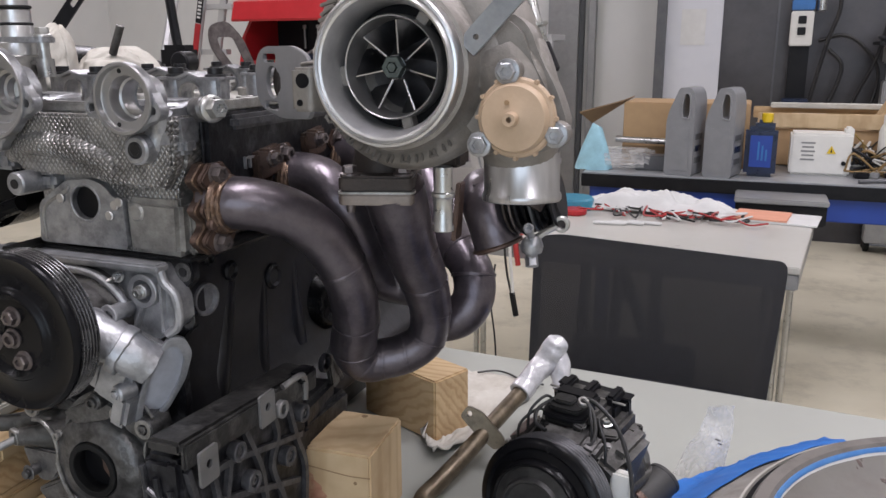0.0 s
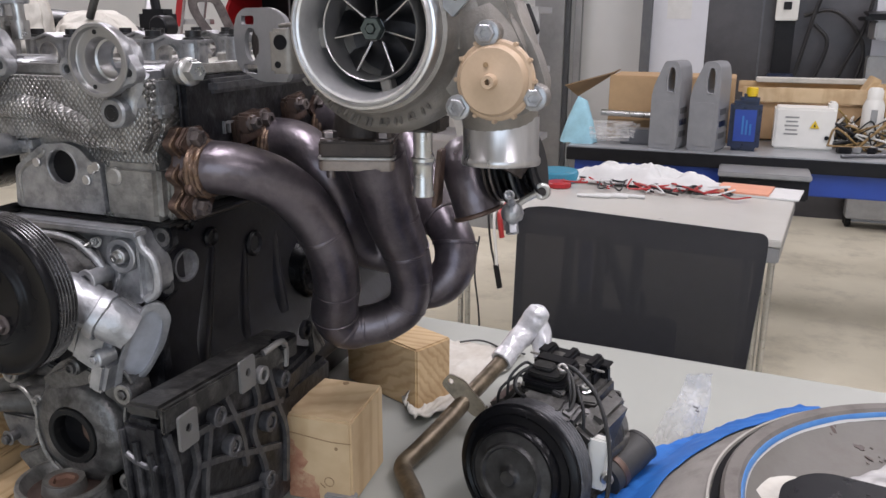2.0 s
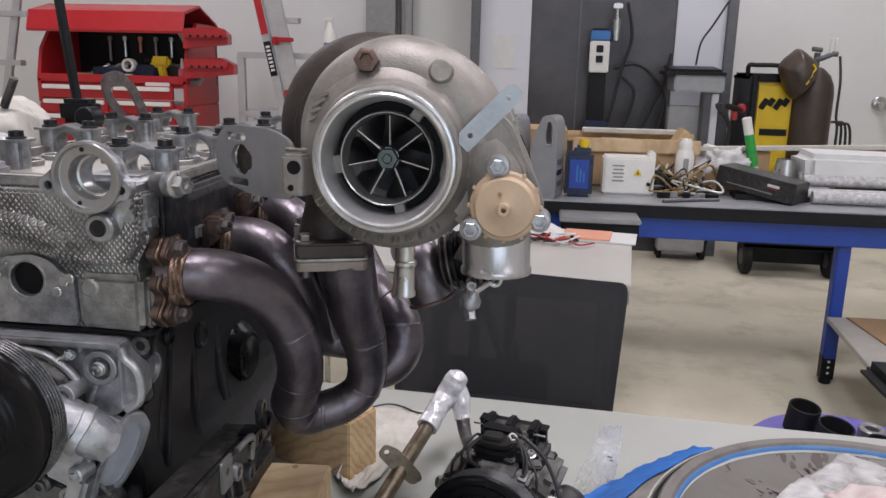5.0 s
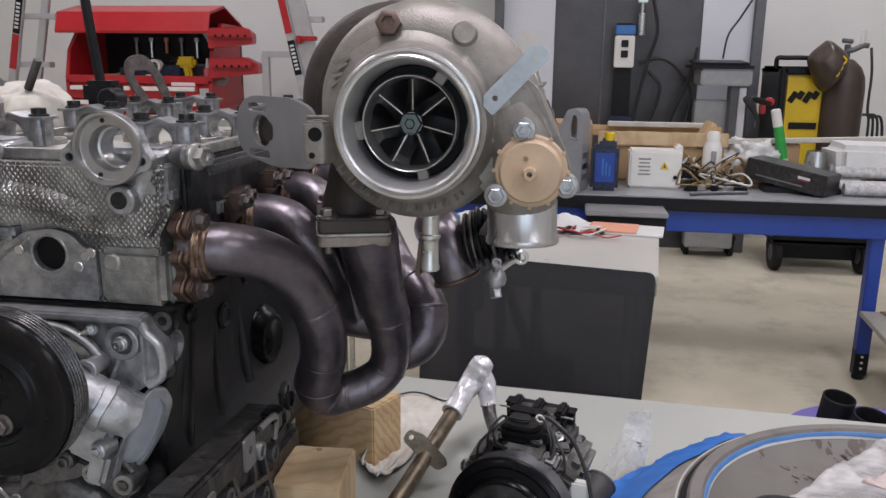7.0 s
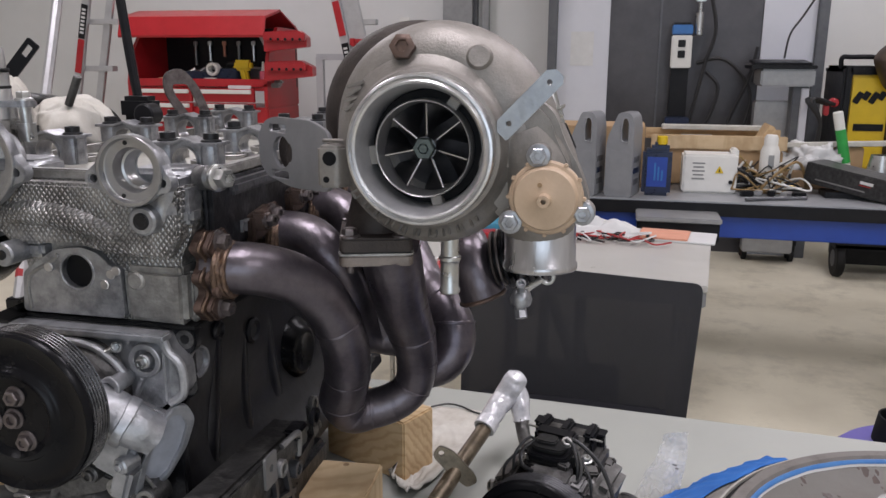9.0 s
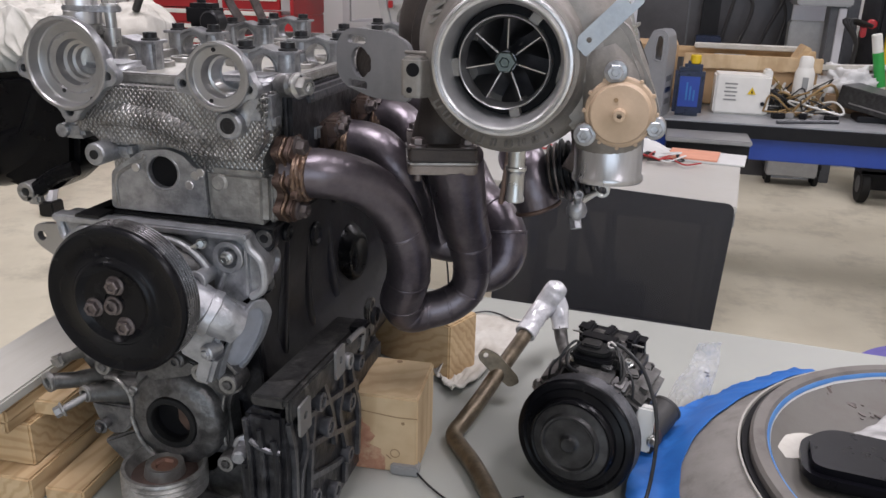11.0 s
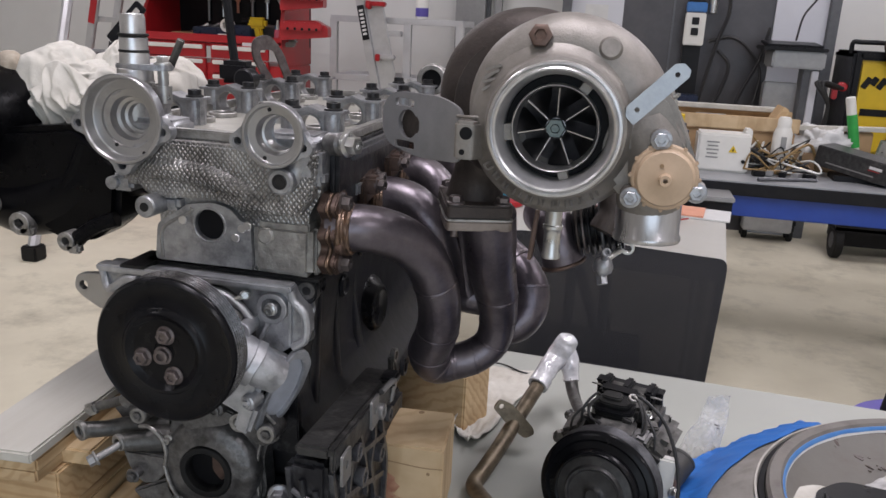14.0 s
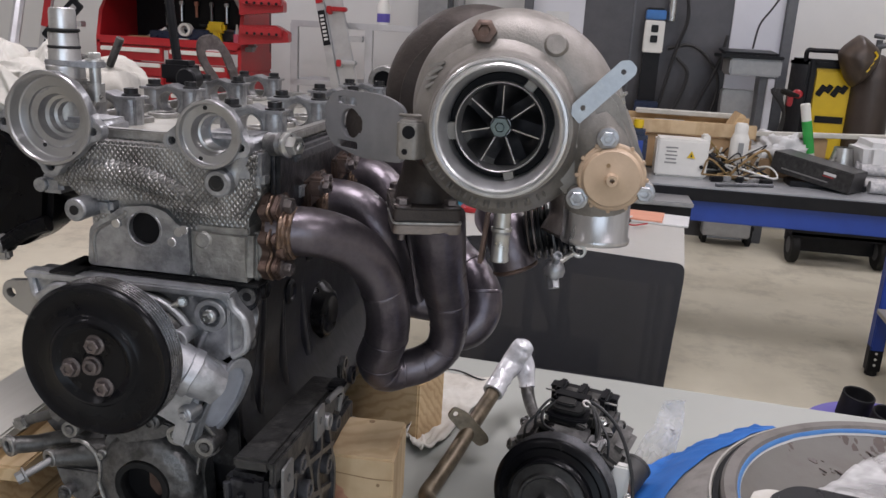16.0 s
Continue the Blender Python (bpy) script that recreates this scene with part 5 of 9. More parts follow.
def cam_cap(xc, y, half):
    """A bearing cap with a full round bore, two bolt columns and a thin wavy top flange."""
    w, z0 = half + 0.0115, 1.163
    wave = [(-w, 0.0315), (-half * 0.55, 0.0315), (-half * 0.3, 0.0335), (0, 0.0362), (half * 0.3, 0.0335), (half * 0.55, 0.0315), (w, 0.0315)]
    at = Matrix.Translation((xc, y, z0)) @ front(0)
    cap = part("cam_cap", plate([(w - 0.002, 0.0)] + [(p[0] * 0.97, p[1]) for p in wave[::-1]] + [(0.002 - w, 0.0)], 0.018, [circle(0, 0.0145, 0.0128, 28)], at @ Matrix.Translation((0, 0, -0.009)), 0.0012), M_CASTCLEAN, head, "cast aluminium camshaft bearing cap")
    part("top_flange", plate([(p[0] * 1.05, p[1] + 0.001) for p in wave[::-1]] + [(p[0] * 1.05, p[1] - 0.0022) for p in wave], 0.029, m=at @ Matrix.Translation((0, 0, -0.0145)), bevel=0.0007), M_CASTCLEAN, cap)
    part("bore_liner", lathe([(0.0129, -0.012), (0.0138, -0.012), (0.0138, 0.012), (0.0129, 0.012)], (xc, y, z0 + 0.0145), OUT, 28, True), M_MACHINED, cap, "bright machined bearing bore")
    for s in (-1, 1):
        part("bolt_column", cyl((xc + s * half, y, z0), (xc + s * half, y, z0 + 0.0305), 0.0118, 0.0112, 20), M_CASTCLEAN, cap)
        part("cap_bolt", bolt((xc + s * half, y, z0 + 0.0325), (0, 0, 1), 0.0076, 0.0085, True, True), M_BLACKBOLT, cap, "black socket bolt")
    return cap


for y0 in (0.70, 0.838, 0.98, 1.115):
    cam_cap(-0.706, y0, 0.025)
for y0 in (0.667, 0.807, 0.948, 1.09):
    cam_cap(-0.5245, y0, 0.0235)

# camshaft bores at the front
def cam_bore(cx, y, cz, r, shell, face, ears, holes):
    """A short round bore: rough cast shell that narrows into the head, machined inside, with flat bolt ears."""
    ob = part("cam_bore", rough_up(lathe([(r, 0.0), (r, -0.010), (r - 0.003, -0.014), (r * 0.60, -0.017), (r * 0.54, -0.042), (r * 0.36, -0.042)] if shell else [(r, 0.0), (r, -0.009), (r - 0.002, -0.013), (r * 0.70, -0.016), (r * 0.62, -0.036), (r * 0.45, -0.036)], (cx, y, cz), OUT, 72), 0.0007, 90), M_CASTCLEAN, head, "short round camshaft bore in the casting")
    part("bore_face", lathe([(r + 0.0002, -0.0008), (r - 0.0006, 0.0004), (r - 0.0032, 0.0004)] + face, (cx, y, cz), OUT, 72), M_MACHINED, ob, "machined bore with stepped rings")
    for bx, bz, er in ears:
        out = Vector((bx - cx, bz - cz)).normalized()
        side = Vector((-out.y, out.x))
        root = Vector((cx, cz)) + out * (r - 0.004)
        tip = [Vector((bx, bz)) + (out * math.cos(radians(a)) + side * math.sin(radians(a))) * er for a in range(-80, 81, 20)]
        outline = [root - side * er * 1.7] + tip + [root + side * er * 1.7]
        ear = part("ear", plate([tuple(p) for p in outline], 0.012, [circle(bx, bz, er * 0.42, 16)], front(y + 0.0145), 0.0012), M_CASTCLEAN, ob)
        part("bolt_hole", slot_hole(bx, y + 0.010, bz, er * 0.45), M_BLACKBOLT, ear)
    for bx, bz, hy in holes:
        part("oil_hole", slot_hole(bx, hy, bz, 0.0021), M_BLACKBOLT, ob)


cam_bore(-0.6885, 0.5662, 1.1825, 0.0448, True, [(0.0404, -0.0010), (0.0394, -0.0125), (0.0382, -0.0135), (0.0300, -0.0140), (0.0292, -0.0165), (0.0225, -0.0172), (0.0215, -0.0195), (0.0208, -0.026), (0.0172, -0.027), (0.0168, -0.034), (0.0138, -0.035), (0.0134, -0.042)],
         ((-0.644, 1.173, 0.0098), (-0.691, 1.1365, 0.0108), (-0.738, 1.176, 0.0092)), ((-0.703, 1.155, 0.5802), (-0.672, 1.1485, 0.5802)))
cam_bore(-0.5245, 0.5630, 1.1795, 0.0318, False, [(0.0288, -0.0008), (0.0280, -0.0055), (0.0272, -0.0062), (0.0202, -0.0068), (0.0192, -0.0085), (0.0186, -0.018), (0.0166, -0.019), (0.0162, -0.036)],
         ((-0.562, 1.1715, 0.0090), (-0.494, 1.1695, 0.0090)), ((-0.5295, 1.2035, 0.5695), (-0.535, 1.1565, 0.5695)))
part("shoulder_casting", rough_up(join(box(-0.4975, 0.603, 1.150, 0.026, 0.040, 0.040, 0.008, seg=4), tube([(-0.500, 0.584, 1.168), (-0.507, 0.590, 1.152), (-0.514, 0.592, 1.138)], (0.010, 0.012, 0.014), 14)), 0.0015, 60), M_CASTCLEAN, head, "", 60)
part("bore_saddle", rough_up(box(-0.5245, 0.625, 1.166, 0.062, 0.045, 0.020, 0.005, seg=3), 0.001, 60), M_CASTCLEAN, head, "", 60)
part("bore_saddle", rough_up(box(-0.690, 0.628, 1.168, 0.075, 0.045, 0.024, 0.005, seg=3), 0.001, 60), M_CASTCLEAN, head, "", 60)
part("lug", join(cyl((-0.6645, 0.606, 1.0965), (-0.6645, 0.563, 1.0965), 0.0115, edge=0.0015), box(-0.655, 0.596, 1.097, 0.03, 0.02, 0.016, 0.004)), M_CASTCLEAN, head)
part("bolt_hole", slot_hole(-0.6645, 0.5626, 1.0965, 0.0048), M_BLACKBOLT, head)
part("side_boss", join(box(-0.705, 0.600, 1.114, 0.026, 0.03, 0.018, 0.004), cyl((-0.713, 0.592, 1.114), (-0.713, 0.580, 1.114), 0.007, edge=0.001)), M_CASTCLEAN, head)
plug = part("plug_boss", join(cyl((-0.520, 0.625, 1.134), (-0.520, 0.569, 1.134), 0.0145, 0.0135, edge=0.002), box(-0.500, 0.600, 1.136, 0.035, 0.02, 0.016, 0.004), cyl((-0.515, 0.61, 1.147), (-0.51, 0.598, 1.14), 0.012, 0.010, edge=0.003)), M_CASTCLEAN, head)
part("plug", ring((-0.520, 0.570, 1.134), (-0.520, 0.5675, 1.134), 0.0078, 0.0045, 24), M_BLACKBOLT, plug)
part("plug_core", slot_hole(-0.520, 0.5685, 1.134, 0.006), M_BLACKBOLT, plug)

# lower front plate with the round water port
pl = rounded([(-0.673, 1.033), (-0.669, 1.073), (-0.632, 1.097), (-0.602, 1.101), (-0.585, 1.096), (-0.572, 1.083), (-0.563, 1.083), (-0.561, 1.033)], 0.006)
port = part("front_plate", plate(pl, 0.010, [circle(-0.609, 1.0765, 0.0165, 32)], front(0.602), 0.0012), M_CASTCLEAN, head, "smooth cast front plate with a round port")
part("port_rim", ring((-0.609, 0.5985, 1.0765), (-0.609, 0.5914, 1.0765), 0.0195, 0.0168, 40), M_CASTCLEAN, port)
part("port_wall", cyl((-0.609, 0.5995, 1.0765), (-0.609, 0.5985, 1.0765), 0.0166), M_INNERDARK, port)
for bx, bz in ((-0.6385, 1.0795), (-0.5715, 1.0765), (-0.579, 1.066), (-0.5655, 1.08)):
    part("screw", cyl((bx, 0.5915, bz), (bx, 0.5895, bz), 0.0048, edge=0.0008, seg=16), M_BRIGHT, port)
part("plate_edge", tube([(-0.664, 0.5925, 1.036), (-0.662, 0.5925, 1.068), (-0.632, 0.5925, 1.087), (-0.628, 0.5925, 1.093)], 0.0022, 8), M_CAST, port)
corner = part("corner_casting", rough_up(box(-0.5285, 0.606, 1.0575, 0.064, 0.03, 0.054, 0.006, seg=4), 0.0015, 60), M_CAST, head, "stained cast corner of the head")
part("corner_boss", cyl((-0.545, 0.594, 1.072), (-0.545, 0.588, 1.072), 0.009, edge=0.002), M_CAST, corner)
part("corner_rib", box(-0.507, 0.612, 1.06, 0.012, 0.03, 0.06, 0.004), M_CAST, corner)
part("corner_rib", box(-0.497, 0.62, 1.055, 0.01, 0.03, 0.05, 0.003), M_CAST, corner)
for k, yk in enumerate((0.66, 0.745, 0.85, 0.96)):
    part("side_rib", box(-0.488, yk, 1.125, 0.016, 0.014 + 0.004 * (k % 2), 0.05, 0.004), M_DIRTYALU, head)
part("side_cover", box(-0.4805, 0.8715, 1.128, 0.010, 0.517, 0.07, 0.004), M_PAN, head, "oily dark side of the head")
part("side_rail", box(-0.475, 0.9, 1.153, 0.014, 0.5, 0.014, 0.004), M_PANRIB, head)
part("side_boss", cyl((-0.49, 0.620, 1.167), (-0.470, 0.612, 1.169), 0.0115, edge=0.003), M_DIRTYALU, head)
part("flange_bolt", bolt((-0.466, 0.611, 1.169), (0.92, -0.38, 0.05), 0.0095, 0.015), M_STEEL, head, "zinc flange bolt")
part("casting_mark", join(*[box(-0.4735, 0.668 + 0.008 * k, 1.112, 0.003, 0.002, 0.012) for k in range(2)] + [box(-0.4735, 0.671 + 0.009 * k, 1.1165, 0.003, 0.006, 0.002) for k in range(2)]), M_CASTCLEAN, head)

# oil control valve on the left bore
valve = part("control_valve", lathe([(0, 0), (0.0185, 0), (0.0185, 0.012), (0.0155, 0.014), (0.0152, 0.028), (0.0145, 0.030), (0.0145, 0.044), (0.0128, 0.046), (0.0128, 0.064), (0.0118, 0.068), (0.009, 0.0685), (0.009, 0.05), (0, 0.05)], (-0.7085, 0.628, 1.2165), (0, 0, 1), 36), M_BRIGHT, engine, "bright machined solenoid valve with rubber rings")
for z in (1.247, 1.2635):
    part("o_ring", ring((-0.7085, 0.628, z - 0.0015), (-0.7085, 0.628, z + 0.0015), 0.0156, 0.0125, 36), M_RUBBER, valve)
part("clamp", plate(rounded([(-0.017, -0.012), (0.0, -0.018), (0.042, -0.009), (0.042, 0.009), (0.0, 0.018), (-0.017, 0.012)], 0.006), 0.006, m=Matrix.Translation((-0.7085, 0.628, 1.2285)), bevel=0.001), M_CASTCLEAN, valve)
part("clamp_bolt", join(bolt((-0.676, 0.628, 1.2345), (0, 0, 1), 0.0068, 0.009), cyl((-0.676, 0.628, 1.205), (-0.676, 0.628, 1.2285), 0.0055), cyl((-0.676, 0.628, 1.195), (-0.676, 0.628, 1.213), 0.0085)), M_STEEL, valve)
part("valve_seat", join(cyl((-0.7085, 0.628, 1.165), (-0.7085, 0.628, 1.2175), 0.021, 0.020, edge=0.002), box(-0.690, 0.632, 1.209, 0.032, 0.020, 0.012, 0.004)), M_CAST, valve)

# head gasket and block
part("head_gasket", box(-0.59, 0.865, 1.0275, 0.2, 0.54, 0.004, 0.001), M_BLACKBOLT, engine, "thin black head gasket")
part("gasket_tab", box(-0.688, 0.60, 1.0275, 0.03, 0.06, 0.004, 0.001), M_BLACKBOLT, engine)
blk = part("engine_block", join(box(-0.622, 0.87, 0.925, 0.17, 0.52, 0.2, 0.006), box(-0.622, 0.87, 0.77, 0.15, 0.50, 0.16, 0.01)), M_BLOCK, engine, "blackened cast iron block")
side_wall = [(-0.60, 1.026), (-0.531, 1.026), (-0.531, 0.955), (-0.530, 0.91), (-0.527, 0.88), (-0.519, 0.855), (-0.507, 0.835), (-0.492, 0.818), (-0.480, 0.805), (-0.477, 0.785), (-0.60, 0.785)]
part("side_wall", plate(rounded(side_wall, 0.008, 5), 0.53, m=front(1.14), bevel=0.003), M_BLOCK, blk, "smooth flared side wall of the block", 60)
part("lower_wall", box(-0.538, 0.70, 0.737, 0.12, 0.17, 0.094, 0.006), M_BLOCK, blk)
flange_pts = rounded([(-0.56, 1.026), (-0.494, 1.026), (-0.4925, 1.006), (-0.505, 0.995), (-0.512, 0.986), (-0.499, 0.975), (-0.4975, 0.958), (-0.510, 0.95), (-0.516, 0.90), (-0.512, 0.82), (-0.56, 0.82)], 0.006)
ffl = part("front_flange", plate(flange_pts, 0.012, m=front(0.611), bevel=0.0015), M_PAN, blk, "dark flange with bolt holes behind the cover")
for bz in (1.0145, 0.967):
    part("hole_rim", ring((-0.504, 0.600, bz), (-0.504, 0.5985, bz), 0.0095, 0.0045, 24, 0.0004), M_DIRTYALU, ffl)
    part("bolt_hole", slot_hole(-0.504, 0.5989, bz, 0.0046), M_BLACKBOLT, ffl)
for x0, y0, z0, r in ((-0.533, 0.708, 0.985, 0.0115), (-0.533, 0.790, 0.957, 0.016), (-0.533, 0.672, 1.008, 0.008), (-0.533, 0.86, 0.99, 0.012)):
    bs = part("boss", ring((x0 - 0.004, y0, z0), (x0 + 0.007, y0, z0), r, r * 0.55, 28, 0.003), M_BLOCK, blk)
    part("boss_core", cyl((x0, y0, z0), (x0 + 0.004, y0, z0), r * 0.6, edge=0.001), M_BLACKBOLT, bs)
for pts, radii in (([(-0.542, 0.716, 1.000), (-0.541, 0.706, 0.955), (-0.539, 0.690, 0.905), (-0.534, 0.668, 0.850), (-0.525, 0.662, 0.82)], (0.010, 0.013, 0.015, 0.018, 0.016)), ([(-0.543, 0.775, 0.985), (-0.542, 0.769, 0.940), (-0.540, 0.760, 0.895), (-0.534, 0.748, 0.850), (-0.525, 0.744, 0.82)], (0.010, 0.013, 0.015, 0.018, 0.016)),
                   ([(-0.533, 0.650, 1.012), (-0.532, 0.71, 1.013), (-0.532, 0.80, 1.012), (-0.532, 0.95, 1.012)], (0.006,) * 4), ([(-0.543, 0.840, 1.00), (-0.542, 0.838, 0.93), (-0.533, 0.834, 0.855)], (0.010, 0.014, 0.017))):
    part("rib", tube(pts, radii, 16), M_BLOCK, blk, "", 60)
core = part("core_plug", lathe([(0, 0.002), (0.0125, 0.002), (0.0148, 0.0065), (0.0172, 0.0065), (0.0178, 0.004), (0.0178, 0)], (-0.533, 0.6615, 0.966), (1, -0.12, 0), 36), M_CASTCLEAN, blk, "dull silver core plug")
part("filter_boss", lathe([(0.046, 0.0), (0.043, 0.006), (0.037, 0.010), (0.034, 0.016), (0.029, 0.0185), (0.024, 0.0185), (0.022, 0.0165), (0, 0.0165)], (-0.531, 0.905, 0.890), (1, -0.08, 0), 48), M_BLACKGLOSS, blk, "low round black boss", 60)
part("link_eye", join(box(-0.467, 0.812, 0.838, 0.007, 0.020, 0.05, 0.002, (10, 0, 0)), ring((-0.468, 0.81, 0.86), (-0.461, 0.81, 0.86), 0.010, 0.0055, 20), tube([(-0.465, 0.81, 0.852), (-0.464, 0.818, 0.835), (-0.466, 0.83, 0.82)], 0.004, 8)), M_DIRTYALU, blk)

# timing cover
cover_pts = rounded([(-0.730, 1.026), (-0.516, 1.024), (-0.511, 1.010), (-0.497, 0.997), (-0.4955, 0.968), (-0.512, 0.958), (-0.53, 0.945), (-0.55, 0.925), (-0.58, 0.905), (-0.66, 0.905), (-0.70, 0.94), (-0.722, 0.985)], 0.008)
tcover = part("timing_cover", plate(cover_pts, 0.022, m=front(0.603), bevel=0.002), M_CASTCLEAN, engine, "clean cast aluminium timing cover")
# rim uses the brighter cast tone, so its lit look comes from colour
part("lit_cover_rim", join(box(-0.62, 0.578, 1.0235, 0.222, 0.018, 0.008, 0.002), tube([(-0.513, 0.578, 1.02), (-0.509, 0.578, 1.009), (-0.4975, 0.578, 0.996), (-0.4965, 0.578, 0.97), (-0.51, 0.578, 0.958)], 0.0045, 10)), M_COVER, tcover)
part("ear", plate(rounded([(-0.725, 1.014), (-0.762, 1.010), (-0.766, 0.994), (-0.758, 0.985), (-0.733, 0.971), (-0.715, 0.985)], 0.008), 0.009, [circle(-0.7545, 0.9975, 0.0052, 16)], front(0.588), 0.0012), M_MACHINED, tcover, "bare aluminium mounting ear")
part("ear_rib", tube([(-0.731, 0.582, 1.02), (-0.722, 0.578, 0.998), (-0.70, 0.574, 1.012), (-0.682, 0.572, 1.015)], 0.005, 10), M_COVER, tcover)
part("pump_body", lathe([(0.052, 0), (0.05, 0.006), (0.038, 0.016), (0.034, 0.05), (0.03, 0.055), (0, 0.055)], (-0.604, 0.583, 0.966), OUT, 48), M_DIRTYALU, tcover)
part("arch_rib", tube([(-0.70, 0.578, 0.985), (-0.675, 0.574, 1.003), (-0.635, 0.572, 1.014), (-0.59, 0.572, 1.012), (-0.566, 0.573, 0.998), (-0.556, 0.575, 0.985)], 0.0042, 10), M_COVER, tcover)
part("web_rib", join(box(-0.545, 0.579, 0.965, 0.004, 0.01, 0.04, 0.001, (0, 25, 0)), box(-0.513, 0.579, 0.985, 0.003, 0.01, 0.05, 0.001), box(-0.535, 0.58, 0.951, 0.04, 0.008, 0.004, 0.001, (0, 20, 0))), M_COVER, tcover)
part("boss_ring", join(ring((-0.5315, 0.582, 1.0), (-0.5315, 0.572, 1.0), 0.0165, 0.011, 32), cyl((-0.5315, 0.58, 1.0), (-0.5315, 0.569, 1.0), 0.007, edge=0.0015)), M_COVER, tcover)
part("boss_bolt", bolt((-0.5315, 0.569, 1.0), OUT, 0.0048, 0.006), M_STEEL, tcover)
part("nipple", join(cyl((-0.5565, 0.582, 0.979), (-0.5565, 0.556, 0.979), 0.0085, edge=0.0015), ring((-0.5565, 0.556, 0.979), (-0.5565, 0.552, 0.979), 0.0105, 0.005, 24)), M_COVER, tcover)
part("screw", join(bolt((-0.5625, 0.577, 1.010), (0.35, -0.9, 0.25), 0.0042, 0.008), tube([(-0.59, 0.58, 1.0), (-0.575, 0.572, 1.004), (-0.5625, 0.577, 1.010)], 0.003, 8)), M_STEEL, tcover)
# outlet housing with its leaf-shaped flange, below the cover
part("outlet_housing", rough_up(join(tube([(-0.59, 0.55, 0.968), (-0.562, 0.55, 0.958), (-0.538, 0.556, 0.943), (-0.522, 0.566, 0.928)], (0.024, 0.023, 0.021, 0.019), 20),
                            box(-0.556, 0.562, 0.918, 0.038, 0.03, 0.06, 0.006, (0, 26, 0)), box(-0.581, 0.566, 0.93, 0.03, 0.03, 0.06, 0.006, (0, 20, 0)), box(-0.551, 0.556, 0.885, 0.020, 0.025, 0.035, 0.004, (0, 18, 0)), ring((-0.548, 0.552, 0.949), (-0.540, 0.555, 0.944), 0.0245, 0.018, 24)), 0.0022, 70), M_COVER, tcover, "cast outlet elbow")
leaf = rounded([(-0.024, -0.050), (-0.012, -0.054), (0.008, -0.036), (0.022, -0.004), (0.026, 0.026), (0.016, 0.044), (0.002, 0.046), (-0.012, 0.022), (-0.022, -0.015)], 0.007)
leaf_in = [(p[0] * 0.72, p[1] * 0.8 - 0.001) for p in leaf]
mfl = Matrix(((0.66, 0.24, 0.72, -0.5235), (0.72, -0.05, -0.69, 0.580), (0, 0.97, 0, 0.912), (0, 0, 0, 1)))
part("outlet_flange", plate(leaf, 0.008, [leaf_in], mfl, 0.001), M_COVER, tcover, "leaf-shaped outlet flange")
part("outlet_face", place(plate([(p[0] * 0.95, p[1] * 0.95) for p in leaf], 0.002), mfl), M_CHALK, tcover, "machined recess in a painted reflection tone")
part("flange_boss", join(cyl((-0.541, 0.56, 0.907), (-0.546, 0.541, 0.906), 0.0085, edge=0.0015), bolt((-0.546, 0.541, 0.906), OUT, 0.0045, 0.004)), M_COVER, tcover)
part("lower_screw", join(cyl((-0.585, 0.575, 0.888), (-0.588, 0.553, 0.886), 0.009, edge=0.0015), bolt((-0.588, 0.553, 0.886), OUT, 0.006, 0.005, socket=True)), M_DIRTYALU, tcover)
part("casting_mark", join(*[box(-0.560 + 0.004 * k, 0.5345, 0.949 - 0.0045 * k, 0.003, 0.002, 0.006, 0, (0, 35, 0)) for k in range(3)]), M_CAST, tcover)

# pulley
PC = (-0.6040, 0.9765)
pprof = [(0, 0.012), (0.030, 0.012), (0.034, 0.014), (0.0385, 0.018), (0.041, 0.0175), (0.043, 0.0145), (0.0455, 0.0125), (0.066, 0.0125), (0.0705, 0.0145), (0.0725, 0.0125)]
pulley = part("pulley", lathe(pprof + [(0.0738, 0.0105), (0.0738, 0.0088), (0.0706, 0.0080), (0.0690, 0.0060), (0.0690, -0.0150), (0.068, -0.0170), (0.03, -0.0170)], (PC[0], 0.502, PC[1]), OUT, 96), M_PULLEY, engine, "worn black grooved belt pulley", 50)
for g in range(6):
    part("belt_rib", lathe([(0.0685, 0.0026), (0.0712, 0.0020), (0.0734, 0.0009), (0.0736, 0.0005), (0.0734, 0.0001), (0.0712, -0.0010), (0.0685, -0.0016)], (PC[0], 0.502 - 0.0045 + 0.0036 * g, PC[1]), OUT, 96), M_GROOVE, pulley)
part("hub_plate", ring((PC[0], 0.4905, PC[1]), (PC[0], 0.4888, PC[1]), 0.033, 0.010, 48), M_PULLEY, pulley)
for bx, bz in ((-0.6015, 0.9935), (-0.5945, 0.953), (-0.6265, 0.9685)):
    part("pulley_bolt", bolt((bx, 0.4895, bz), OUT, 0.0073, 0.008), M_RUSTYBOLT, pulley, "tarnished hexagon bolt")
part("centre_bolt", join(bolt((-0.6055, 0.4895, 0.9725), OUT, 0.0072, 0.006, socket=True), ), M_RUSTYBOLT, pulley)
part("small_hole", slot_hole(-0.626, 0.4897, 0.992, 0.0026), M_PLATEGREY, pulley)

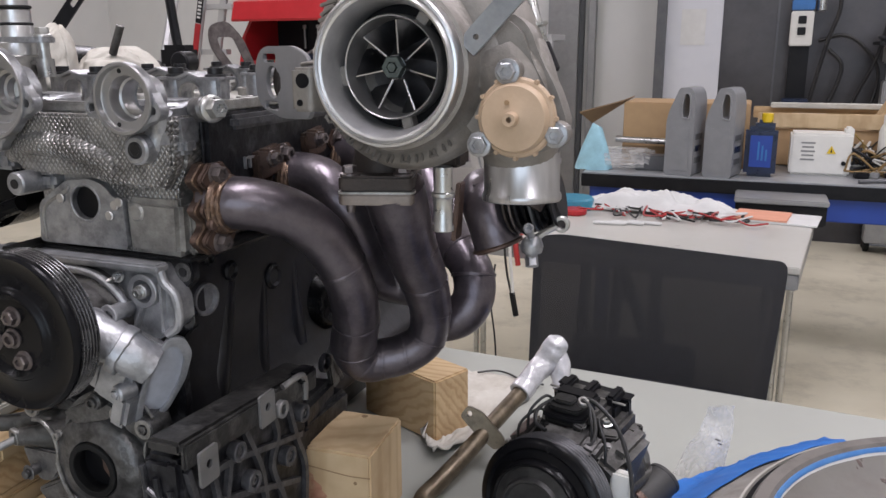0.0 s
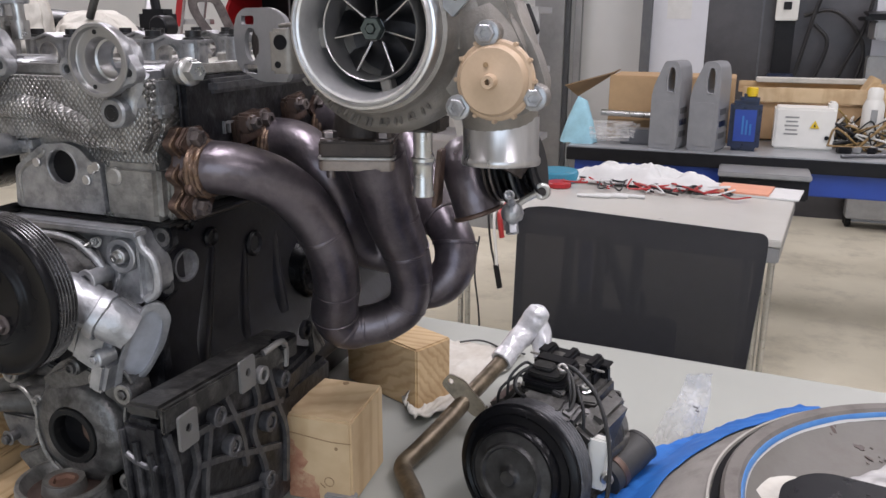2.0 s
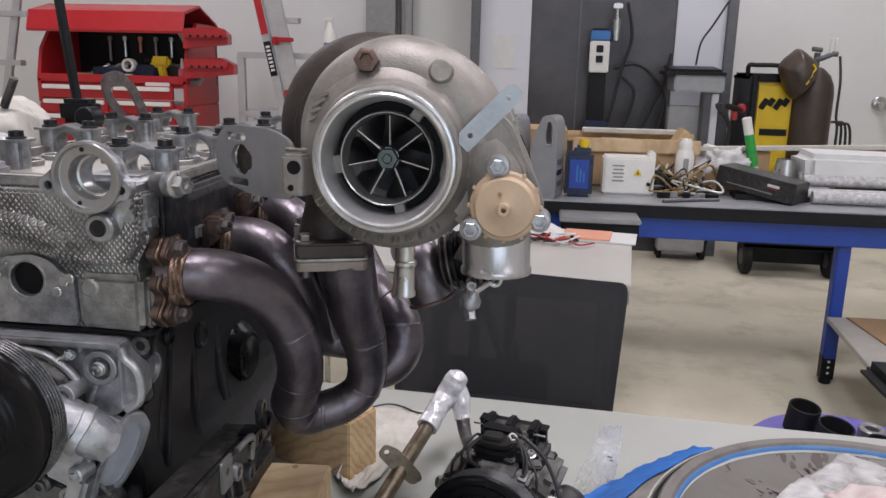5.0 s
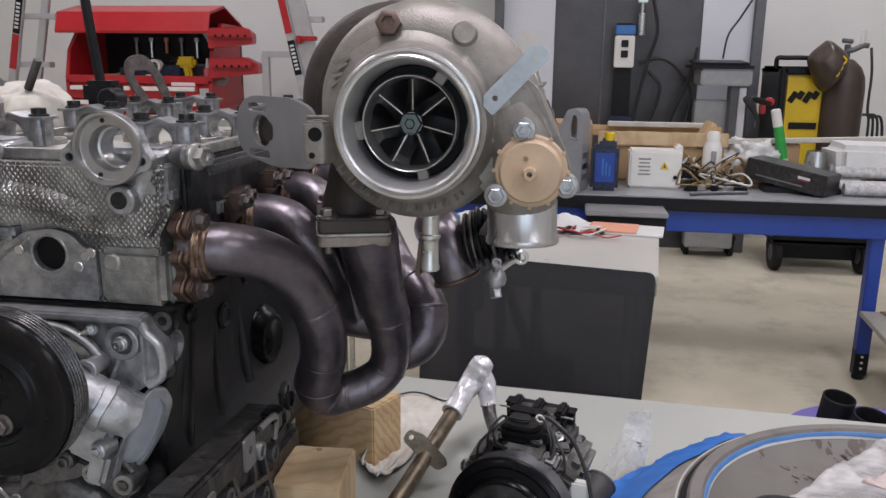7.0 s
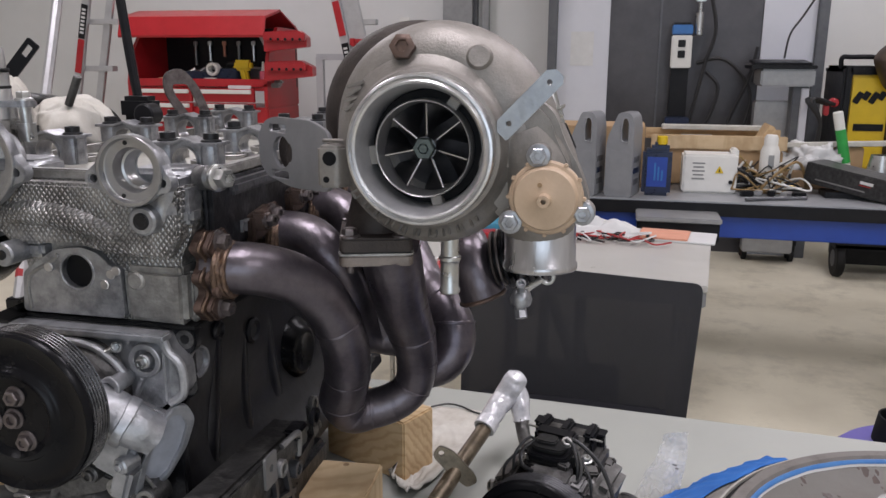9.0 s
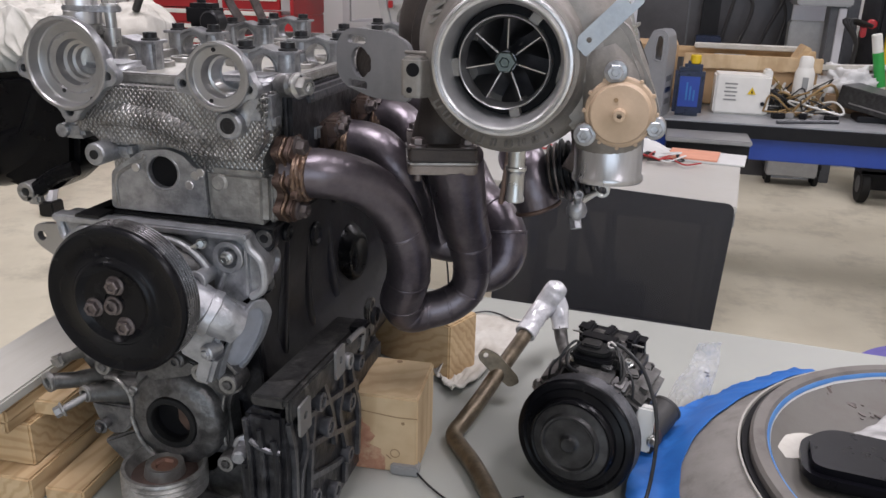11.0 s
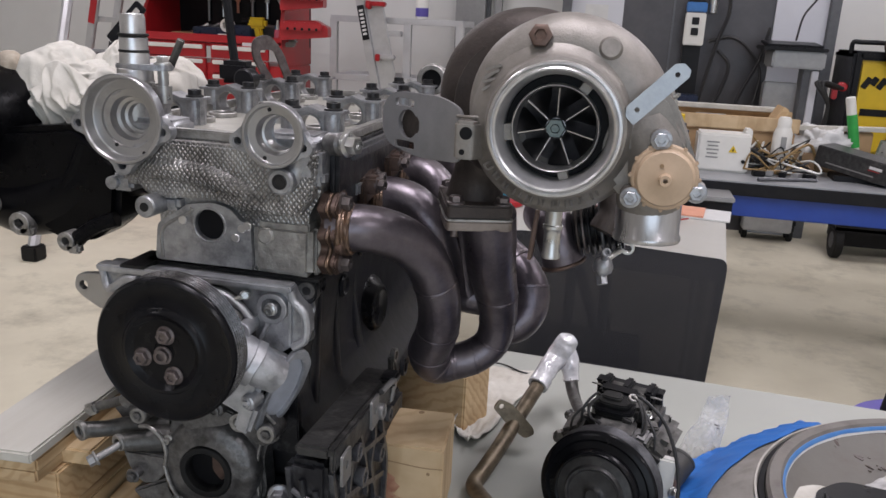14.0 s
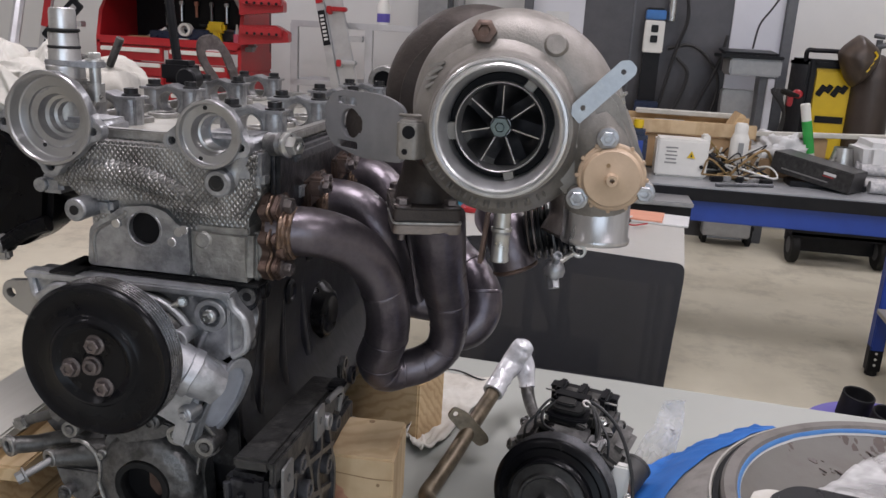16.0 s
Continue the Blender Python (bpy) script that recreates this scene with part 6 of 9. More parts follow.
# oil pump and crank seal
pump = part("oil_pump", plate(rounded([(-0.672, 0.80), (-0.668, 0.835), (-0.648, 0.858), (-0.62, 0.872), (-0.588, 0.872), (-0.56, 0.868), (-0.545, 0.858), (-0.548, 0.835), (-0.556, 0.81), (-0.552, 0.765), (-0.575, 0.722), (-0.64, 0.715), (-0.678, 0.745)], 0.014, 5), 0.03, m=front(0.615), bevel=0.004), M_DIRTYALU, engine, "oily cast oil pump housing")
part("pump_dome", rough_up(lathe([(0.058, 0), (0.0565, 0.011), (0.052, 0.016), (0.036, 0.0205), (0.031, 0.0208), (0.0295, 0.017)], (-0.6145, 0.588, 0.793), OUT, 48), 0.0012, 60), M_DIRTYALU, pump, "", 60)
part("crank_seal", ring((-0.6145, 0.573, 0.793), (-0.6145, 0.5645, 0.793), 0.0300, 0.0232, 48), M_RUBBER, pump, "black crankshaft oil seal")
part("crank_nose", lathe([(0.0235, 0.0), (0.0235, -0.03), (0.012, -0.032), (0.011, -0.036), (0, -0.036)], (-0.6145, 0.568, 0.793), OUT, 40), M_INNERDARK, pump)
# black disc over the pump plate, painting the shade of a deep bore
part("bore_shade_disc", cyl((-0.6145, 0.5838, 0.793), (-0.6145, 0.5805, 0.793), 0.0238, seg=40), M_INNERDARK, pump)
# brown plate painted in place of the tan reflection in the opening
part("crank_glint", plate(rounded([(-0.612, 0.812), (-0.598, 0.806), (-0.594, 0.786), (-0.602, 0.778), (-0.612, 0.79)], 0.004), 0.002, m=front(0.580)), M_FLANGE, pump, "brown crescent painting the reflection inside the seal")
for bx, by, bz, r in ((-0.574, 0.568, 0.859, 0.0115), (-0.542, 0.565, 0.852, 0.0105), (-0.700, 0.576, 0.843, 0.0098), (-0.655, 0.572, 0.742, 0.0095), (-0.556, 0.573, 0.748, 0.010)):
    ear = part("pump_ear", cyl((bx, by + 0.028, bz), (bx, by, bz), r * 1.15, r, edge=0.0015), M_DIRTYALU, pump)
    part("ear_rim", ring((bx, by + 0.001, bz), (bx, by - 0.0012, bz), r * 0.95, r * 0.55, 24, 0.0004), M_EDGE, ear)
    part("ear_bolt", bolt((bx, by + 0.001, bz), OUT, r * 0.5, 0.004, flange=False), M_DIRTYALU, ear)
part("ear_web", plate(rounded([(-0.575, 0.868), (-0.552, 0.868), (-0.532, 0.858), (-0.531, 0.842), (-0.55, 0.83), (-0.575, 0.842)], 0.006), 0.014, m=front(0.588), bevel=0.002), M_DIRTYALU, pump)
part("upper_web", plate(rounded([(-0.65, 0.85), (-0.60, 0.873), (-0.575, 0.866), (-0.59, 0.852), (-0.635, 0.838)], 0.005), 0.018, m=front(0.588), bevel=0.003), M_DIRTYALU, pump)
for pts, r in (([(-0.697, 0.574, 0.832), (-0.682, 0.572, 0.833), (-0.668, 0.571, 0.822), (-0.664, 0.571, 0.805), (-0.667, 0.572, 0.788)], 0.0022), ([(-0.667, 0.571, 0.79), (-0.66, 0.57, 0.768), (-0.65, 0.571, 0.75), (-0.635, 0.572, 0.738)], 0.0022),
               ([(-0.552, 0.583, 0.84), (-0.559, 0.583, 0.82), (-0.562, 0.583, 0.79), (-0.560, 0.583, 0.765)], 0.0018), ([(-0.59, 0.586, 0.872), (-0.57, 0.586, 0.872), (-0.55, 0.578, 0.87), (-0.535, 0.572, 0.862)], 0.0018)):
    part("parting_line", tube(pts, r, 8), M_EDGE, pump)
part("face_screw", bolt((-0.662, 0.574, 0.821), OUT, 0.0045, 0.006), M_EDGE, pump)
arm = part("pipe_arm", tube([(-0.772, 0.577, 0.813), (-0.75, 0.588, 0.813), (-0.722, 0.60, 0.815), (-0.68, 0.612, 0.815)], (0.0095, 0.0092, 0.0115, 0.016), 18), M_ACBODY, engine, "oily cast pipe arms beside the oil pump")
part("arm_mouth", ring((-0.772, 0.579, 0.813), (-0.7745, 0.573, 0.8128), 0.0118, 0.0062, 32), M_EDGE, arm)
part("arm_mouth_core", cyl((-0.7725, 0.5775, 0.813), (-0.7735, 0.5755, 0.8129), 0.0063), M_BLACKBOLT, arm)
part("lower_arm", rough_up(tube([(-0.720, 0.570, 0.810), (-0.705, 0.580, 0.809), (-0.685, 0.593, 0.808), (-0.66, 0.602, 0.806)], (0.0085, 0.0115, 0.0165, 0.019), 18), 0.0015, 60), M_ACBODY, arm)
part("arm_mouth", ring((-0.720, 0.572, 0.810), (-0.7215, 0.567, 0.8098), 0.0098, 0.005, 28), M_EDGE, arm)
part("stud", join(cyl((-0.714, 0.575, 0.811), (-0.738, 0.546, 0.798), 0.0042), bolt((-0.735, 0.549, 0.80), (-0.62, -0.72, -0.3), 0.0066, 0.010)), M_PLATEGREY, arm)
part("upper_bar", tube([(-0.768, 0.588, 0.836), (-0.74, 0.584, 0.848), (-0.712, 0.578, 0.861)], (0.0055, 0.0055, 0.0058), 12, 3), M_ACBODY, arm)
part("bar_eye", cyl((-0.709, 0.588, 0.863), (-0.711, 0.570, 0.861), 0.0085, edge=0.0015), M_DIRTYALU, arm)
part("bar_clip", box(-0.763, 0.584, 0.838, 0.016, 0.012, 0.014, 0.003, (0, -25, 0)), M_EDGE, arm)
part("arm_web", plate(rounded([(-0.722, 0.797), (-0.668, 0.797), (-0.664, 0.785), (-0.682, 0.762), (-0.70, 0.758), (-0.715, 0.775)], 0.006), 0.012, m=front(0.588), bevel=0.002), M_DIRTYALU, arm)
part("arm_screw", join(cyl((-0.702, 0.585, 0.774), (-0.704, 0.567, 0.773), 0.0062, edge=0.001), ring((-0.704, 0.567, 0.773), (-0.7042, 0.565, 0.773), 0.0085, 0.003, 20), cyl((-0.704, 0.565, 0.7725), (-0.7045, 0.56, 0.772), 0.005, edge=0.001)), M_DIRTYALU, arm)
part("back_web", plate(rounded([(-0.755, 0.832), (-0.70, 0.85), (-0.668, 0.84), (-0.672, 0.80), (-0.735, 0.808)], 0.006), 0.010, m=front(0.618), bevel=0.002), M_DIRTYALU, arm)
part("skirt", join(plate(rounded([(-0.72, 0.74), (-0.70, 0.72), (-0.67, 0.70), (-0.66, 0.676), (-0.54, 0.676), (-0.535, 0.74), (-0.56, 0.755), (-0.67, 0.765)], 0.006), 0.02, m=front(0.605), bevel=0.003)), M_DIRTYALU, pump)
sensor = part("sensor_plug", join(bolt((-0.532, 0.575, 0.776), (0.3, -0.95, 0), 0.0095, 0.014), cyl((-0.529, 0.562, 0.776), (-0.526, 0.548, 0.776), 0.0085, 0.008, edge=0.002)), M_CASTCLEAN, engine, "pale hexagon sensor plug")

# ribbed oil pan side
RX = -0.450
pan = part("oil_pan", box(-0.461, 0.6115, 0.77, 0.016, 0.208, 0.186, 0.004), M_PAN, engine, "dirty black ribbed oil pan")
part("front_wall", box(-0.4745, 0.519, 0.77, 0.041, 0.022, 0.186, 0.006), M_PAN, pan)
part("inner_wall", box(-0.485, 0.63, 0.735, 0.05, 0.22, 0.118, 0.006), M_PAN, pan)
for q in range(3):
    part("front_rib", tube([(-0.492 + 0.014 * q, 0.507, 0.855 - 0.01 * q), (-0.488 + 0.014 * q, 0.506, 0.80), (-0.49 + 0.012 * q, 0.507, 0.70)], 0.0035, 8, 3), M_PAN, pan)
part("front_rib", tube([(-0.493, 0.507, 0.835), (-0.475, 0.5055, 0.825), (-0.457, 0.507, 0.822)], 0.003, 8, 3), M_PANRIB, pan)
part("sump", box(-0.53, 0.74, 0.735, 0.13, 0.20, 0.118, 0.006), M_PAN, pan)
part("rear_skirt", box(-0.484, 0.775, 0.748, 0.03, 0.09, 0.13, 0.006, (0, 0, 6)), M_PAN, pan)
part("rail", join(box(-0.468, 0.618, 0.869, 0.036, 0.222, 0.012, 0.003, (-3.5, 0, 0)), box(-0.4475, 0.618, 0.862, 0.006, 0.222, 0.024, 0.002, (-3.5, 0, 0))), M_RAIL, pan, "scuffed rail along the pan")


def rib(pts, r=0.0055):
    return tube([(RX - 0.001, y, z) for y, z in pts], r * 0.8, 4, 4)


for pts in ([(0.515, 0.852), (0.525, 0.80), (0.52, 0.70)], [(0.545, 0.845), (0.552, 0.80), (0.535, 0.77), (0.528, 0.68)], [(0.575, 0.835), (0.56, 0.77), (0.555, 0.69)],
            [(0.60, 0.85), (0.622, 0.80), (0.628, 0.76)], [(0.555, 0.80), (0.60, 0.785), (0.65, 0.765), (0.69, 0.75)], [(0.56, 0.76), (0.62, 0.735), (0.68, 0.715)],
            [(0.645, 0.855), (0.655, 0.82), (0.642, 0.79), (0.66, 0.74), (0.655, 0.69)], [(0.675, 0.85), (0.69, 0.80), (0.705, 0.76), (0.70, 0.70)], [(0.535, 0.835), (0.58, 0.83), (0.64, 0.815), (0.70, 0.80)],
            [(0.57, 0.72), (0.59, 0.70), (0.585, 0.68)]):
    part("rib", rib(pts), M_PANRIB, pan)
for y0, z0, r in ((0.603, 0.796, 0.011), (0.668, 0.79, 0.011), (0.583, 0.838, 0.010), (0.618, 0.705, 0.010), (0.563, 0.735, 0.009), (0.700, 0.825, 0.010), (0.66, 0.725, 0.010)):
    boss = part("boss", ring((RX - 0.004, y0, z0), (RX + 0.007, y0, z0), r, r * 0.55, 24), M_PANRIB, pan)
    part("boss_bolt", bolt((RX - 0.002, y0, z0), (1, 0, 0), r * 0.5, 0.007, flange=False), M_DIRTYALU, boss)
for y0, z0 in ((0.534, 0.853), (0.628, 0.866)):
    part("clip", plate(rounded([(-0.013, -0.02), (0.013, -0.02), (0.013, 0.014), (-0.013, 0.014)], 0.003), 0.003, [circle(0, -0.001, 0.0042, 12)], Matrix(((0, 0, 1, RX + 0.006), (1, 0, 0, y0), (0, 1, 0, z0), (0, 0, 0, 1))), 0.0006), M_PLATEGREY, pan, "folded grey metal clip")
part("loom_clip", join(ring((RX + 0.004, 0.652, 0.852), (RX + 0.012, 0.652, 0.852), 0.0095, 0.005, 20), tube([(RX + 0.006, 0.66, 0.872), (RX + 0.012, 0.685, 0.876), (RX + 0.008, 0.70, 0.862), (RX + 0.004, 0.705, 0.84)], 0.0035, 8)), M_PLATEGREY, pan)
part("dip_bracket", join(box(RX + 0.002, 0.705, 0.868, 0.02, 0.03, 0.012, 0.003), ring((RX + 0.006, 0.742, 0.868), (RX + 0.012, 0.742, 0.868), 0.011, 0.006, 20)), M_PAN, pan)

# lower belt pulley that lies in front of the crank
lpm = Vector((-0.617, 0.550, 0.733))
low = part("idler_pulley", lathe([(0.012, 0.018), (0.02, 0.020), (0.022, 0.008), (0.034, 0.006), (0.0405, 0.020), (0.0445, 0.020), (0.0455, 0.017), (0.043, 0.014), (0.0455, 0.011), (0.043, 0.008), (0.0455, 0.005), (0.043, 0.002), (0.0455, -0.001), (0.043, -0.004), (0.0455, -0.007), (0.04, -0.01), (0.012, -0.01)], lpm, (0.03, 0.02, 1.0), 56), M_CAST, engine, "grooved aluminium idler pulley")
part("idler_cup", lathe([(0.0385, 0.012), (0.036, 0.0075), (0.018, 0.0085), (0.012, 0.011)], lpm, (0.03, 0.02, 1.0), 40), material("brown_cup", (0.17, 0.115, 0.10), (0.10, 0.07, 0.06), 0.55, 0.4, 60, 0.3, 200), low)
part("idler_hub", lathe([(0.0205, 0.008), (0.0205, 0.0165), (0.0185, 0.0185), (0.011, 0.0185), (0.0095, 0.015), (0, 0.015)], lpm, (0.03, 0.02, 1.0), 6), material("rusted_hub", (0.30, 0.17, 0.125), (0.20, 0.115, 0.085), 0.6, 0.4, 60, 0.3, 200), low, "rusty hexagon hub nut")
part("idler_arm", join(tube([lpm + Vector((0.005, 0.02, -0.02)), (-0.60, 0.59, 0.70), (-0.58, 0.61, 0.70)], 0.016, 12, 3), tube([(-0.60, 0.57, 0.70), (-0.55, 0.55, 0.705), (-0.53, 0.56, 0.71)], 0.014, 12, 3)), M_DIRTYALU, low)

for ob in (pump, arm, sensor, pan, low):
    ob.location = (0.010, -0.009, 0.013)
part("pan_foot", join(box(-0.50, 0.625, 0.683, 0.09, 0.21, 0.014, 0.003), box(-0.60, 0.60, 0.683, 0.13, 0.05, 0.014, 0.003)), M_PAN, engine)

# lifting eye, tool bar at the rear of the head
part("lifting_eye", place(plate(rounded([(-0.012, 0), (0.03, 0), (0.024, 0.055), (0.010, 0.085), (-0.018, 0.085), (-0.026, 0.06)], 0.012), 0.005, [rounded([(0.0, 0.014), (0.016, 0.014), (0.010, 0.06), (-0.012, 0.066), (-0.012, 0.05)], 0.006)], front(0), 0.0008), pose(-0.722, 1.02, 1.178, 0, -16, 48)), M_RUSTYBOLT, engine, "dark steel lifting eye")
rear = part("rear_boss", ring((-0.498, 1.10, 1.203), (-0.498, 1.13, 1.203), 0.024, 0.016, 32, 0.002), M_CAST, engine)
part("boss_core", cyl((-0.498, 1.106, 1.203), (-0.498, 1.128, 1.203), 0.0165), M_INNERDARK, rear)
bar = part("breaker_bar", tube([(-0.728, 0.90, 1.20), (-0.738, 0.90, 1.28), (-0.752, 0.90, 1.42)], 0.0062, 10, 3), M_BLACKPLASTIC, engine, "thin dark tool bar standing in the head")
part("bar_block", join(box(-0.722, 0.89, 1.212, 0.045, 0.03, 0.03, 0.006), cyl((-0.70, 0.885, 1.205), (-0.70, 0.86, 1.205), 0.014, edge=0.002)), M_BLACKPLASTIC, bar)

# ---------- exhaust manifold ----------
manifold = thing("exhaust_manifold", (-0.40, 0.76, 0.86), "heat-darkened tubular steel exhaust manifold bolted to the engine head", "exhaust manifold")


def weld(p, axis, r):
    ob = rough_up(ring(Vector(p) - Vector(axis).normalized() * 0.002, Vector(p) + Vector(axis).normalized() * 0.002, r + 0.0007, r - 0.002, 40, 0.0006), 0.0005, 400)
    return ob


for k in range(4):
    y0, z0 = 0.624 + 0.119 * k, 1.075 + 0.005 * k
    fm = Matrix(((0, 0, 1, -0.492), (1, 0, 0, y0), (0, 1, 0, z0), (0, 0, 0, 1)))

    def lobed(grow):
        rim = [(0.0185 + 0.0065 * math.cos(6 * math.pi * i / 20 - 3 * math.pi) + grow, -0.0435 + 0.087 * i / 20) for i in range(21)]
        return rounded([(x - 0.003, z) for x, z in rim] + [(-x - 0.003, z) for x, z in rim[::-1]], 0.004, 2)
    fl = part("port_flange", plate(lobed(0.001), 0.010, m=fm, bevel=0.0015), M_FLANGE, manifold, "browned scalloped steel port flange")
    part("flange_gasket", plate(lobed(0.0028), 0.0025, m=fm @ Matrix.Translation((0, 0, 0.0102))), M_WELD, fl)
    part("flange_face", plate(lobed(-0.0008), 0.0065, m=fm @ Matrix.Translation((0, 0, 0.013)), bevel=0.0015), M_FLANGE, fl)
    for dz in (-0.032, 0.033):
        part("flange_nut", bolt((-0.474, y0 - 0.006, z0 + dz), (1, -0.1, 0), 0.008, 0.012), M_RUSTYBOLT, fl)
    part("stud_lug", cyl((-0.474, y0 - 0.018, z0 - 0.012), (-0.466, y0 - 0.019, z0 - 0.012), 0.006, edge=0.0015), M_FLANGE, fl)
    part("weld_collar", rough_up(join(*[ring((-0.474 + 0.004 * j, y0 + 0.004, z0 + 0.003), (-0.469 + 0.004 * j, y0 + 0.004, z0 + 0.003), 0.0295 - 0.0013 * j, 0.02, 40, 0.0016) for j in range(3)]), 0.0009, 300), M_WELD, fl)
for yk, zk in ((0.705, 1.108), (0.80, 1.118), (0.915, 1.122)):
    stay = part("stud_bracket", join(box(-0.474, yk, zk, 0.012, 0.045, 0.030, 0.003, (8, 0, 0)), box(-0.464, yk - 0.012, zk + 0.006, 0.018, 0.016, 0.020, 0.003)), M_FLANGE, manifold, "browned steel bracket on the head's side")
    part("bracket_nut", bolt((-0.458, yk - 0.012, zk + 0.006), (1, -0.2, 0.1), 0.0065, 0.010), M_RUSTYBOLT, stay)
R1 = 0.0255
p1 = [(-0.49, 0.627, 1.078), (-0.462, 0.632, 1.079), (-0.441, 0.645, 1.075), (-0.418, 0.665, 1.062), (-0.4, 0.685, 1.039), (-0.39, 0.706, 1.004), (-0.387, 0.722, 0.968), (-0.391, 0.735, 0.934), (-0.404, 0.752, 0.898), (-0.397, 0.766, 0.877), (-0.379, 0.776, 0.877), (-0.353, 0.786, 0.885), (-0.333, 0.793, 0.903), (-0.326, 0.79, 0.936), (-0.328, 0.776, 0.975), (-0.333, 0.755, 1.013), (-0.334, 0.733, 1.053), (-0.336, 0.718, 1.087)]
part("runner", tube(p1, [R1] * 8 + [0.0262, 0.0255, 0.0232, 0.0228, 0.0222, 0.0232, 0.0262, 0.0288, 0.0305, 0.0320], 36, 7), M_EXHAUST, manifold, "mandrel-bent runner tube")
for i, ax in ((5, (0.2, 0.4, -0.9)), (7, (-0.15, 0.35, -0.92)), (11, (1, 0.35, 0.25)), (13, (0.0, 0.0, 1)), (15, (-0.1, -0.15, 1))):
    part("weld_seam", weld(p1[i], ax, {11: 0.0228, 13: 0.0232, 15: 0.0288}.get(i, R1)), M_EXHAUST, manifold)
p2 = [(-0.488, 0.747, 1.084), (-0.461, 0.749, 1.089), (-0.43, 0.747, 1.083), (-0.407, 0.744, 1.059), (-0.397, 0.757, 1.024), (-0.395, 0.782, 0.988), (-0.388, 0.80, 0.966), (-0.372, 0.812, 0.958), (-0.345, 0.815, 0.955)]
for i, ax in ((8, (-0.2, 0.4, -0.9)), (9, (0.5, 0.4, -0.6)), (10, (1, 0.4, 0.0)), (12, (0.4, 0.1, 0.9)), (14, (0.0, -0.35, 0.9))):
    part("weld_seam", weld(p1[i], ax, {8: 0.0262, 9: 0.0255, 10: 0.0232, 12: 0.0222, 14: 0.0262}[i]), M_EXHAUST, manifold)
part("runner", tube(p2, 0.0245, 30, 7), M_EXHAUST, manifold, "mandrel-bent runner tube")
p3 = [(-0.485, 0.866, 1.092), (-0.455, 0.865, 1.098), (-0.431, 0.858, 1.088), (-0.413, 0.85, 1.061), (-0.404, 0.852, 1.02), (-0.397, 0.862, 0.985), (-0.385, 0.862, 0.963), (-0.355, 0.848, 0.955)]
part("runner", tube(p3, 0.0245, 30, 7), M_EXHAUST, manifold, "mandrel-bent runner tube")
p4 = [(-0.48, 0.983, 1.094), (-0.44, 0.978, 1.095), (-0.40, 0.945, 1.075), (-0.365, 0.91, 1.035), (-0.339, 0.882, 1.003), (-0.315, 0.862, 0.988), (-0.295, 0.846, 0.966), (-0.293, 0.838, 0.939), (-0.308, 0.832, 0.918), (-0.339, 0.83, 0.908)]
part("runner", tube(p4, 0.0245, 30, 7), M_EXHAUST, manifold, "mandrel-bent runner tube")
part("weld_seam", weld(p4[6], (0.1, -0.3, -0.9), R1), M_EXHAUST, manifold)
part("weld_seam", weld(p4[5], (0.7, -0.5, -0.45), R1), M_EXHAUST, manifold)
part("runner", tube([(-0.352, 0.818, 0.952), (-0.372, 0.81, 0.965), (-0.378, 0.803, 1.005), (-0.380, 0.792, 1.053), (-0.380, 0.786, 1.078)], (0.022, 0.023, 0.0235, 0.025, 0.027), 28, 6), M_EXHAUST, manifold, "mandrel-bent runner tube")
tfm = pose(-0.356, 0.736, 1.074, 0, 0, 18)
part("collector_flange", place(plate(rounded([(-0.037, -0.0525), (0.037, -0.0525), (0.037, 0.0525), (-0.037, 0.0525)], 0.006), 0.011, bevel=0.0015), tfm), M_FLANGEPALE, manifold, "browned rectangular collector flange")
part("flange_gasket", place(plate(rounded([(-0.0375, -0.053), (0.0375, -0.053), (0.0375, 0.053), (-0.0375, 0.053)], 0.006), 0.002, m=Matrix.Translation((0, 0, 0.0112))), tfm), M_CAST, manifold, "pale metal gasket edge")
for sx in (-0.026, 0.026):
    for sy in (-0.042, 0.042):
        part("flange_stud", place(cyl((sx, sy, -0.008), (sx, sy, 0.038), 0.0045, seg=12), tfm), M_RUSTYBOLT, manifold)
        part("flange_nut", place(bolt((sx, sy, 0.0285), (0, 0, 1), 0.0075, 0.009), tfm), M_RUSTYBOLT, manifold)

# ---------- turbocharger ----------
TX, TZ = -0.2565, 1.208
turbo = thing("turbocharger", (-0.36, 0.76, 1.086), "large cast turbocharger with a milled wheel and tan valve cap", "turbocharger")
part("turbine_foot", join(place(plate(rounded([(-0.0365, -0.052), (0.0365, -0.052), (0.0365, 0.052), (-0.0365, 0.052)], 0.006), 0.015, m=Matrix.Translation((0, 0, 0.0134)), bevel=0.002), tfm),
                          tube([(-0.356, 0.738, 1.098), (-0.352, 0.738, 1.125), (-0.338, 0.735, 1.16)], (0.033, 0.030, 0.036), 24, 5)), M_TURBINE, turbo)


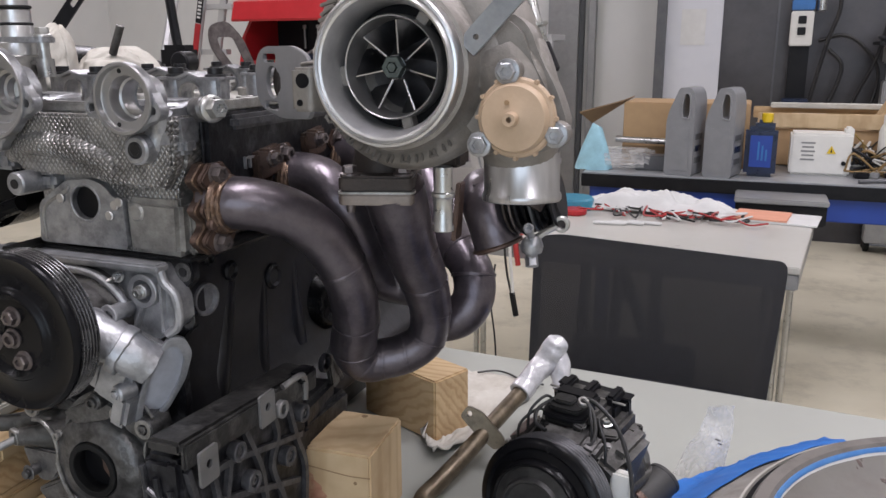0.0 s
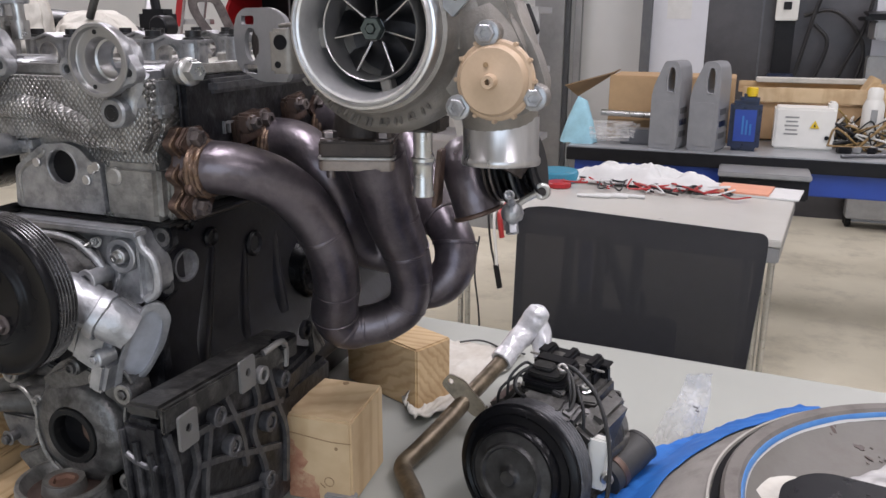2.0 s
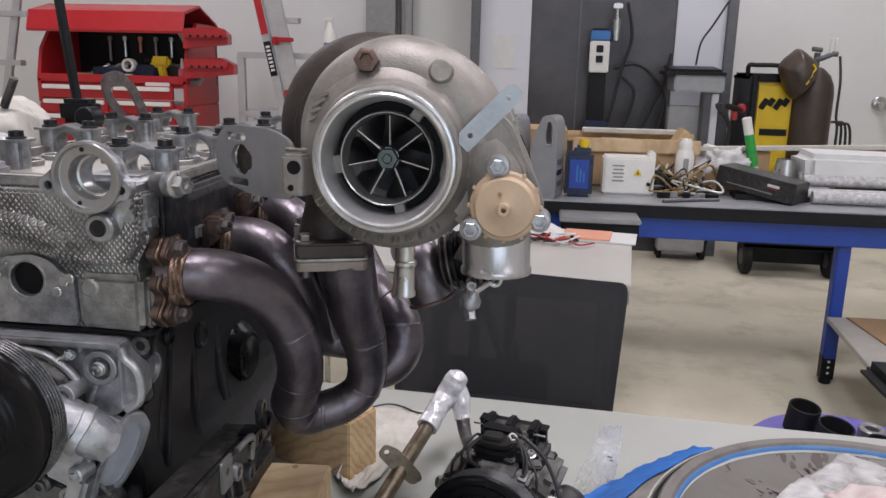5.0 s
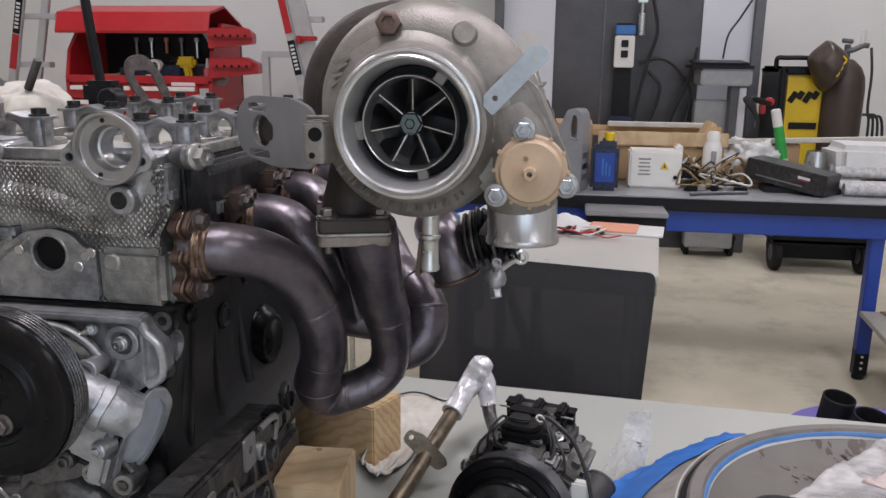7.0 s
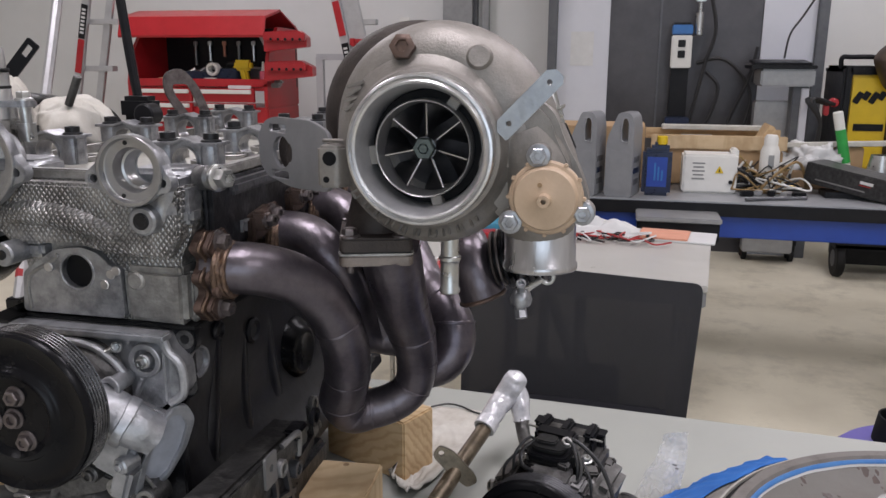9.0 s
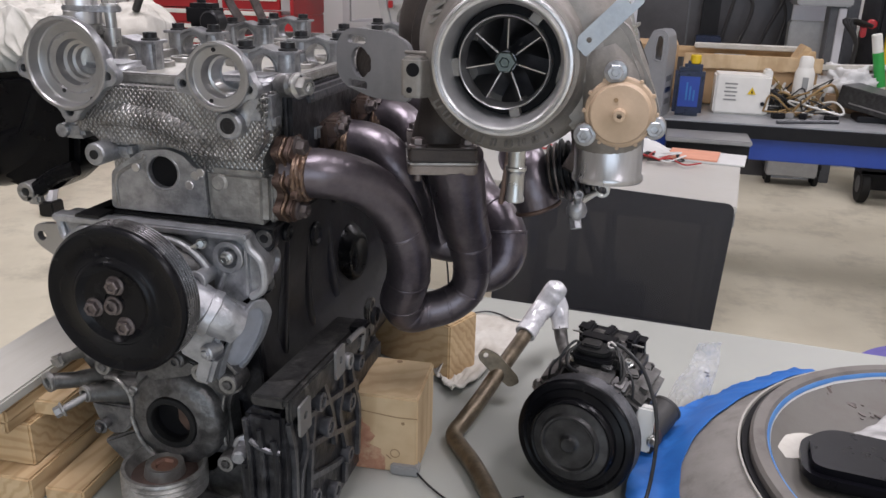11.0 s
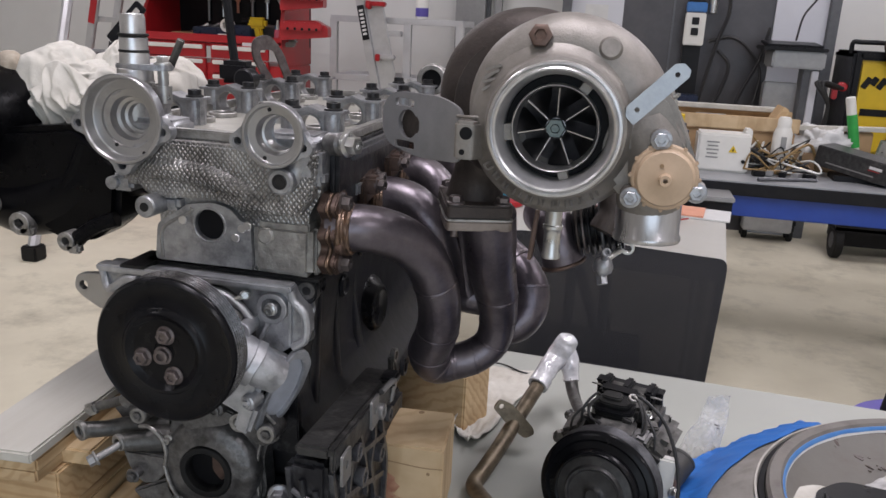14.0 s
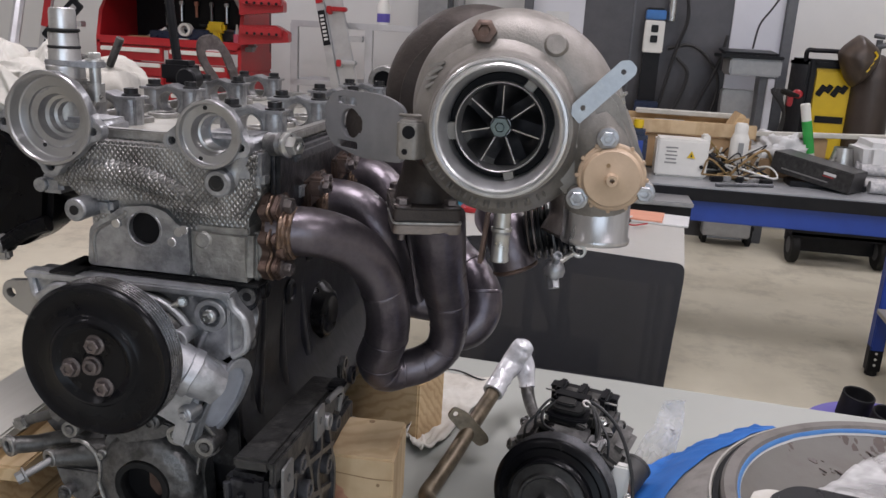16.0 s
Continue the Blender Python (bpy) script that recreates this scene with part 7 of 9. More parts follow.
def scroll(cx, cz, y, spec, seg=20, n=56):
    """A volute: spec lists (angle, outer radius, minor radius) turning clockwise; lies in the xz plane about y."""
    bm = bmesh.new()
    loops = []
    for i in range(n + 1):
        t = i / n * (len(spec) - 1)
        j = min(int(t), len(spec) - 2)
        f = t - j
        a, ro, rm = (spec[j][q] * (1 - f) + spec[j + 1][q] * f for q in range(3))
        ca, sa = math.cos(radians(a)), math.sin(radians(a))
        loops.append([bm.verts.new((cx + (ro - rm + rm * math.cos(2 * math.pi * k / seg)) * ca, y + rm * 1.0 * math.sin(2 * math.pi * k / seg), cz + (ro - rm + rm * math.cos(2 * math.pi * k / seg)) * sa)) for k in range(seg)])
    for a, b in zip(loops[:-1], loops[1:]):
        for k in range(seg):
            bm.faces.new((a[k], a[(k + 1) % seg], b[(k + 1) % seg], b[k]))
    bm.faces.new(loops[0][::-1])
    bm.faces.new(loops[-1])
    bmesh.ops.recalc_face_normals(bm, faces=bm.faces)
    return bm


part("turbine_housing", join(scroll(-0.300, 1.214, 0.70, [(300, 0.08, 0.026), (240, 0.085, 0.028), (180, 0.092, 0.031), (120, 0.096, 0.033), (60, 0.097, 0.035), (0, 0.094, 0.035), (-60, 0.09, 0.03)], 22),
                             lathe([(0.035, 0.0), (0.07, 0.0), (0.075, 0.01), (0.075, 0.05), (0.05, 0.065), (0.04, 0.065)], (-0.300, 0.668, 1.214), (0, 1, 0), 40)), M_TURBINE, turbo, "dark brown cast turbine housing")
part("bearing_housing", lathe([(0.055, 0), (0.045, 0.012), (0.04, 0.05), (0.06, 0.07), (0, 0.07)], (-0.275, 0.612, 1.21), (-0.25, 1, 0.03), 36), M_TURBINE, turbo)
cover = part("compressor_cover", join(
    scroll(TX, TZ, 0.596, [(296, 0.0665, 0.019), (270, 0.0735, 0.0225), (225, 0.0775, 0.025), (180, 0.0835, 0.028), (135, 0.092, 0.030), (90, 0.0975, 0.0325), (60, 0.0985, 0.034), (30, 0.1000, 0.0355), (5, 0.104, 0.0365), (-12, 0.108, 0.037)], 48, 180),
    lathe([(0.056, 0.048), (0.0605, 0.046), (0.062, 0.040), (0.064, 0.033), (0.071, 0.028), (0.079, 0.018), (0.078, 0.0), (0.05, -0.012)], (TX, 0.592, TZ), OUT, 72)), M_TURBO, turbo, "sand-cast aluminium compressor cover", 50)
part("inlet_ring", lathe([(0.0575, -0.004), (0.0575, 0.008), (0.0567, 0.0100), (0.0550, 0.0106), (0.0541, 0.0090), (0.0533, 0.0098), (0.0516, 0.0112), (0.0500, 0.0102)], (TX, 0.5425, TZ), OUT, 96), M_BRIGHT, turbo, "bright machined inlet ring", 20)
part("inlet_bore", lathe([(0.0500, 0.0102), (0.0490, 0.0080), (0.0468, 0.0005), (0.0457, -0.006), (0.0452, -0.014), (0.0450, -0.026)], (TX, 0.5425, TZ), OUT, 96), M_BOREWALL, turbo, "tapered bare aluminium inlet bore")
# slot floor is coloured near-black for the shade between bore and shroud
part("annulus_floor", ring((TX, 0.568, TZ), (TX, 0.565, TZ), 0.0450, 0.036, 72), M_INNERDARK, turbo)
shroud = part("shroud_ring", lathe([(0.0380, -0.012), (0.0380, 0.004), (0.0373, 0.0052), (0.0364, 0.0045), (0.0350, -0.006), (0.0344, -0.014), (0.040, -0.04), (0.05, -0.05)], (TX, 0.551, TZ), OUT, 96), M_MACHINED, turbo)
for a, wide in ((57, 0.009), (189, 0.0145), (283, 0.0085)):
    part("web", place(box(0, 0, 0, 0.0095, 0.011, wide, 0.0008), Matrix.Translation((TX + 0.0417 * math.cos(radians(a)), 0.559, TZ + 0.0417 * math.sin(radians(a)))) @ Matrix.Rotation(-radians(a), 4, "Y")), M_TURBO, shroud)
wheel = part("compressor_wheel", lathe([(0.05, -0.024), (0.036, -0.020), (0.022, -0.014), (0.0135, -0.004), (0.0096, 0.006), (0.0088, 0.010), (0.0, 0.010)], (TX, 0.564, TZ), OUT, 48), M_BLADE, turbo, "milled aluminium compressor wheel")


def blade(a0, r0, r1, y0, depth, twist):
    def f(u, v):
        r = r0 + (r1 - r0) * u + 0.008 * v * v * u
        a = radians(a0 + twist * v * (0.55 + 0.45 * u))
        return (TX + r * math.cos(a), y0 + depth * v + 0.004 * (1 - u) * (1 - v), TZ + r * math.sin(a))
    return thicken(sheet(8, 8, f), 0.0009)


for k in range(7):
    a = radians(89 + k * 360 / 7)
    vane = part("blade", blade(89 + k * 360 / 7, 0.0085, 0.0342, 0.5565, 0.024, -40), M_BLADE, wheel, "", 60)
    # bright thin tube added as the glint on each leading edge
    part("blade_edge_glint", tube([(TX + r * math.cos(a), 0.5562 + 0.004 * (1 - (r - 0.0085) / 0.0257), TZ + r * math.sin(a)) for r in (0.0085, 0.02, 0.0340)], 0.0006, 6), M_BRIGHT, vane)
part("wheel_nut", join(lathe([(0.0, 0), (0.0092, 0), (0.0092, 0.005), (0.0082, 0.0065), (0.0045, 0.0065), (0.004, 0.003), (0, 0.003)], (TX, 0.555, TZ), OUT, 6), cyl((TX, 0.552, TZ), (TX, 0.5475, TZ), 0.0032, seg=12)), material("nut_steel", (0.13, 0.155, 0.15), (0.08, 0.10, 0.097), 0.35, 0.8, 60), wheel, "dark hexagon wheel nut")
lug = part("lug", plate(rounded([(-0.346, 0.553), (-0.328, 0.553), (-0.320, 0.566), (-0.305, 0.578), (-0.300, 0.60), (-0.340, 0.60), (-0.347, 0.585)], 0.004), 0.034, m=Matrix.Translation((0, 0, 1.1735)), bevel=0.0025), M_TURBO, cover)
part("lug_hole", slot_hole(-0.335, 0.5528, 1.1975, 0.0058), M_INNERDARK, lug)
part("lug_hole", slot_hole(-0.338, 0.5528, 1.1805, 0.0026), M_INNERDARK, lug)
part("mould_line", tube([(-0.348, 0.575, 1.2095), (-0.335, 0.566, 1.2105), (-0.318, 0.5645, 1.2115)], 0.0016, 8), M_TURBO, cover)
part("port_plug", bolt((-0.2765, 0.566, 1.2835), (0.0, -0.95, 0.3), 0.0105, 0.006, flange=False), M_FLANGE, cover, "brown hexagon port plug")
part("pad", cyl((-0.2175, 0.574, 1.274), (-0.2165, 0.563, 1.2775), 0.0115, 0.010, edge=0.002), M_TURBO, cover)
for k in range(10):
    a = 214 + 10.0 * k
    tall = 0.0125 if k in (0, 4) else 0.009
    base = Matrix.Translation((TX + 0.0685 * math.cos(radians(a)), 0.5605, TZ + 0.0685 * math.sin(radians(a)))) @ Matrix.Rotation(-radians(a + 90), 4, "Y") @ pose(0, 0, 0, -35)
    for bit in ((-0.0028, 0, 0.0018, tall), (0.0028 - 0.001 * (k % 3), 0, 0.0018, tall * (0.7 + 0.15 * (k % 3))), (0, tall * 0.4 * (1 if k % 2 else -1), 0.006, 0.0018)):
        part("raised_mark", place(box(bit[0], 0, bit[1], bit[2], 0.004, bit[3], 0.0006), base), M_TURBO, cover)
for k in range(4):
    part("raised_mark", place(box(0, 0, 0, 0.015, 0.004, 0.0026, 0.0006), pose(-0.3185 + 0.001 * k, 0.5642, 1.239 + 0.0055 * k, 0, -30 + 14 * (k % 2), 0)), M_TURBO, cover)
# bracket plate with slots
bm_ = Matrix(((-0.826, 0, -0.565, -0.342), (0.565, 0, -0.826, 0.583), (0, 1, 0, 1.193), (0, 0, 0, 1)))
hole = [(0.0765 + 0.0142 * math.cos(radians(a)), 0.0142 * math.sin(radians(a))) for a in range(215, 506, 12)] + [(0.0625, 0.0082), (0.0595, 0.0040), (0.0595, -0.0040), (0.0625, -0.0082)]
part("slotted_bracket", plate(rounded([(0.0, -0.028), (0.06, -0.031), (0.104, -0.024), (0.116, -0.012), (0.116, 0.014), (0.106, 0.026), (0.09, 0.031), (0.03, 0.031), (0.0, 0.022)], 0.012, 5), 0.004, [hole, rounded([(0.068, 0.017), (0.096, 0.017), (0.096, 0.0245), (0.068, 0.0245)], 0.0036), rounded([(0.066, -0.0245), (0.096, -0.0245), (0.096, -0.017), (0.066, -0.017)], 0.0036)], bm_, 0.0005), material("cool_grey_bracket", (0.275, 0.272, 0.28), (0.23, 0.227, 0.235), 0.45, 0.6, 40, 0.08, 200, spots=(0.15, 0.148, 0.15), spot_scale=14, spot_amount=0.3), turbo, "flat grey steel bracket with slots")
part("pivot_disc", place(cyl((0.0765, 0.0, -0.0035), (0.0765, 0.0, -0.0075), 0.0175, edge=0.001), bm_), M_TURBINE, turbo, "dull dark disc behind the bracket hole")
# actuator arm
am = Matrix.Translation((-0.1765, 0.548, 1.243)) @ Matrix.Rotation(radians(-46), 4, "Y")
part("actuator_arm", place(plate(rounded([(-0.030, -0.0078), (0.028, -0.0078), (0.0325, -0.0045), (0.0325, 0.003), (0.027, 0.0078), (-0.024, 0.0078), (-0.030, 0.002)], 0.0015), 0.004, [circle(-0.0195, 0, 0.0022, 12), circle(0.0225, 0, 0.0022, 12)], front(0.0), 0.0006), am), material("blue_zinc_plate", (0.37, 0.385, 0.40), (0.27, 0.28, 0.295), 0.36, 0.85, 45, 0.1, 200, spots=(0.5, 0.51, 0.52), spot_scale=25, spot_amount=0.4), turbo, "blue-tinged zinc arm plate")
web = [(-0.222, 1.19), (-0.214, 1.225), (-0.198, 1.232), (-0.172, 1.247), (-0.158, 1.236), (-0.150, 1.215), (-0.137, 1.192), (-0.128, 1.166), (-0.142, 1.148), (-0.19, 1.146), (-0.206, 1.16)]
part("arm_web", plate(rounded(web, 0.010, 5), 0.030, m=front(0.592), bevel=0.005), M_TURBO, turbo, "", 60)
# outlet elbow with the tan valve cap
part("outlet_body", tube([(-0.180, 0.588, 1.215), (-0.170, 0.582, 1.19), (-0.170, 0.586, 1.165), (-0.1700, 0.594, 1.138)], (0.030, 0.031, 0.031, 0.0285), 28, 6), M_TURBO, turbo)
part("outlet_tube", lathe([(0.0292, 0), (0.0292, 0.030), (0.0306, 0.032), (0.0306, 0.0355), (0.0296, 0.037), (0.0275, 0.037), (0.027, 0.0)], (-0.1695, 0.594, 1.1440), (0.03, -0.06, -1), 48), M_BRUSHED, turbo, "brushed outlet spigot")
cap = part("valve_cap", lathe([(0.0282, 0), (0.0282, 0.0045), (0.027, 0.006), (0.0248, 0.0065), (0.024, 0.0115), (0.0225, 0.0135), (0.009, 0.0145), (0.0055, 0.016), (0.0045, 0.023), (0.002, 0.023), (0.0018, 0.016), (0, 0.016)], (-0.1612, 0.552, 1.1738), OUT, 60), M_TAN, turbo, "tan moulded plastic valve cap")
for a in range(0, 360, 30):
    part("cap_rib", place(box(0.0285, 0, 0, 0.003, 0.006, 0.003, 0.0006), Matrix.Translation((-0.1612, 0.5485, 1.1738)) @ Matrix.Rotation(-radians(a), 4, "Y")), M_TAN, cap)
for bx, by, bz in ((-0.1675, 0.5505, 1.2055), (-0.1875, 0.5495, 1.1545), (-0.1335, 0.5545, 1.1625)):
    part("cap_lug", cyl((bx, by + 0.010, bz), (bx, by - 0.0045, bz), 0.0092, edge=0.001), M_TURBO, cap)
    part("cap_bolt", bolt((bx, by - 0.0045, bz), OUT, 0.0068, 0.0058), M_CASTCLEAN, cap, "zinc flange bolt")
part("cap_dimple", cyl((-0.165, 0.5385, 1.185), (-0.165, 0.5365, 1.185), 0.0018, seg=10), M_CARDDARK, cap)
part("hose_fitting", join(tube([(-0.168, 0.602, 1.255), (-0.163, 0.6, 1.240), (-0.157, 0.6, 1.222)], 0.0055, 12), bolt((-0.163, 0.6, 1.238), (0.3, 0, -1), 0.0075, 0.010)), M_STEEL, turbo)
part("fitting_cap", cyl((-0.158, 0.6, 1.225), (-0.148, 0.6, 1.203), 0.0062, edge=0.002), M_BLACKPLASTIC, turbo)
# discharge elbow, actuator and small fittings beneath
elbow = part("discharge_elbow", tube([(-0.286, 0.860, 1.060), (-0.279, 0.832, 1.066), (-0.269, 0.808, 1.059), (-0.2585, 0.80, 1.038), (-0.2515, 0.80, 1.0165)], (0.0265, 0.0265, 0.0260, 0.0255, 0.0258), 32, 8), M_EXHAUST, turbo, "glossy dark discharge elbow", 60)
part("elbow_rim", ring((-0.2525, 0.80, 1.0185), (-0.2508, 0.80, 1.0138), 0.0278, 0.0235, 40, 0.0015), M_FLANGE, elbow)
part("heat_plate", rough_up(box(-0.2885, 0.778, 1.055, 0.005, 0.018, 0.062, 0.001, (0, 4, 0), 3), 0.002, 90), M_FLANGE, elbow, "browned plate beside the elbow")
act_axis = Vector((0.97, 0.0, 0.22))
act_at = Vector((-0.240, 0.802, 1.060))
act = part("actuator", cyl(act_at - act_axis * 0.004, act_at + act_axis * 0.056, 0.024, edge=0.004), M_BLACKPLASTIC, turbo, "black finned actuator")
for k in range(8):
    fin_r, fin_at = 0.0325 + 0.0015 * (k % 3) - 0.002 * (k < 2), act_at + act_axis * (0.0005 + 0.0072 * k)
    part("fin", ring(fin_at, fin_at + act_axis * 0.0030, fin_r, 0.012, 40, 0.0006), (M_TURBINE, M_RUSTYBOLT, M_BLACKPLASTIC, M_BLACKGLOSS, M_DARKSTEEL, M_BLACKPLASTIC, M_BLACKGLOSS, M_BLACKPLASTIC)[k], act)
part("drain_nipple", lathe([(0.0085, 0), (0.0085, 0.022), (0.0105, 0.023), (0.0105, 0.026), (0.0095, 0.027), (0.0088, 0.030), (0.0088, 0.052), (0.0098, 0.054), (0.0098, 0.057), (0.0085, 0.058), (0, 0.056)], (-0.2585, 0.656, 1.120), (0.0, 0, -1), 28), M_STEEL, turbo, "bright oil drain nipple")
part("oil_flange", box(-0.266, 0.684, 1.125, 0.035, 0.03, 0.016, 0.003), M_TURBINE, turbo)
part("check_valve", join(lathe([(0, 0), (0.006, 0.001), (0.0065, 0.006), (0.0105, 0.008), (0.0118, 0.014), (0.0095, 0.021), (0.005, 0.025), (0, 0.025)], (-0.205, 0.764, 1.014), (0.05, -0.1, 1), 24), cyl((-0.2045, 0.762, 1.036), (-0.202, 0.742, 1.050), 0.0042, 0.0036), ring((-0.2023, 0.744, 1.0487), (-0.2018, 0.7385, 1.0515), 0.0052, 0.0026, 20), cyl((-0.205, 0.764, 1.016), (-0.203, 0.760, 1.007), 0.0068, seg=6)), M_CASTCLEAN, turbo, "dull silver little check valve")
part("actuator_rod", join(tube([(-0.203, 0.762, 1.034), (-0.195, 0.772, 1.040), (-0.186, 0.780, 1.045)], 0.0036, 8), ring((-0.179, 0.785, 1.048), (-0.179, 0.779, 1.048), 0.0085, 0.0045, 24)), M_STEEL, turbo)
part("rear_pipe", tube([(-0.27, 0.76, 1.20), (-0.22, 0.77, 1.16), (-0.20, 0.77, 1.10), (-0.21, 0.76, 1.07)], 0.016, 14), M_TURBINE, turbo)

# ---------- intake manifold on the far side, with rags ----------
intake = thing("intake_manifold", (-0.88, 0.85, 1.03), "glossy black intake manifold bolted to the engine's side", "intake manifold")
for k in range(4):
    y0 = 0.68 + 0.115 * k
    part("runner", tube([(-0.735, y0, 1.115), (-0.78, y0 - 0.005, 1.105), (-0.83, y0 - 0.01, 1.075), (-0.885, y0 - 0.01, 1.058), (-0.94, y0, 1.075), (-0.975, y0, 1.12), (-0.97, y0, 1.165)], (0.034, 0.035, 0.037, 0.039, 0.04, 0.04, 0.04), 22, 6), M_BLACKGLOSS, intake, "curved black runner")
part("plenum", rough_up(tube([(-0.945, 0.60, 1.145), (-0.95, 0.75, 1.155), (-0.955, 0.95, 1.155), (-0.955, 1.12, 1.15)], (0.05, 0.075, 0.075, 0.05), 28, 6), 0.006, 14), M_BLACKGLOSS, intake, "black plenum")
part("web", rough_up(box(-0.80, 0.69, 1.13, 0.12, 0.06, 0.08, 0.028, seg=5), 0.006, 25), M_BLACKGLOSS, intake, "", 70)
part("port_rail", box(-0.77, 0.87, 1.13, 0.05, 0.4, 0.07, 0.02, seg=4), M_BLACKGLOSS, intake)
part("front_rib", join(tube([(-0.872, 0.637, 1.045), (-0.845, 0.64, 1.062), (-0.815, 0.642, 1.09), (-0.79, 0.645, 1.14)], 0.007, 10), tube([(-0.80, 0.63, 1.03), (-0.775, 0.635, 1.048), (-0.75, 0.64, 1.058)], 0.009, 10)), M_BLACKGLOSS, intake)
for bx, by, bz, r in ((-0.868, 0.630, 1.044, 0.0135), (-0.906, 0.612, 1.064, 0.012), (-0.806, 0.627, 1.030, 0.011)):
    part("bolt_lug", join(ring((bx, by + 0.02, bz), (bx, by - 0.006, bz), r, r * 0.45, 28), box(bx + 0.008, by, bz - 0.008, 0.018, 0.012, 0.012, 0.003)), M_CAST, intake, "bare metal bolt lug")
low_mass = rounded([(-0.915, 1.08), (-0.895, 1.045), (-0.86, 1.032), (-0.815, 1.022), (-0.785, 1.028), (-0.752, 1.052), (-0.742, 1.12), (-0.80, 1.16), (-0.915, 1.15)], 0.012)
part("lower_web", rough_up(plate(low_mass, 0.06, m=front(0.70), bevel=0.008), 0.003, 30), M_BLACKGLOSS, intake, "", 60)
part("throttle_flange", join(box(-0.965, 0.62, 1.22, 0.07, 0.10, 0.09, 0.012), cyl((-0.985, 0.6, 1.245), (-0.965, 0.6, 1.275), 0.012)), M_BLACKGLOSS, intake)
part("pipe_stub", cyl((-0.806, 0.86, 1.215), (-0.788, 0.86, 1.252), 0.0052, edge=0.001), M_ACBODY, intake)
part("strap_bracket", place(plate(rounded([(-0.03, -0.009), (0.035, -0.009), (0.035, 0.009), (-0.03, 0.009)], 0.003), 0.003, [rounded([(0.012, -0.004), (0.028, -0.004), (0.028, 0.004), (0.012, 0.004)], 0.002)], front(0)), pose(-0.860, 0.845, 1.268, 0, -48, 10)), M_BLACKPLASTIC, intake)
part("strap_leg", tube([(-0.880, 0.845, 1.245), (-0.893, 0.85, 1.20)], 0.006, 8, 2), M_BLACKPLASTIC, intake)


def drape(cx, cy, cz, rx, ry, rz, amount, seed, n=44):
    """A crumpled cloth heap: a dome with folds at two scales."""
    def f(u, v):
        a, r = 2 * math.pi * u, 1 - v
        d = Vector((math.cos(a) * r, math.sin(a) * r, math.sqrt(max(0, 1 - r * r))))
        bend = d + 0.35 * noise.noise_vector(d * 1.7 + Vector((seed, 0, 0)))
        turn = Vector((math.cos(seed), math.sin(seed), 0.6))
        phase = 4.0 * bend.dot(turn) + 2.6 * noise.noise(bend * 1.3 + Vector((0, seed, 0)))
        ridge = 0.35 - abs(noise.noise(bend * 2.1 + Vector((seed, 3, 0))))
        fine = 0.3 - abs(noise.noise(Vector((bend.x * 5, bend.y * 5, bend.z * 2.6)) + Vector((seed, 0, 5))))
        fold = 0.9 * noise.noise(bend * 1.1 + Vector((seed, 0, 0))) + 0.62 * ridge + 0.15 * fine + 0.06 * math.sin(2.7 * phase)
        edge = 1 + amount * fold * (0.6 + 0.8 * r)
        drop = -0.5 * max(0, r - 0.8) * (1 + 1.5 * noise.noise(Vector((math.cos(a) * 2, math.sin(a) * 2, seed))))
        return (cx + d.x * rx * edge, cy + d.y * ry * edge, cz + (d.z * edge + drop * 2) * rz)
    return thicken(sheet(n, n // 2, f), 0.002)


ragA = thing("white_rags", (-0.86, 0.78, 1.19), "crumpled white cotton rags draped over the intake manifold", "rags")
def hanging(u, v):
    """The lower cloth: gathered at the top and hanging to an uneven, pointed hem."""
    x = -0.893 + 0.088 * u + 0.010 * v * (0.5 - u)
    hem = (1.150 - 0.004 * abs(u - 0.27) / 0.27 if u > 0.27 else 1.168 - 0.08 * u) + 0.030 * max(0, u - 0.27) + 0.008 * noise.noise(Vector((u * 9, 0, 2)))
    top = 1.196 + 0.026 * math.sin(math.pi * min(1, u * 1.15)) + 0.012 * u
    z = top + (hem - top) * v
    pleat = 1.3 * (0.35 - abs(noise.noise(Vector((u * 3.6 - 1.8 * v, v * 1.8, 3))))) + 0.22 * (0.3 - abs(noise.noise(Vector((u * 9 - 4 * v, v * 4, 8)))))
    y = 0.722 - 0.034 * math.sin(math.pi * (0.12 + 0.6 * v)) - 0.020 * pleat - 0.010 * math.sin(math.pi * u)
    return (x, y, z)


part("rag", drape(-0.885, 0.745, 1.188, 0.055, 0.055, 0.056, 0.22, 3, 120), M_CLOTH, ragA, "", 180)
part("rag", drape(-0.845, 0.750, 1.180, 0.045, 0.050, 0.046, 0.26, 9, 120), M_CLOTH, ragA, "", 180)
part("hanging_rag", thicken(sheet(60, 48, hanging), 0.0016), M_CLOTH, ragA, "", 180)
part("rag", drape(-0.832, 0.785, 1.200, 0.026, 0.035, 0.052, 0.22, 22, 100), M_CLOTH, ragA, "", 180)
part("rag", drape(-0.835, 0.90, 1.17, 0.050, 0.085, 0.055, 0.24, 14, 120), M_CLOTH, ragA, "", 180)
part("rag_end", rough_up(tube([(-0.955, 0.71, 1.211), (-0.935, 0.71, 1.217), (-0.915, 0.715, 1.207), (-0.897, 0.72, 1.190)], (0.012, 0.017, 0.018, 0.016), 24, 8), 0.006, 55), material("grubby_rag", (0.42, 0.37, 0.30), (0.27, 0.225, 0.17), 0.9, 0, 60, 0.3, 300), ragA, "grubby knotted rag end", 180)
part("rag_bed", box(-0.87, 0.80, 1.165, 0.12, 0.16, 0.03, 0.012, seg=3), M_CLOTH, ragA)
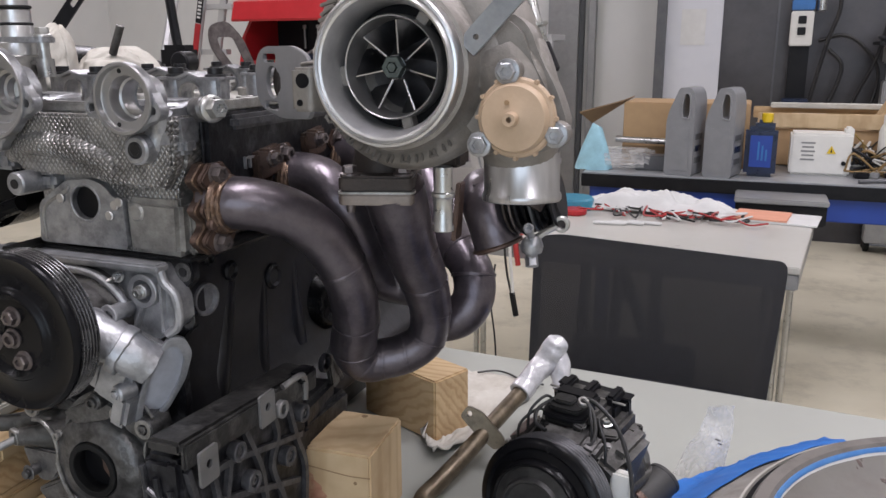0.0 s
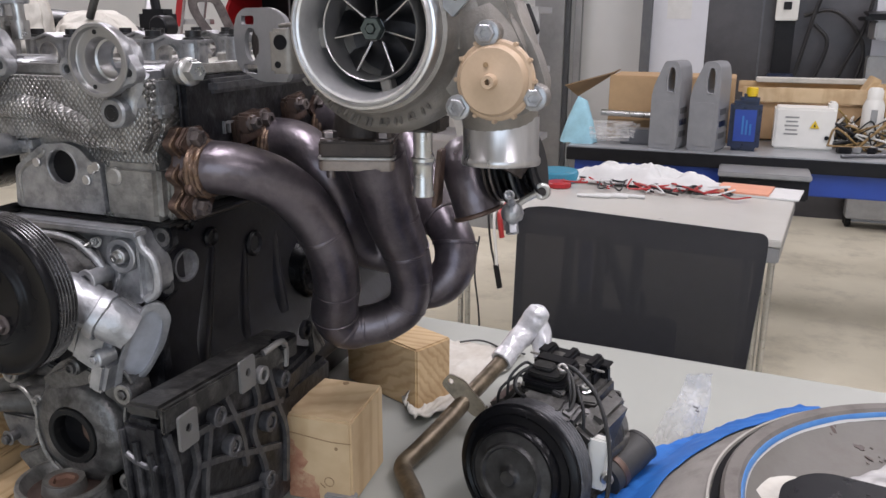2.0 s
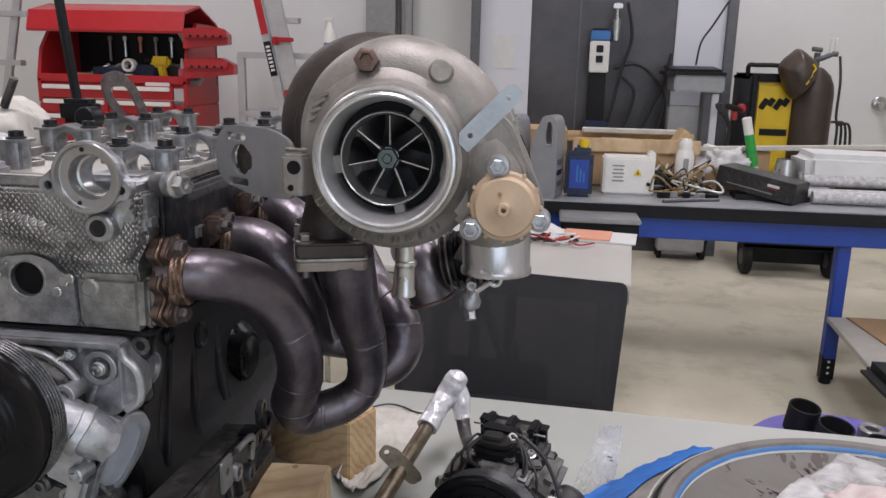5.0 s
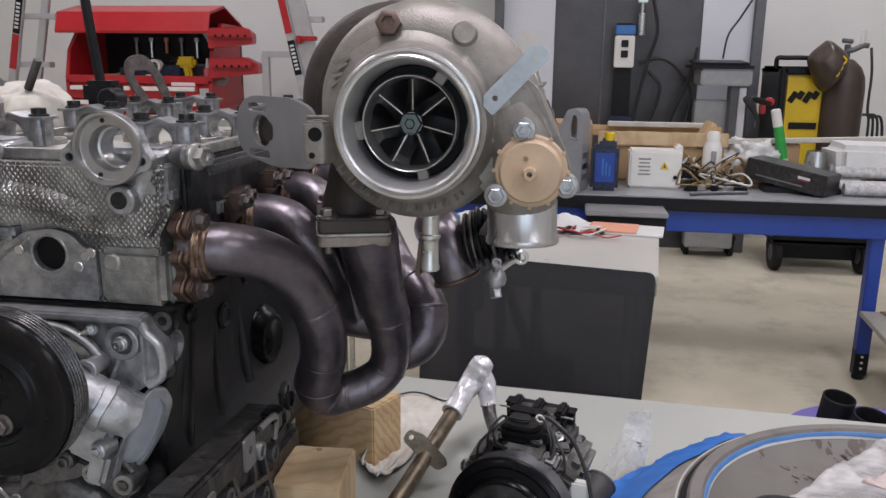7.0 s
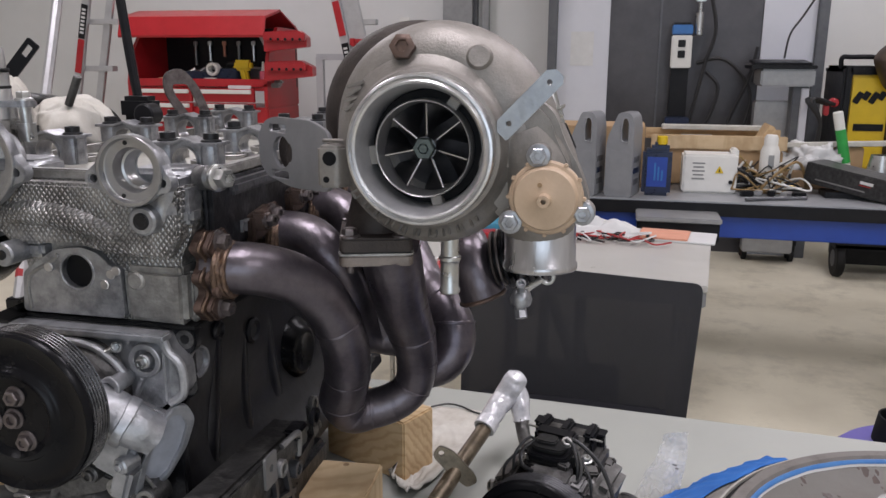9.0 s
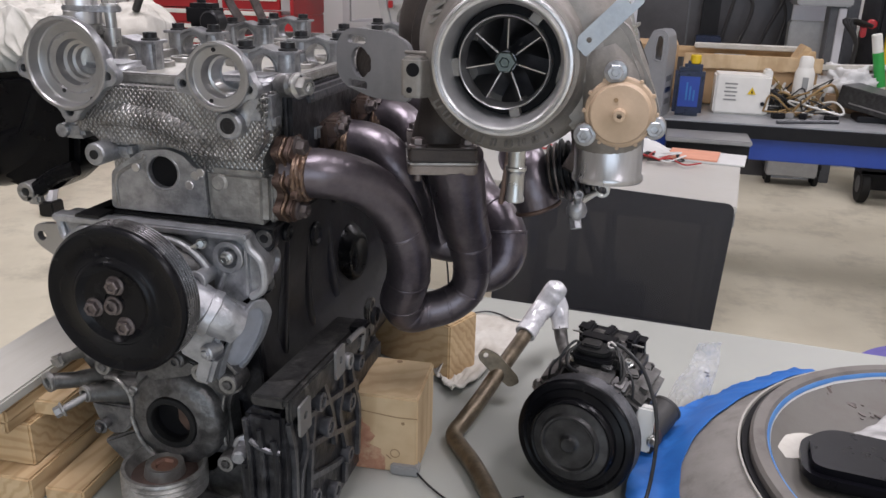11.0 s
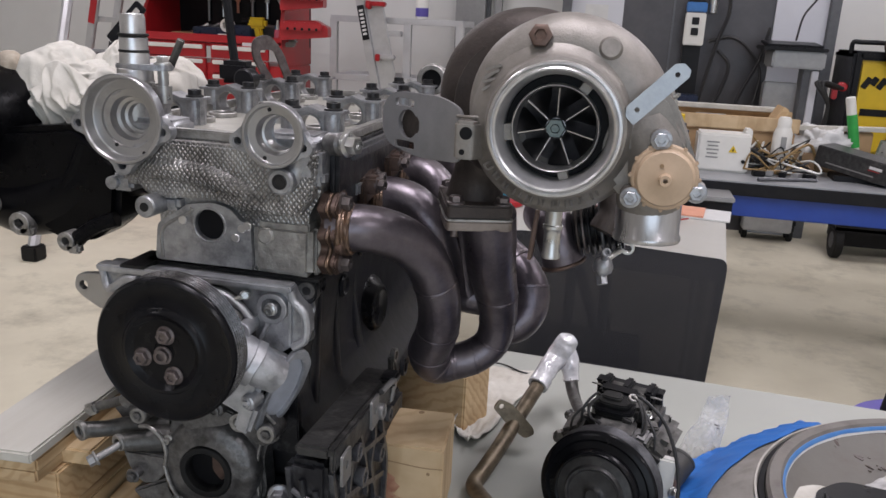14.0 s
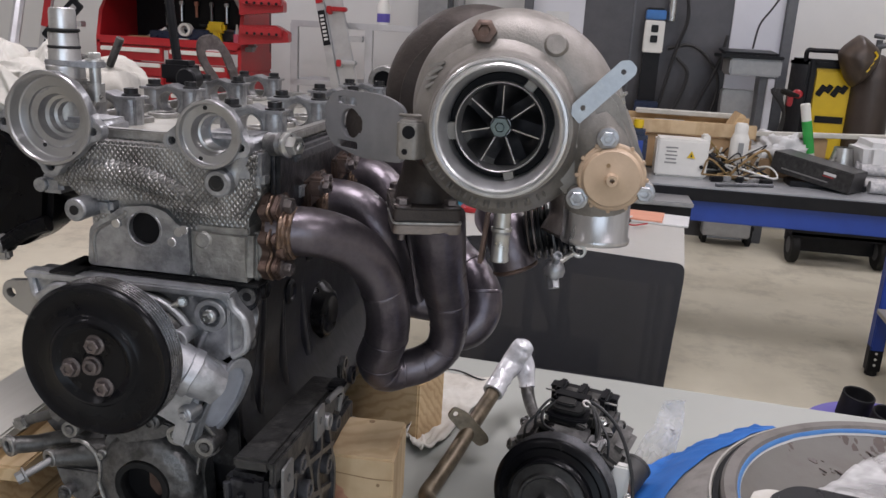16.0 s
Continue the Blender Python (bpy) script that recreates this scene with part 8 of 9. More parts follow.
# ---------- timber on the table ----------
def timber(name, x, y, z0, sx, sy, h, mat, lab, rz=0, group="timber blocks"):
    ob = single(name, place(box(0, 0, 0, sx, sy, h, 0.0025), pose(x, y, z0 + h / 2, 0, 0, rz)), mat, lab, "wood block", group)
    return ob


bm1 = pose(-0.4165, 0.769, TABLE + 0.0535, 0, 0, 4)
b1 = timber("wood_block", -0.4165, 0.769, TABLE, 0.081, 0.102, 0.107, M_WOODPALE, "pale sawn pine block with a red stain beside the oil pan", 4)
rngW = random.Random(5)
stain = [(-0.0385, -0.052)] + [(-0.0385 + (0.036 * (1 - q / 13) ** 0.7 + 0.004) * rngW.uniform(0.6, 1.15), -0.052 + 0.0060 * q) for q in range(13)] + [(-0.0385, 0.026)]
part("red_stain", place(plate(stain, 0.0004, m=front(-0.0511)), bm1), M_WOODRED, b1, "red-brown stain on the wood")
part("saw_line", place(tube([(-0.040, -0.0512, 0.032), (-0.015, -0.0512, 0.029), (0.015, -0.0512, 0.026), (0.040, -0.0512, 0.0265)], 0.0007, 6), bm1), M_CARDDARK, b1)
part("pencil_mark", place(join(ring((0.012, -0.0509, -0.026), (0.012, -0.0515, -0.026), 0.0062, 0.0052, 20, 0.0001), box(0.004, -0.0512, -0.032, 0.008, 0.0008, 0.0012, 0, (0, 40, 0))), bm1), M_CARDDARK, b1)
part("knot", place(cyl((0.022, -0.0509, 0.018), (0.022, -0.0514, 0.018), 0.0022, seg=12), bm1), M_CARDDARK, b1)
part("knot", place(cyl((-0.004, 0.042, 0.0534), (-0.004, 0.042, 0.0538), 0.004, seg=12), bm1), M_CARDDARK, b1)
cable_end = thing("cable_clip", (-0.388, 0.719, TABLE), "small grey cable clip with a black wire on the table", "clip")
part("clip", box(-0.388, 0.722, TABLE + 0.007, 0.036, 0.018, 0.014, 0.002, (0, 0, 4)), M_GREYM, cable_end)
part("wire", tube([(-0.372, 0.717, TABLE + 0.006), (-0.345, 0.695, TABLE + 0.003), (-0.31, 0.675, TABLE + 0.003), (-0.27, 0.69, TABLE + 0.003), (-0.235, 0.71, TABLE + 0.004)], 0.0013, 8), M_CABLE, cable_end)
timber("wood_block", -0.449, 1.028, TABLE, 0.155, 0.070, 0.094, M_WOOD, "sawn pine block with bold growth rings under the manifold", -24)
stack = "stacked boards"
timber("board", -0.87, 0.79, TABLE, 0.15, 0.52, 0.038, M_WOODY, "yellow pine board flat on the table", 3, stack)
timber("board", -0.868, 0.785, TABLE + 0.038, 0.125, 0.46, 0.057, M_WOOD, "thick pine board in a stack on the table", 3, stack)
timber("board", -0.805, 0.80, TABLE + 0.095, 0.05, 0.44, 0.02, M_WOODY, "narrow plywood strip in the stack", 4, stack)
timber("board", -0.862, 0.78, TABLE + 0.095, 0.10, 0.50, 0.017, M_WOODY, "plywood board in a stack on the table", 3, stack)
timber("board", -0.860, 0.775, TABLE + 0.112, 0.098, 0.50, 0.017, M_WOODY, "plywood board beneath the white board", 4, stack)
timber("board", -0.853, 0.765, TABLE + 0.129, 0.092, 0.50, 0.014, M_WHITEWOOD, "white-painted board on top of a stack", 3.5, stack)
timber("board", -0.765, 0.73, TABLE, 0.05, 0.36, 0.02, M_WOODY, "narrow offcut board lying under the engine", 4, stack)
shop_rag = thing("shop_rag", (-0.36, 0.98, TABLE), "grubby white rag spread under the wooden blocks", "rag")
def rag_edge(pts, v):
    k = min(len(pts) - 2, int(v * (len(pts) - 1)))
    return Vector(pts[k]).lerp(Vector(pts[k + 1]), v * (len(pts) - 1) - k)


def rag_sheet(u, v):
    a = rag_edge([(-0.412, 0.962), (-0.425, 1.00), (-0.43, 1.08), (-0.45, 1.16), (-0.44, 1.225)], v)
    b = rag_edge([(-0.374, 0.912), (-0.352, 0.965), (-0.334, 1.045), (-0.308, 1.13), (-0.300, 1.215)], v)
    p = a.lerp(b, u) + Vector((0.006 * noise.noise(Vector((v * 7, u * 3, 1))), 0.006 * noise.noise(Vector((u * 6, v * 2, 4)))))
    roll = math.exp(-((v - 0.03) / 0.06) ** 2) * 0.011 + math.exp(-((u - 0.95) / 0.10) ** 2) * 0.007 * (1 - 0.5 * v)
    fold = 0.012 * max(0.0, 0.28 - abs(noise.noise(Vector((u * 3 + v, v * 6, 7))))) + 0.004 * abs(noise.noise(Vector((u * 9, v * 13, 2))))
    return (p.x, p.y, TABLE + 0.0025 + roll + fold)


part("rag", thicken(sheet(40, 60, rag_sheet), 0.0018), M_CLOTH, shop_rag, "", 180)
part("cord", tube([(-0.41, 1.205, TABLE + 0.011), (-0.385, 1.225, TABLE + 0.010), (-0.36, 1.222, TABLE + 0.009), (-0.33, 1.205, TABLE + 0.008), (-0.295, 1.205, TABLE + 0.006)], 0.0018, 6), M_CABLE, shop_rag)

# ---------- air-conditioning compressor ----------
acx = Vector((-0.27, -0.95, 0.13)).normalized()
ac0 = Vector((-0.1815, 0.742, 0.752))
ac = thing("ac_compressor", (-0.15, 0.82, TABLE), "oily black air-conditioning compressor lying on the table", "compressor")
aprof = [(0, 0.026), (0.008, 0.026), (0.010, 0.023), (0.014, 0.022), (0.030, 0.022), (0.032, 0.025), (0.0345, 0.025), (0.0365, 0.020), (0.046, 0.018), (0.049, 0.0195), (0.0515, 0.017), (0.053, 0.009), (0.061, 0.007), (0.064, 0.0095), (0.070, 0.008), (0.0725, 0.006)]
acp = part("clutch_pulley", lathe(aprof + [(0.0734, 0.0045), (0.070, 0.003), (0.069, 0.001), (0.069, -0.024), (0.066, -0.027), (0.04, -0.027)], ac0, acx, 88), M_PULLEY, ac, "black grooved clutch pulley", 50)
for g in range(5):
    part("belt_rib", lathe([(0.0685, 0.0030), (0.0712, 0.0024), (0.0734, 0.0009), (0.0736, 0.0004), (0.0734, -0.0001), (0.0712, -0.0014), (0.0685, -0.0020)], ac0 - acx * (0.002 + 0.0048 * g), acx, 88), M_PANRIB, acp)
part("clutch_plate", lathe([(0, 0.0265), (0.006, 0.029), (0.008, 0.029), (0.010, 0.0245), (0.014, 0.0232), (0.030, 0.0232), (0.032, 0.0262), (0.0345, 0.0262), (0.0368, 0.0212), (0.0460, 0.0192), (0.0475, 0.0160)], ac0, acx, 72), M_DUSTYBLACK, acp, "scuffed clutch plate", 50)
acm = Matrix.Translation(ac0) @ frame_to(-acx)
part("body", place(join(cyl((0, 0, 0.02), (0, 0, 0.075), 0.052, 0.054, 40, 0.003), cyl((0, 0, 0.075), (0, 0, 0.15), 0.056, 0.054, 40, 0.004), cyl((0, 0, 0.15), (0, 0, 0.185), 0.052, 0.046, 40, 0.004)), acm), M_ACBODY, ac, "oily cast compressor body")
for a in range(0, 360, 60):
    part("through_bolt", place(join(cyl((0.05 * math.cos(radians(a)), 0.05 * math.sin(radians(a)), 0.03), (0.05 * math.cos(radians(a)), 0.05 * math.sin(radians(a)), 0.175), 0.0075, seg=14)), acm), M_ACBODY, ac)
rac = Vector((-acx.y, acx.x, 0)).normalized()


def ac_at(along, side, up):
    """A place on the compressor: along its axis to the rear, to its side, above its axis."""
    return ac0 - acx * along + rac * side + Vector((0, 0, up))


acr = math.degrees(math.atan2(acx.y, acx.x)) + 90
part("manifold_block", join(place(box(0, 0, 0, 0.085, 0.05, 0.03, 0.005), pose(*ac_at(0.115, 0.0, 0.068), 7, 0, acr)), place(box(0, 0, 0, 0.065, 0.06, 0.022, 0.005), pose(*ac_at(0.10, -0.006, 0.088), 7, 0, acr))), M_ACBODY, ac)
part("connector", place(box(0, 0, 0, 0.05, 0.022, 0.018, 0.004), pose(*ac_at(0.092, -0.01, 0.098), 7, 0, acr)), M_BLACKPLASTIC, ac)
part("top_block", join(place(box(0, 0, 0, 0.072, 0.03, 0.026, 0.004), pose(*ac_at(0.118, -0.006, 0.086), 7, 0, acr)), *[place(box(0, 0, 0, 0.012, 0.03, 0.014, 0.003), pose(*ac_at(0.118, s, 0.103), 7, 0, acr)) for s in (-0.034, -0.006, 0.024)]), M_BLACKPLASTIC, ac)
for sd, tilt in ((0.05, 30), (-0.05, -30)):
    part("mount_lug", place(box(0, 0, 0, 0.03, 0.05, 0.03, 0.005), pose(*ac_at(0.06, sd, 0.047), 7, tilt, acr)), M_ACBODY, ac)
part("mount_foot", join(place(box(0, 0, 0, 0.10, 0.09, 0.035, 0.006), pose(*ac_at(0.10, 0.0, -0.06), 7, 0, acr))), M_ACBODY, ac)
part("mount_bolt", join(bolt(ac_at(0.09, -0.062, 0.045), -rac, 0.008, 0.012), bolt(ac_at(0.125, -0.045, 0.066), (-0.5, -0.2, 0.8), 0.007, 0.009)), M_STEEL, ac)
for k, (s, u) in enumerate(((-0.03, 0.078), (0.0, 0.084), (0.03, 0.08), (-0.015, 0.1))):
    part("screw", bolt(ac_at(0.062 + 0.012 * k, s, u), (0, -0.3, 0.95), 0.005, 0.006), (M_STEEL, M_ACBODY)[k % 2], ac)
part("clutch_lead", tube([ac_at(0.062, 0.012, 0.112), ac_at(0.062, 0.03, 0.108), ac_at(0.055, 0.06, 0.085), ac_at(0.035, 0.085, 0.035), ac_at(0.01, 0.092, -0.03), ac_at(-0.03, 0.09, -0.068), ac_at(-0.06, 0.07, -0.075)], 0.0024, 8), M_CABLE, ac)
part("clutch_lead", tube([ac_at(0.058, 0.014, 0.111), ac_at(0.052, 0.028, 0.105), ac_at(0.042, 0.038, 0.088), ac_at(0.034, 0.038, 0.074), ac_at(0.034, 0.030, 0.070)], 0.0018, 8), M_HOSE, ac)
for s0, s1, up in ((-0.028, -0.040, 0.094), (0.020, 0.034, 0.098), (0.030, 0.050, 0.082), (-0.036, -0.052, 0.076)):
    part("clutch_lead", tube([ac_at(0.074, s0, up), ac_at(0.056, s0 * 0.8 + s1 * 0.2, up + 0.010), ac_at(0.040, s1, up - 0.006), ac_at(0.038, s1 * 1.05, up - 0.028)], 0.0017, 8), M_CABLE, ac)
part("terminal", join(*[place(box(0, 0, 0, 0.010, 0.014, 0.009, 0.0015), pose(*ac_at(0.052, s, 0.072), 7, 0, acr + 6 * q)) for q, s in enumerate((-0.022, 0.004, 0.020))]), M_DUSTYBLACK, ac)
part("clutch_lead", tube([ac_at(0.075, -0.02, 0.104), ac_at(0.05, -0.035, 0.09), ac_at(0.035, -0.03, 0.078), ac_at(0.03, -0.015, 0.074)], 0.0022, 8), M_CABLE, ac)
for k, (w, d) in enumerate(((0.056, 0.036), (0.048, 0.030), (0.052, 0.033), (0.042, 0.026))):
    part("coil_layer", place(plate(rounded([(-w / 2, -d / 2), (w / 2, -d / 2), (w / 2, d / 2), (-w / 2, d / 2)], 0.012, 5), 0.006, bevel=0.0015), pose(*ac_at(0.066, -0.008, 0.072 + 0.0072 * k), 10, 0, acr + 4)), (M_BLACKPLASTIC, M_RUBBER)[k % 2], ac)
part("coil_cap", place(plate(rounded([(-0.012, -0.008), (0.012, -0.008), (0.012, 0.008), (-0.012, 0.008)], 0.006, 5), 0.005, bevel=0.0015), pose(*ac_at(0.068, -0.012, 0.100), 12, 0, acr + 4)), M_DUSTYBLACK, ac)
part("lead_clip", ring(ac_at(0.058, 0.014, 0.106), ac_at(0.056, 0.016, 0.111), 0.006, 0.003, 20), M_CAST, ac)
part("front_casting", place(box(0, 0, 0, 0.052, 0.024, 0.022, 0.004), pose(*ac_at(0.040, 0.004, 0.064), 20, 0, acr)), M_DIRTYALU, ac, "grey cast top of the compressor")
part("front_casting", place(box(0, 0, 0, 0.018, 0.026, 0.030, 0.004), pose(*ac_at(0.042, 0.034, 0.060), 20, 12, acr)), M_DIRTYALU, ac)
part("side_casting", place(box(0, 0, 0, 0.026, 0.065, 0.075, 0.008), pose(*ac_at(0.085, 0.050, 0.036), 7, 18, acr)), M_ACBODY, ac)
part("side_casting", place(box(0, 0, 0, 0.020, 0.030, 0.045, 0.005), pose(*ac_at(0.060, 0.060, 0.005), 7, 0, acr)), M_DIRTYALU, ac)
rngA = random.Random(23)
for k in range(16):
    along, sd = 0.045 + 0.10 * rngA.random(), -0.045 + 0.09 * rngA.random()
    part("casting_lump", place(box(0, 0, 0, 0.008 + 0.014 * rngA.random(), 0.006 + 0.010 * rngA.random(), 0.010 + 0.008 * rngA.random(), 0.002), pose(*ac_at(along, sd, 0.056 + 0.022 * (1 - (sd / 0.05) ** 2)), 7 + 20 * rngA.random(), 30 * rngA.random() - 15, acr + 40 * rngA.random())), (M_ACBODY, M_CAST, M_DIRTYALU)[k % 3], ac)
for sd in (-0.036, -0.012, 0.016, 0.038):
    part("edge_strip", place(box(0, 0, 0, 0.020, 0.003, 0.002, 0.0006), pose(*ac_at(0.106, sd - 0.006, 0.1005), 7, 4, acr + 6)), M_CAST, ac)
part("back_plate", join(place(box(0, 0, 0, 0.088, 0.010, 0.034, 0.002), pose(*ac_at(0.130, -0.006, 0.084), 7, 0, acr)), place(box(0, 0, 0, 0.09, 0.016, 0.003, 0.001), pose(*ac_at(0.130, -0.006, 0.1025), 7, 0, acr))), M_BLACKPLASTIC, ac)
part("side_nut", bolt(ac_at(0.055, -0.07, 0.03), Vector((-0.8, -0.4, 0.3)), 0.008, 0.010), M_CAST, ac)
part("white_spacer", box(-0.104, 0.765, 0.765, 0.022, 0.012, 0.06, 0.002, (0, 2, -8)), M_WHITEPLASTIC, ac)
part("spacer_bolt", bolt((-0.094, 0.76, 0.752), (0.7, -0.7, 0), 0.0055, 0.008), M_STEEL, ac)
hose = thing("rubber_hose_elbow", (-0.07, 0.89, TABLE), "short black rubber hose elbow lying on the table", "hose")
part("body", tube([(-0.105, 0.83, TABLE + 0.03), (-0.095, 0.855, TABLE + 0.034), (-0.082, 0.878, TABLE + 0.040), (-0.073, 0.895, TABLE + 0.046)], (0.021, 0.021, 0.0205, 0.0205), 24, 6), M_HOSE, hose)
part("mouth", ring((-0.073, 0.895, TABLE + 0.046), (-0.0705, 0.899, TABLE + 0.048), 0.0212, 0.0165, 32), M_HOSE, hose)
part("clamp", ring((-0.1, 0.845, TABLE + 0.032), (-0.096, 0.853, TABLE + 0.034), 0.023, 0.019, 32), M_FLANGE, hose)

# ---------- tarnished tube with a wrapped end ----------
line = thing("coolant_tube", (-0.32, 0.85, TABLE), "tarnished bent metal tube with a plastic-wrapped end", "tube")
part("tube", tube([(-0.245, 0.63, TABLE + 0.012), (-0.27, 0.685, TABLE + 0.012), (-0.305, 0.745, TABLE + 0.012), (-0.332, 0.782, TABLE + 0.012), (-0.345, 0.805, TABLE + 0.013), (-0.338, 0.835, TABLE + 0.018), (-0.322, 0.89, TABLE + 0.032), (-0.305, 0.955, TABLE + 0.05), (-0.288, 1.02, TABLE + 0.066), (-0.277, 1.055, TABLE + 0.08)], 0.0115, 20, 6), M_PIPE, line)
part("mounting_tab", place(plate(rounded([(-0.028, 0.026), (-0.014, 0.036), (0.002, 0.022), (0.020, -0.018), (0.019, -0.028), (0.003, -0.030), (-0.016, 0.0)], 0.006), 0.014, [circle(-0.015, 0.025, 0.004, 14)], front(0), 0.0006), pose(-0.309, 0.942, TABLE + 0.05, -20, -18, 20)), M_PIPE, line)
wrap = part("wrapped_end", rough_up(tube([(-0.284, 1.035, TABLE + 0.072), (-0.273, 1.063, TABLE + 0.088), (-0.262, 1.080, TABLE + 0.098), (-0.253, 1.086, TABLE + 0.118), (-0.247, 1.086, TABLE + 0.131), (-0.245, 1.086, TABLE + 0.138)], (0.0150, 0.0165, 0.0185, 0.0185, 0.0155, 0.007), 28, 6), 0.0020, 75), M_FOIL, line, "crinkled clear wrap")
part("tape_band", ring((-0.287, 1.027, TABLE + 0.068), (-0.281, 1.042, TABLE + 0.076), 0.0168, 0.012, 28), M_FOIL, wrap)
part("branch", rough_up(tube([(-0.254, 1.09, TABLE + 0.125), (-0.246, 1.088, TABLE + 0.105), (-0.240, 1.08, TABLE + 0.083), (-0.236, 1.07, TABLE + 0.065)], (0.013, 0.0145, 0.0155, 0.012), 22, 6), 0.0022, 80), M_FOIL, wrap)
part("fitting", tube([(-0.237, 1.072, TABLE + 0.068), (-0.23, 1.05, TABLE + 0.052), (-0.216, 1.0, TABLE + 0.048), (-0.2, 0.95, TABLE + 0.055)], (0.011, 0.010, 0.0085, 0.009), 14), M_ACBODY, line, "dark hose fitting")
part("fitting_bolt", bolt((-0.228, 1.0, TABLE + 0.04), (-0.8, -0.5, 0.1), 0.007, 0.01), M_DIRTYALU, line)
part("hex_end", bolt((-0.222, 0.99, TABLE + 0.018), (-0.7, -0.6, 0), 0.008, 0.014), M_STEEL, line)

# ---------- bag and the taped metal drum ----------
bagob = thing("clear_bag", (-0.04, 1.02, TABLE), "small crumpled clear plastic bag standing on the table", "plastic bag")
def bag_wall(side):
    def f(u, v):
        left, right = Vector((-0.068, 1.0, TABLE)).lerp(Vector((-0.030, 1.015, 0.770)), v), Vector((-0.005, 1.0, TABLE)).lerp(Vector((0.004, 1.015, 0.777)), v)
        p = left.lerp(right, u)
        return p + Vector((0, side * 0.014 * math.sin(math.pi * u) * (1 - 0.8 * v), 0)) + noise.noise_vector(p * 34) * 0.005
    return f


part("bag", join(sheet(14, 22, bag_wall(1)), sheet(14, 22, bag_wall(-1))), M_BAG, bagob, "", 180)
part("print_bar", join(*[place(box(0, 0, 0, 0.007 - 0.002 * k, 0.0006, 0.0016), pose(-0.016 + 0.003 * k, 0.994, TABLE + 0.060 - 0.005 * k, 0, 12, 0)) for k in range(2)]), M_RUSTYBOLT, bagob)

DX, DY, DR = 0.300, 0.772, 0.298
drum = thing("metal_drum_cover", (DX, DY, TABLE), "round grey metal drum cover edged with blue masking tape", "drum cover")
part("skirt", lathe([(DR + 0.082, 0.006), (DR + 0.078, 0.014), (DR + 0.045, 0.044), (DR + 0.006, 0.069), (DR - 0.005, 0.072)], (DX, DY, TABLE), (0, 0, 1), 120), M_SKIRT, drum, "dusty grey outer skirt")
part("white_edge", lathe([(DR - 0.004, 0.0705), (DR - 0.0045, 0.0765), (DR - 0.007, 0.0765), (DR - 0.009, 0.070)], (DX, DY, TABLE), (0, 0, 1), 120), M_FRAMEWHITE, drum, "pale edge strip")
part("gap_ring", lathe([(DR - 0.009, 0.070), (DR - 0.0095, 0.0755), (DR - 0.0165, 0.076), (DR - 0.0185, 0.070)], (DX, DY, TABLE), (0, 0, 1), 120), M_INNERDARK, drum, "black rubber seal")
part("rim", lathe([(DR - 0.0175, 0.070), (DR - 0.0175, 0.083), (DR - 0.021, 0.0875), (DR - 0.034, 0.0875), (DR - 0.038, 0.083)], (DX, DY, TABLE), (0, 0, 1), 120), M_GREYPAINT, drum, "matt grey rim")
part("tape_ring", lathe([(DR - 0.0372, 0.0838), (DR - 0.0385, 0.0842), (DR - 0.0405, 0.0815), (DR - 0.0412, 0.0785)], (DX, DY, TABLE), (0, 0, 1), 120), M_PALETAPE, drum, "wet blue masking tape round the rim")
# thin white ring paints the highlight along the tape's inner edge
part("tape_highlight", rough_up(lathe([(DR - 0.0411, 0.0788), (DR - 0.0413, 0.0775), (DR - 0.0422, 0.0755)], (DX, DY, TABLE), (0, 0, 1), 120), 0.0012, 30), M_PAPER, drum)
part("inner_plate", lathe([(DR - 0.0420, 0.0755), (DR - 0.062, 0.062), (0.1, 0.056), (0, 0.056)], (DX, DY, TABLE), (0, 0, 1), 96), M_OILYPLATE, drum, "oil-spotted grey plate")


def ramp_between(a, pairs):
    for (a0, r0), (a1, r1) in zip(pairs[:-1], pairs[1:]):
        if a <= a1:
            return r0 + (r1 - r0) * max(0.0, (a - a0) / (a1 - a0))
    return pairs[-1][1]


def tape_skirt(u, v):
    deg = 124 + 84 * u
    flap = 0.5 * noise.noise(Vector((u * 9, v * 2, 3))) + 0.35 * (0.3 - abs(noise.noise(Vector((u * 22, 0, 6)))))
    r_in = ramp_between(deg, ((100, 0.299), (144, 0.299), (160, 0.327), (176, 0.352), (210, 0.374))) + 0.004 * noise.noise(Vector((u * 14, 2, 0)))
    r_out = ramp_between(deg, ((123, 0.334), (141, 0.376), (160, 0.402), (210, 0.426))) + 0.016 * flap
    r = r_in + (r_out - r_in) * v
    z = ramp_between(r, ((DR - 0.005, 0.0745), (DR + 0.006, 0.0725), (DR + 0.045, 0.048), (DR + 0.078, 0.018), (DR + 0.125, 0.007)))
    a = radians(deg)
    return (DX + r * math.cos(a), DY + r * math.sin(a), TABLE + z + 0.004 * v * (1 + noise.noise(Vector((u * 16, v * 3, 1)))) + 0.016 * v * max(0.0, 0.3 - abs(noise.noise(Vector((u * 20, v, 12))))))


